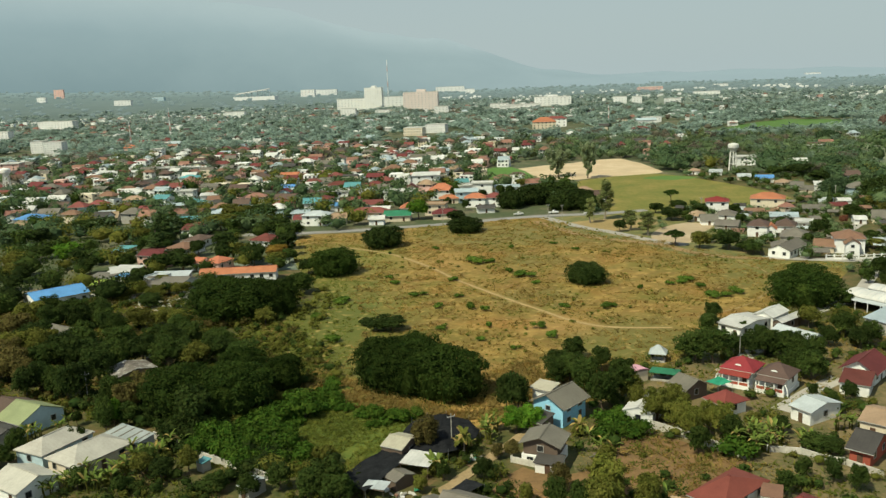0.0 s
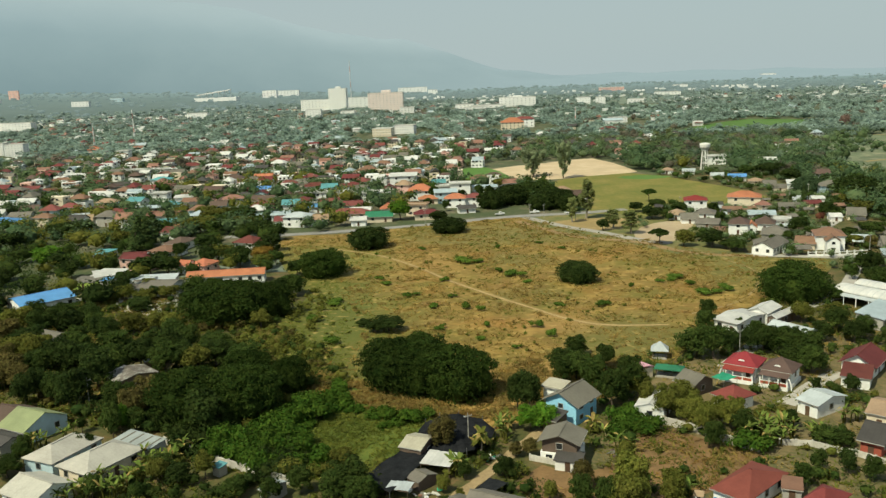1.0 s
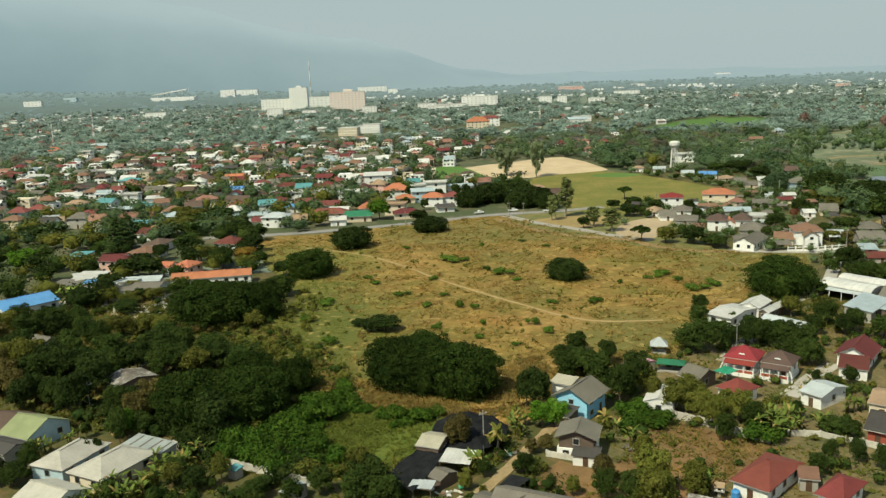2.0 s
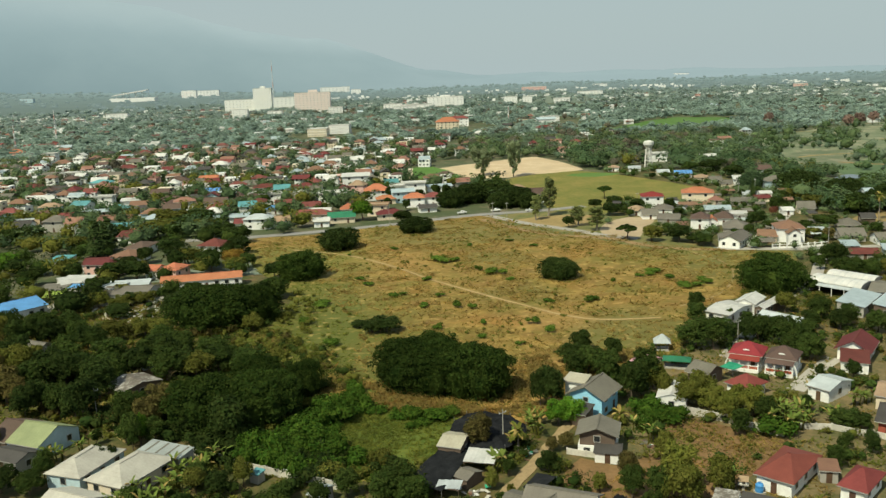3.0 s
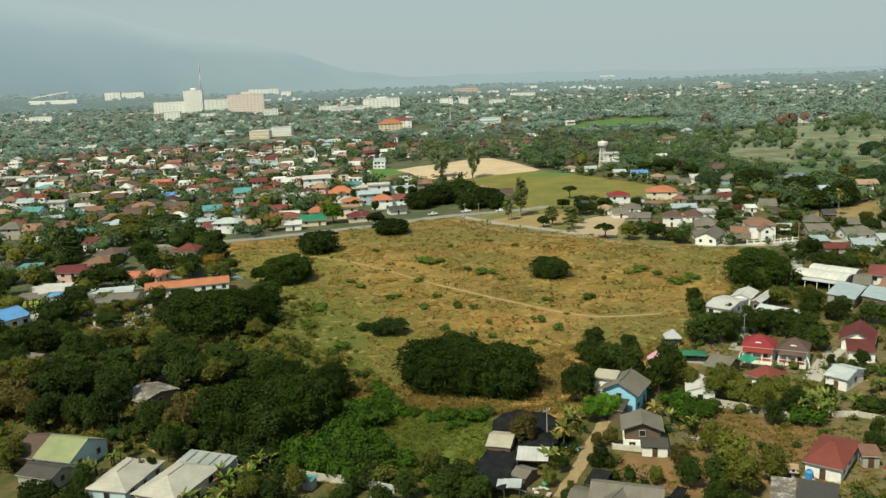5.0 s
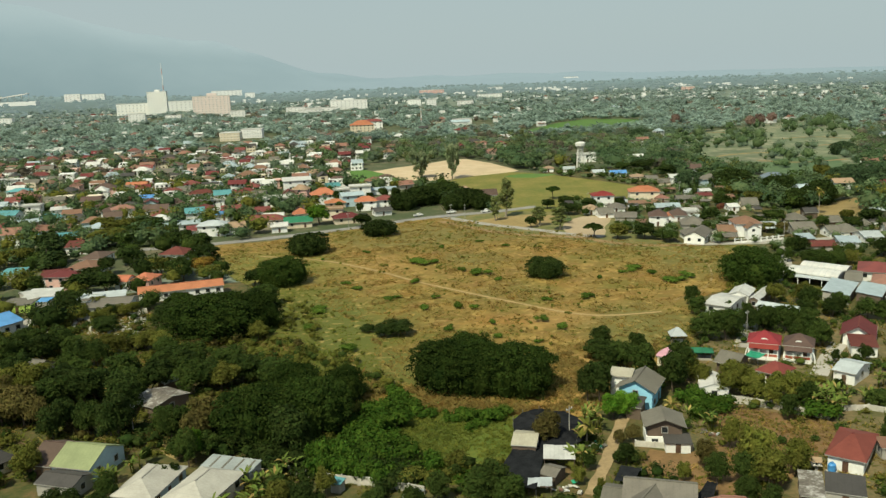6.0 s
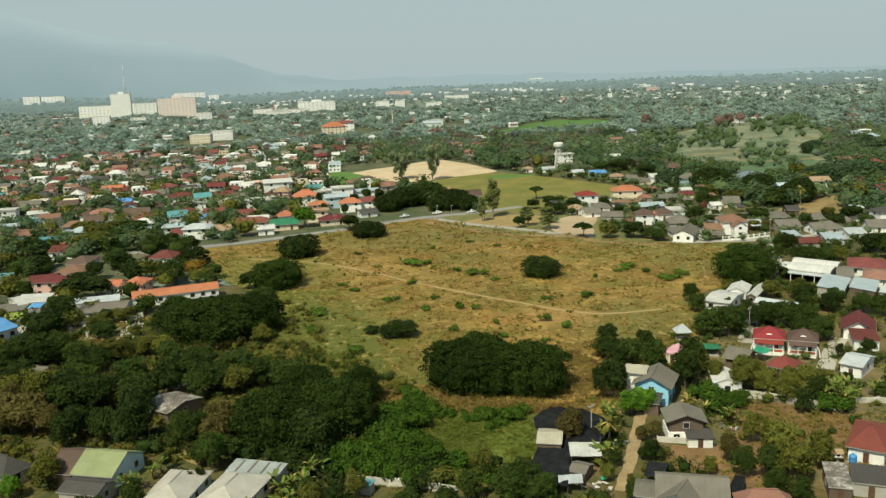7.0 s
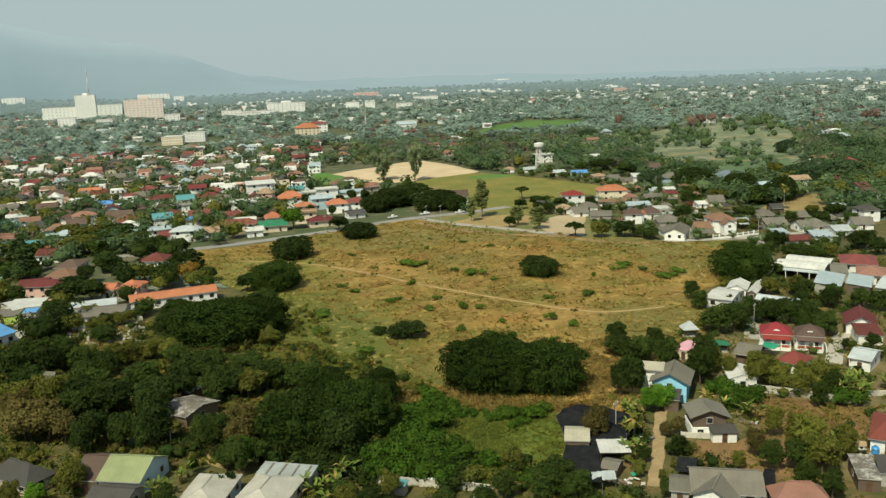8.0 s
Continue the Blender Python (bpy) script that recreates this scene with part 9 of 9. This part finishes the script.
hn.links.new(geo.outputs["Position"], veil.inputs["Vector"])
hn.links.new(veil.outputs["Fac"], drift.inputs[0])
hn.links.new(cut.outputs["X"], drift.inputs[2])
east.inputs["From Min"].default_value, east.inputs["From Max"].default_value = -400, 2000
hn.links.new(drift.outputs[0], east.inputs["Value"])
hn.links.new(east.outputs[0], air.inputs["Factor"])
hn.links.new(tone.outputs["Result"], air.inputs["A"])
# emission blended towards the sky colour at the crest, for a hazed outline
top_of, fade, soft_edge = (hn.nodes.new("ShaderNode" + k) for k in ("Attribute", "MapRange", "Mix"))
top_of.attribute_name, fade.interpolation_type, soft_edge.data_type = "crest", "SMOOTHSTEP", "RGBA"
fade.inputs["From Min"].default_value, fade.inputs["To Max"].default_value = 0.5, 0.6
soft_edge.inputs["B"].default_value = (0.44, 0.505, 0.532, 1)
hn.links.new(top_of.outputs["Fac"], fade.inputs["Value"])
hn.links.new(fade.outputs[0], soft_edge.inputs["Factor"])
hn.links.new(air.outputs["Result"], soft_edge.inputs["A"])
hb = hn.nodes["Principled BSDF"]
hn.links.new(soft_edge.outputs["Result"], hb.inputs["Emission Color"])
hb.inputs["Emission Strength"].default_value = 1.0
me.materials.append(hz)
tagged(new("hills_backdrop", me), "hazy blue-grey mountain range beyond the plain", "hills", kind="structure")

# ---- grass and undergrowth: stuff ----
gr = np.random.default_rng(8)


def scatter(n, outline, keep=None):
    """Random places inside an outline."""
    xs, ys = [p[0] for p in outline], [p[1] for p in outline]
    got = []
    while len(got) < n:
        p = (gr.uniform(min(xs), max(xs)), gr.uniform(min(ys), max(ys)))
        if inside(p, outline) and (keep is None or keep(*p)):
            got.append(p)
    return np.array(got)


def tufts(name, spots, lo, hi, material, label, blades=4):
    """Tufts of leaning blades, a triangle each."""
    n = len(spots)
    p = np.repeat(np.column_stack([spots, np.zeros(n)]), blades, 0)
    m = len(p)
    p[:, :2] += gr.normal(size=(m, 2)) * 0.22
    h = np.repeat(gr.uniform(lo, hi, n), blades)[:, None] * gr.uniform(0.6, 1.1, (m, 1))
    a = gr.uniform(0, TAU, m)
    side = np.column_stack([np.cos(a), np.sin(a), np.zeros(m)]) * h * 0.42
    tip = np.column_stack([gr.normal(size=(m, 2)) * 1.3, np.ones(m)]) * h
    v = np.stack([p - side, p + side, p + tip], 1).reshape(-1, 3)
    ob = new(name, tri_mesh(name, v, np.arange(m * 3).reshape(-1, 3), material))
    return tagged(ob, label, "grass", kind="stuff")


def patchy(size, level, ox):
    return lambda x, y: noise.noise((x / size + ox, y / size, ox)) + 0.4 * noise.noise((x / size * 3, y / size * 3, ox)) > level


GREEN_SIDE = [(-66, 345), (-44, 330), (-38, 285), (-30, 250), (-34, 215), (-52, 196), (-68, 236), (-62, 262), (-50, 290)]
WET = [(-62, 160), (-46, 190), (-30, 196), (-16, 182), (-10, 170), (-24, 150), (-42, 148)]


def off_path(test):
    return lambda x, y: test(x, y) and not inside((x, y), WET) and not inside((x, y), GREEN_SIDE) and all((x - p.x) ** 2 + (y - p.y) ** 2 > 4 for p in FOOTPATH)


tufts("straw_tufts", scatter(5000, FIELD, off_path(patchy(7, 0.15, 11.3))), 0.3, 0.8, "dry_grass", "clumps of tall pale straw in the field", 5)
tufts("dry_grass", scatter(14000, FIELD, off_path(patchy(14, -0.1, 3.1))), 0.15, 0.5, "dry_grass", "tufts of dry straw-coloured grass in the field")
TWIN_EDGE = [(-46, 196), (-30, 184), (-14, 175), (6, 171), (25, 180), (40, 205), (20, 215), (-15, 188), (-30, 200), (-45, 212)]
tufts("tall_dry_grass", scatter(5200, TWIN_EDGE, patchy(8, -0.3, 1.3)), 0.3, 0.8, "dry_grass", "tall dry grass around the twin rain trees", 5)
tufts("side_weeds", scatter(2600, GREEN_SIDE, patchy(6, -0.2, 3.7)), 0.12, 0.4, "green_grass", "green grass along the field's western side")
tufts("green_weeds", scatter(4500, FIELD, off_path(patchy(11, 0.18, 7.7))), 0.15, 0.5, "green_grass", "green weeds growing in patches in the field")


LOT = [(26, 128), (22, 150), (30, 162), (44, 150), (50, 138), (40, 124)]
LUSH = [(-58, 158), (-40, 186), (-14, 184), (-8, 172), (-22, 156), (-40, 150)]
tufts("lot_weeds", scatter(800, LOT, patchy(4, -0.05, 4.2)), 0.15, 0.6, "dry_grass", "dry weeds on the cleared lot")
tufts("lot_green_weeds", scatter(450, LOT, patchy(5, 0.1, 9.2)), 0.15, 0.5, "green_grass", "sparse green weeds on the cleared lot")
tufts("open_grass", scatter(1800, GRASS_OPEN), 0.1, 0.28, "green_grass", "open stretch of tall yellow-green grass", 5)
tufts("lush_grass", scatter(2600, LUSH, patchy(9, -0.35, 6.2)), 0.2, 0.5, "green_grass", "tall lush grass in the field's wet corner", 5)


def not_open(x, y):
    return not inside((x, y), GRASS_OPEN) and not inside((x, y), TWIN_EDGE)


def behind_wall(x, y):
    return y > 174.5 - 0.81 * (x + 70.1)


def undergrowth(name, outline, n, lo, hi, leaf, label, keep=None, leaves=60):
    spots = scatter(n, outline, keep)
    vs, ts, base = [], [], 0
    for x, y in spots:
        h = gr.uniform(lo, hi)
        r = h * gr.uniform(0.6, 1.1)
        lb = [(x + gr.normal() * r * 0.4, y + gr.normal() * r * 0.4, h * 0.5, r * 0.8, r * 0.8, h * 0.5) for _ in range(2)]
        v, t = foliage(lb, leaves + 24, 0.09 + 0.045 * h, gr, 0.7, 1, 0.3)
        vs.append(v)
        ts.append(t + base)
        base += len(v)
    ob = new(name, tri_mesh(name, np.concatenate(vs), np.concatenate(ts), "leaf_" + leaf))
    return tagged(ob, label, "undergrowth", kind="stuff")


WOOD = [(-190, 190), (-160, 290), (-95, 300), (-60, 262), (-38, 225), (-36, 200), (-52, 178), (-100, 185), (-130, 175)]
VILLAGE = [(12, 120), (10, 165), (30, 200), (60, 215), (95, 250), (150, 270), (230, 230), (170, 130), (60, 90)]
FRONT = [(-95, 150), (-60, 172), (-20, 150), (0, 165), (5, 110), (-80, 110)]


def clear_of_houses(x, y):
    return all((x - p.x) ** 2 + (y - p.y) ** 2 > 7 for p in DIRT_LANE) and all((q[0] - x) ** 2 + (q[1] - y) ** 2 > 42 for q in TAKEN)


undergrowth("wood_undergrowth", WOOD, 380, 0.9, 2.6, "green", "tangled green undergrowth beneath the wood", clear_of_houses)
undergrowth("wood_scrub", WOOD, 430, 1.0, 2.6, "olive", "olive scrub between the trees of the wood", clear_of_houses)
undergrowth("wood_dry_scrub", WOOD, 160, 1.2, 3.0, "brown", "dry brown scrub between the trees", clear_of_houses)
undergrowth("village_hedges", VILLAGE, 420, 1.0, 2.6, "green", "garden shrubs and weeds between village houses", clear_of_houses)
undergrowth("village_scrub", VILLAGE, 280, 0.8, 2.2, "olive", "yellowish garden shrubs between village houses", clear_of_houses)
undergrowth("lush_growth", [(-60, 162), (-45, 178), (-38, 190), (-28, 186), (-30, 166), (-48, 150)], 440, 0.8, 2.4, "thicket", "lush mid-green growth at the field's wet corner", lambda x, y: not_open(x, y) and behind_wall(x, y) and patchy(10, -0.15, 2.2)(x, y))
undergrowth("lush_weeds", [(-75, 158), (-45, 195), (-12, 188), (-15, 175), (-35, 165), (-30, 148), (-60, 148)], 380, 0.5, 1.6, "thicket", "dense green weeds at the field's wet corner", lambda x, y: not_open(x, y) and behind_wall(x, y))
undergrowth("front_shrubs", FRONT, 240, 1.0, 2.8, "green", "garden shrubs and weeds in the near yards", clear_of_houses)
undergrowth("front_scrub", FRONT, 150, 0.8, 2.4, "olive", "yellowish shrubs in the near yards", clear_of_houses)
undergrowth("field_weeds", FIELD, 300, 0.4, 1.0, "weed", "low green weeds dotted over the field", patchy(16, 0.12, 5.5), 40)
undergrowth("field_edge_scrub", [(-72, 230), (-50, 300), (-40, 290), (-45, 235), (-30, 200), (-45, 205)], 130, 0.8, 2.4, "olive", "olive scrub along the field's edge", None)

YARDS = [(5, 105), (5, 165), (40, 205), (95, 250), (170, 260), (200, 200), (120, 120), (60, 95)]
tufts("yard_weeds", scatter(7000, YARDS, lambda x, y: clear_of_houses(x, y) and noise.noise((x / 9, y / 9, 2.2)) > -0.1), 0.2, 0.7, "green_grass", "weeds in the village yards")
tufts("yard_dry_weeds", scatter(4500, YARDS, lambda x, y: clear_of_houses(x, y) and noise.noise((x / 9, y / 9, 8.2)) > 0.05), 0.2, 0.6, "dry_grass", "dry grass in the village yards")
tufts("wood_dry_weeds", scatter(5000, WOOD, lambda x, y: clear_of_houses(x, y) and noise.noise((x / 12, y / 12, 5.2)) > 0), 0.3, 1.0, "dry_grass", "dry yellow grass between the trees of the wood")
tufts("wood_weeds", scatter(8000, WOOD, lambda x, y: clear_of_houses(x, y)), 0.3, 0.9, "green_grass", "grass and weeds between the trees of the wood")
tufts("front_weeds", scatter(4000, FRONT, lambda x, y: clear_of_houses(x, y)), 0.2, 0.7, "green_grass", "weeds in the near yards")



def in_gardens(x, y):
    return clear_of_houses(x, y) and not any(inside((x, y), poly) for poly in OPEN_LAND)


undergrowth("thicket", THICKET, 260, 1.2, 3.4, "dark", "dense thicket between the near houses and the wood", clear_of_houses)
undergrowth("thicket_dark", THICKET, 120, 1.4, 3.6, "dark", "dark bushes between the near houses and the wood", clear_of_houses)
undergrowth("east_hedges", EAST_VILLAGE, 300, 1.2, 4.2, "town", "shrubs and small trees between the eastern houses", in_gardens, 70)
undergrowth("east_hedges_dark", EAST_VILLAGE, 200, 1.2, 4.8, "green", "darker shrubs between the eastern houses", in_gardens, 70)

# ---- shade nets over a plant nursery ----


def shade_net(label, pts, h, sag=0.25, posts=True):
    """A black net stretched over posts, sagging between them."""
    ob = empty("shade_net", *pts[0])
    tagged(ob, label, "shade net")
    o0 = Vector(pts[0])
    q = [Vector(p) - o0 for p in pts]
    n = 8
    s = Shape()
    grid = []
    if len(q) > 4:
        mid = sum(q, Vector((0, 0))) / len(q)
        k = len(q)
        for j in range(6):
            for i in range(k * 3):
                a, b, f = q[i // 3], q[(i // 3 + 1) % k], i % 3 / 3
                p = mid.lerp(a.lerp(b, f), (j + 0.02) / 5.02)
                grid.append((p.x, p.y, h - (0.9 if j == 5 else 0.12 * j * (i % 3 != 0)) + 0.3 * noise.noise((p.x * 0.5, p.y * 0.5, h))))
        c = k * 3
        s.v = grid
        s.f = [(j * c + i, (j + 1) * c + i, (j + 1) * c + (i + 1) % c, j * c + (i + 1) % c) for j in range(5) for i in range(c)]
    for i in range(n + 1 if len(q) == 4 else 0):
        for j in range(n + 1):
            u, v = i / n, j / n
            p = (q[0] * (1 - u) + q[1] * u) * (1 - v) + (q[3] * (1 - u) + q[2] * u) * v
            z = h - sag * (0.5 - 0.5 * math.cos(u * TAU * 2)) - sag * (0.5 - 0.5 * math.cos(v * TAU * 2)) + 0.15 * noise.noise((p.x * 0.5, p.y * 0.5, h))
            grid.append((p.x, p.y, z))
    m = (n + 1) ** 2
    if len(q) == 4:
        s.v = grid + [(x, y, z - 0.03) for x, y, z in grid]
    for i in range(n if len(q) == 4 else 0):
        for j in range(n):
            k = i * (n + 1) + j
            s.f += [(k, k + n + 1, k + n + 2, k + 1), (m + k, m + k + 1, m + k + n + 2, m + k + n + 1)]
    part("net", s, "shade_net", ob)
    pm = Shape().tube((0, 0, -0.2), (0, 0, h - 0.1), 0.06, 0.05, 6).mesh("post", "metal_grey")
    for p in q:
        part("post", pm, None, ob, at=pose(p.x, p.y, 0))
    return ob

shade_net("wide black shade net stretched over a nursery", [(-18.8, 162.5), (-16.1, 169.7), (-12.9, 172.2), (-8.8, 172.8), (-4.2, 169.1), (-2.3, 163.5), (-4.3, 157.2), (-9.1, 154.0), (-14.0, 152.9), (-18.1, 156.2)], 2.6, 0.3)
shade_net("long black shade net beside a pavilion", [(-29.2, 145.7), (-24.1, 139.2), (-15.9, 153.4), (-20.6, 157.5)], 2.2, 0.25)
shade_net("small black shade net over a shed", [(-10.3, 136.8), (-7.5, 134.9), (-3.4, 139.3), (-6.4, 141.4)], 2.4, 0.1)
shade_net("black shade net hanging beside a grey roof", [(-3.4, 124.2), (-0.4, 122.7), (6.0, 129.9), (4.8, 131.1)], 2.2, 0.2)
net = shade_net("green tarpaulin stretched beside the red-roofed bungalow", [(50.0, 182.2), (51.8, 179.2), (55.7, 181.2), (53.8, 184.8)], 2.6, 0.1)
net.children[0].data.materials[0] = MATS["tarp_green"]

# the model plants themselves are not part of the place
for ob in list(PROTOS.values()) + BANANA:
    for o in (*ob.children_recursive, ob):
        bpy.data.objects.remove(o)
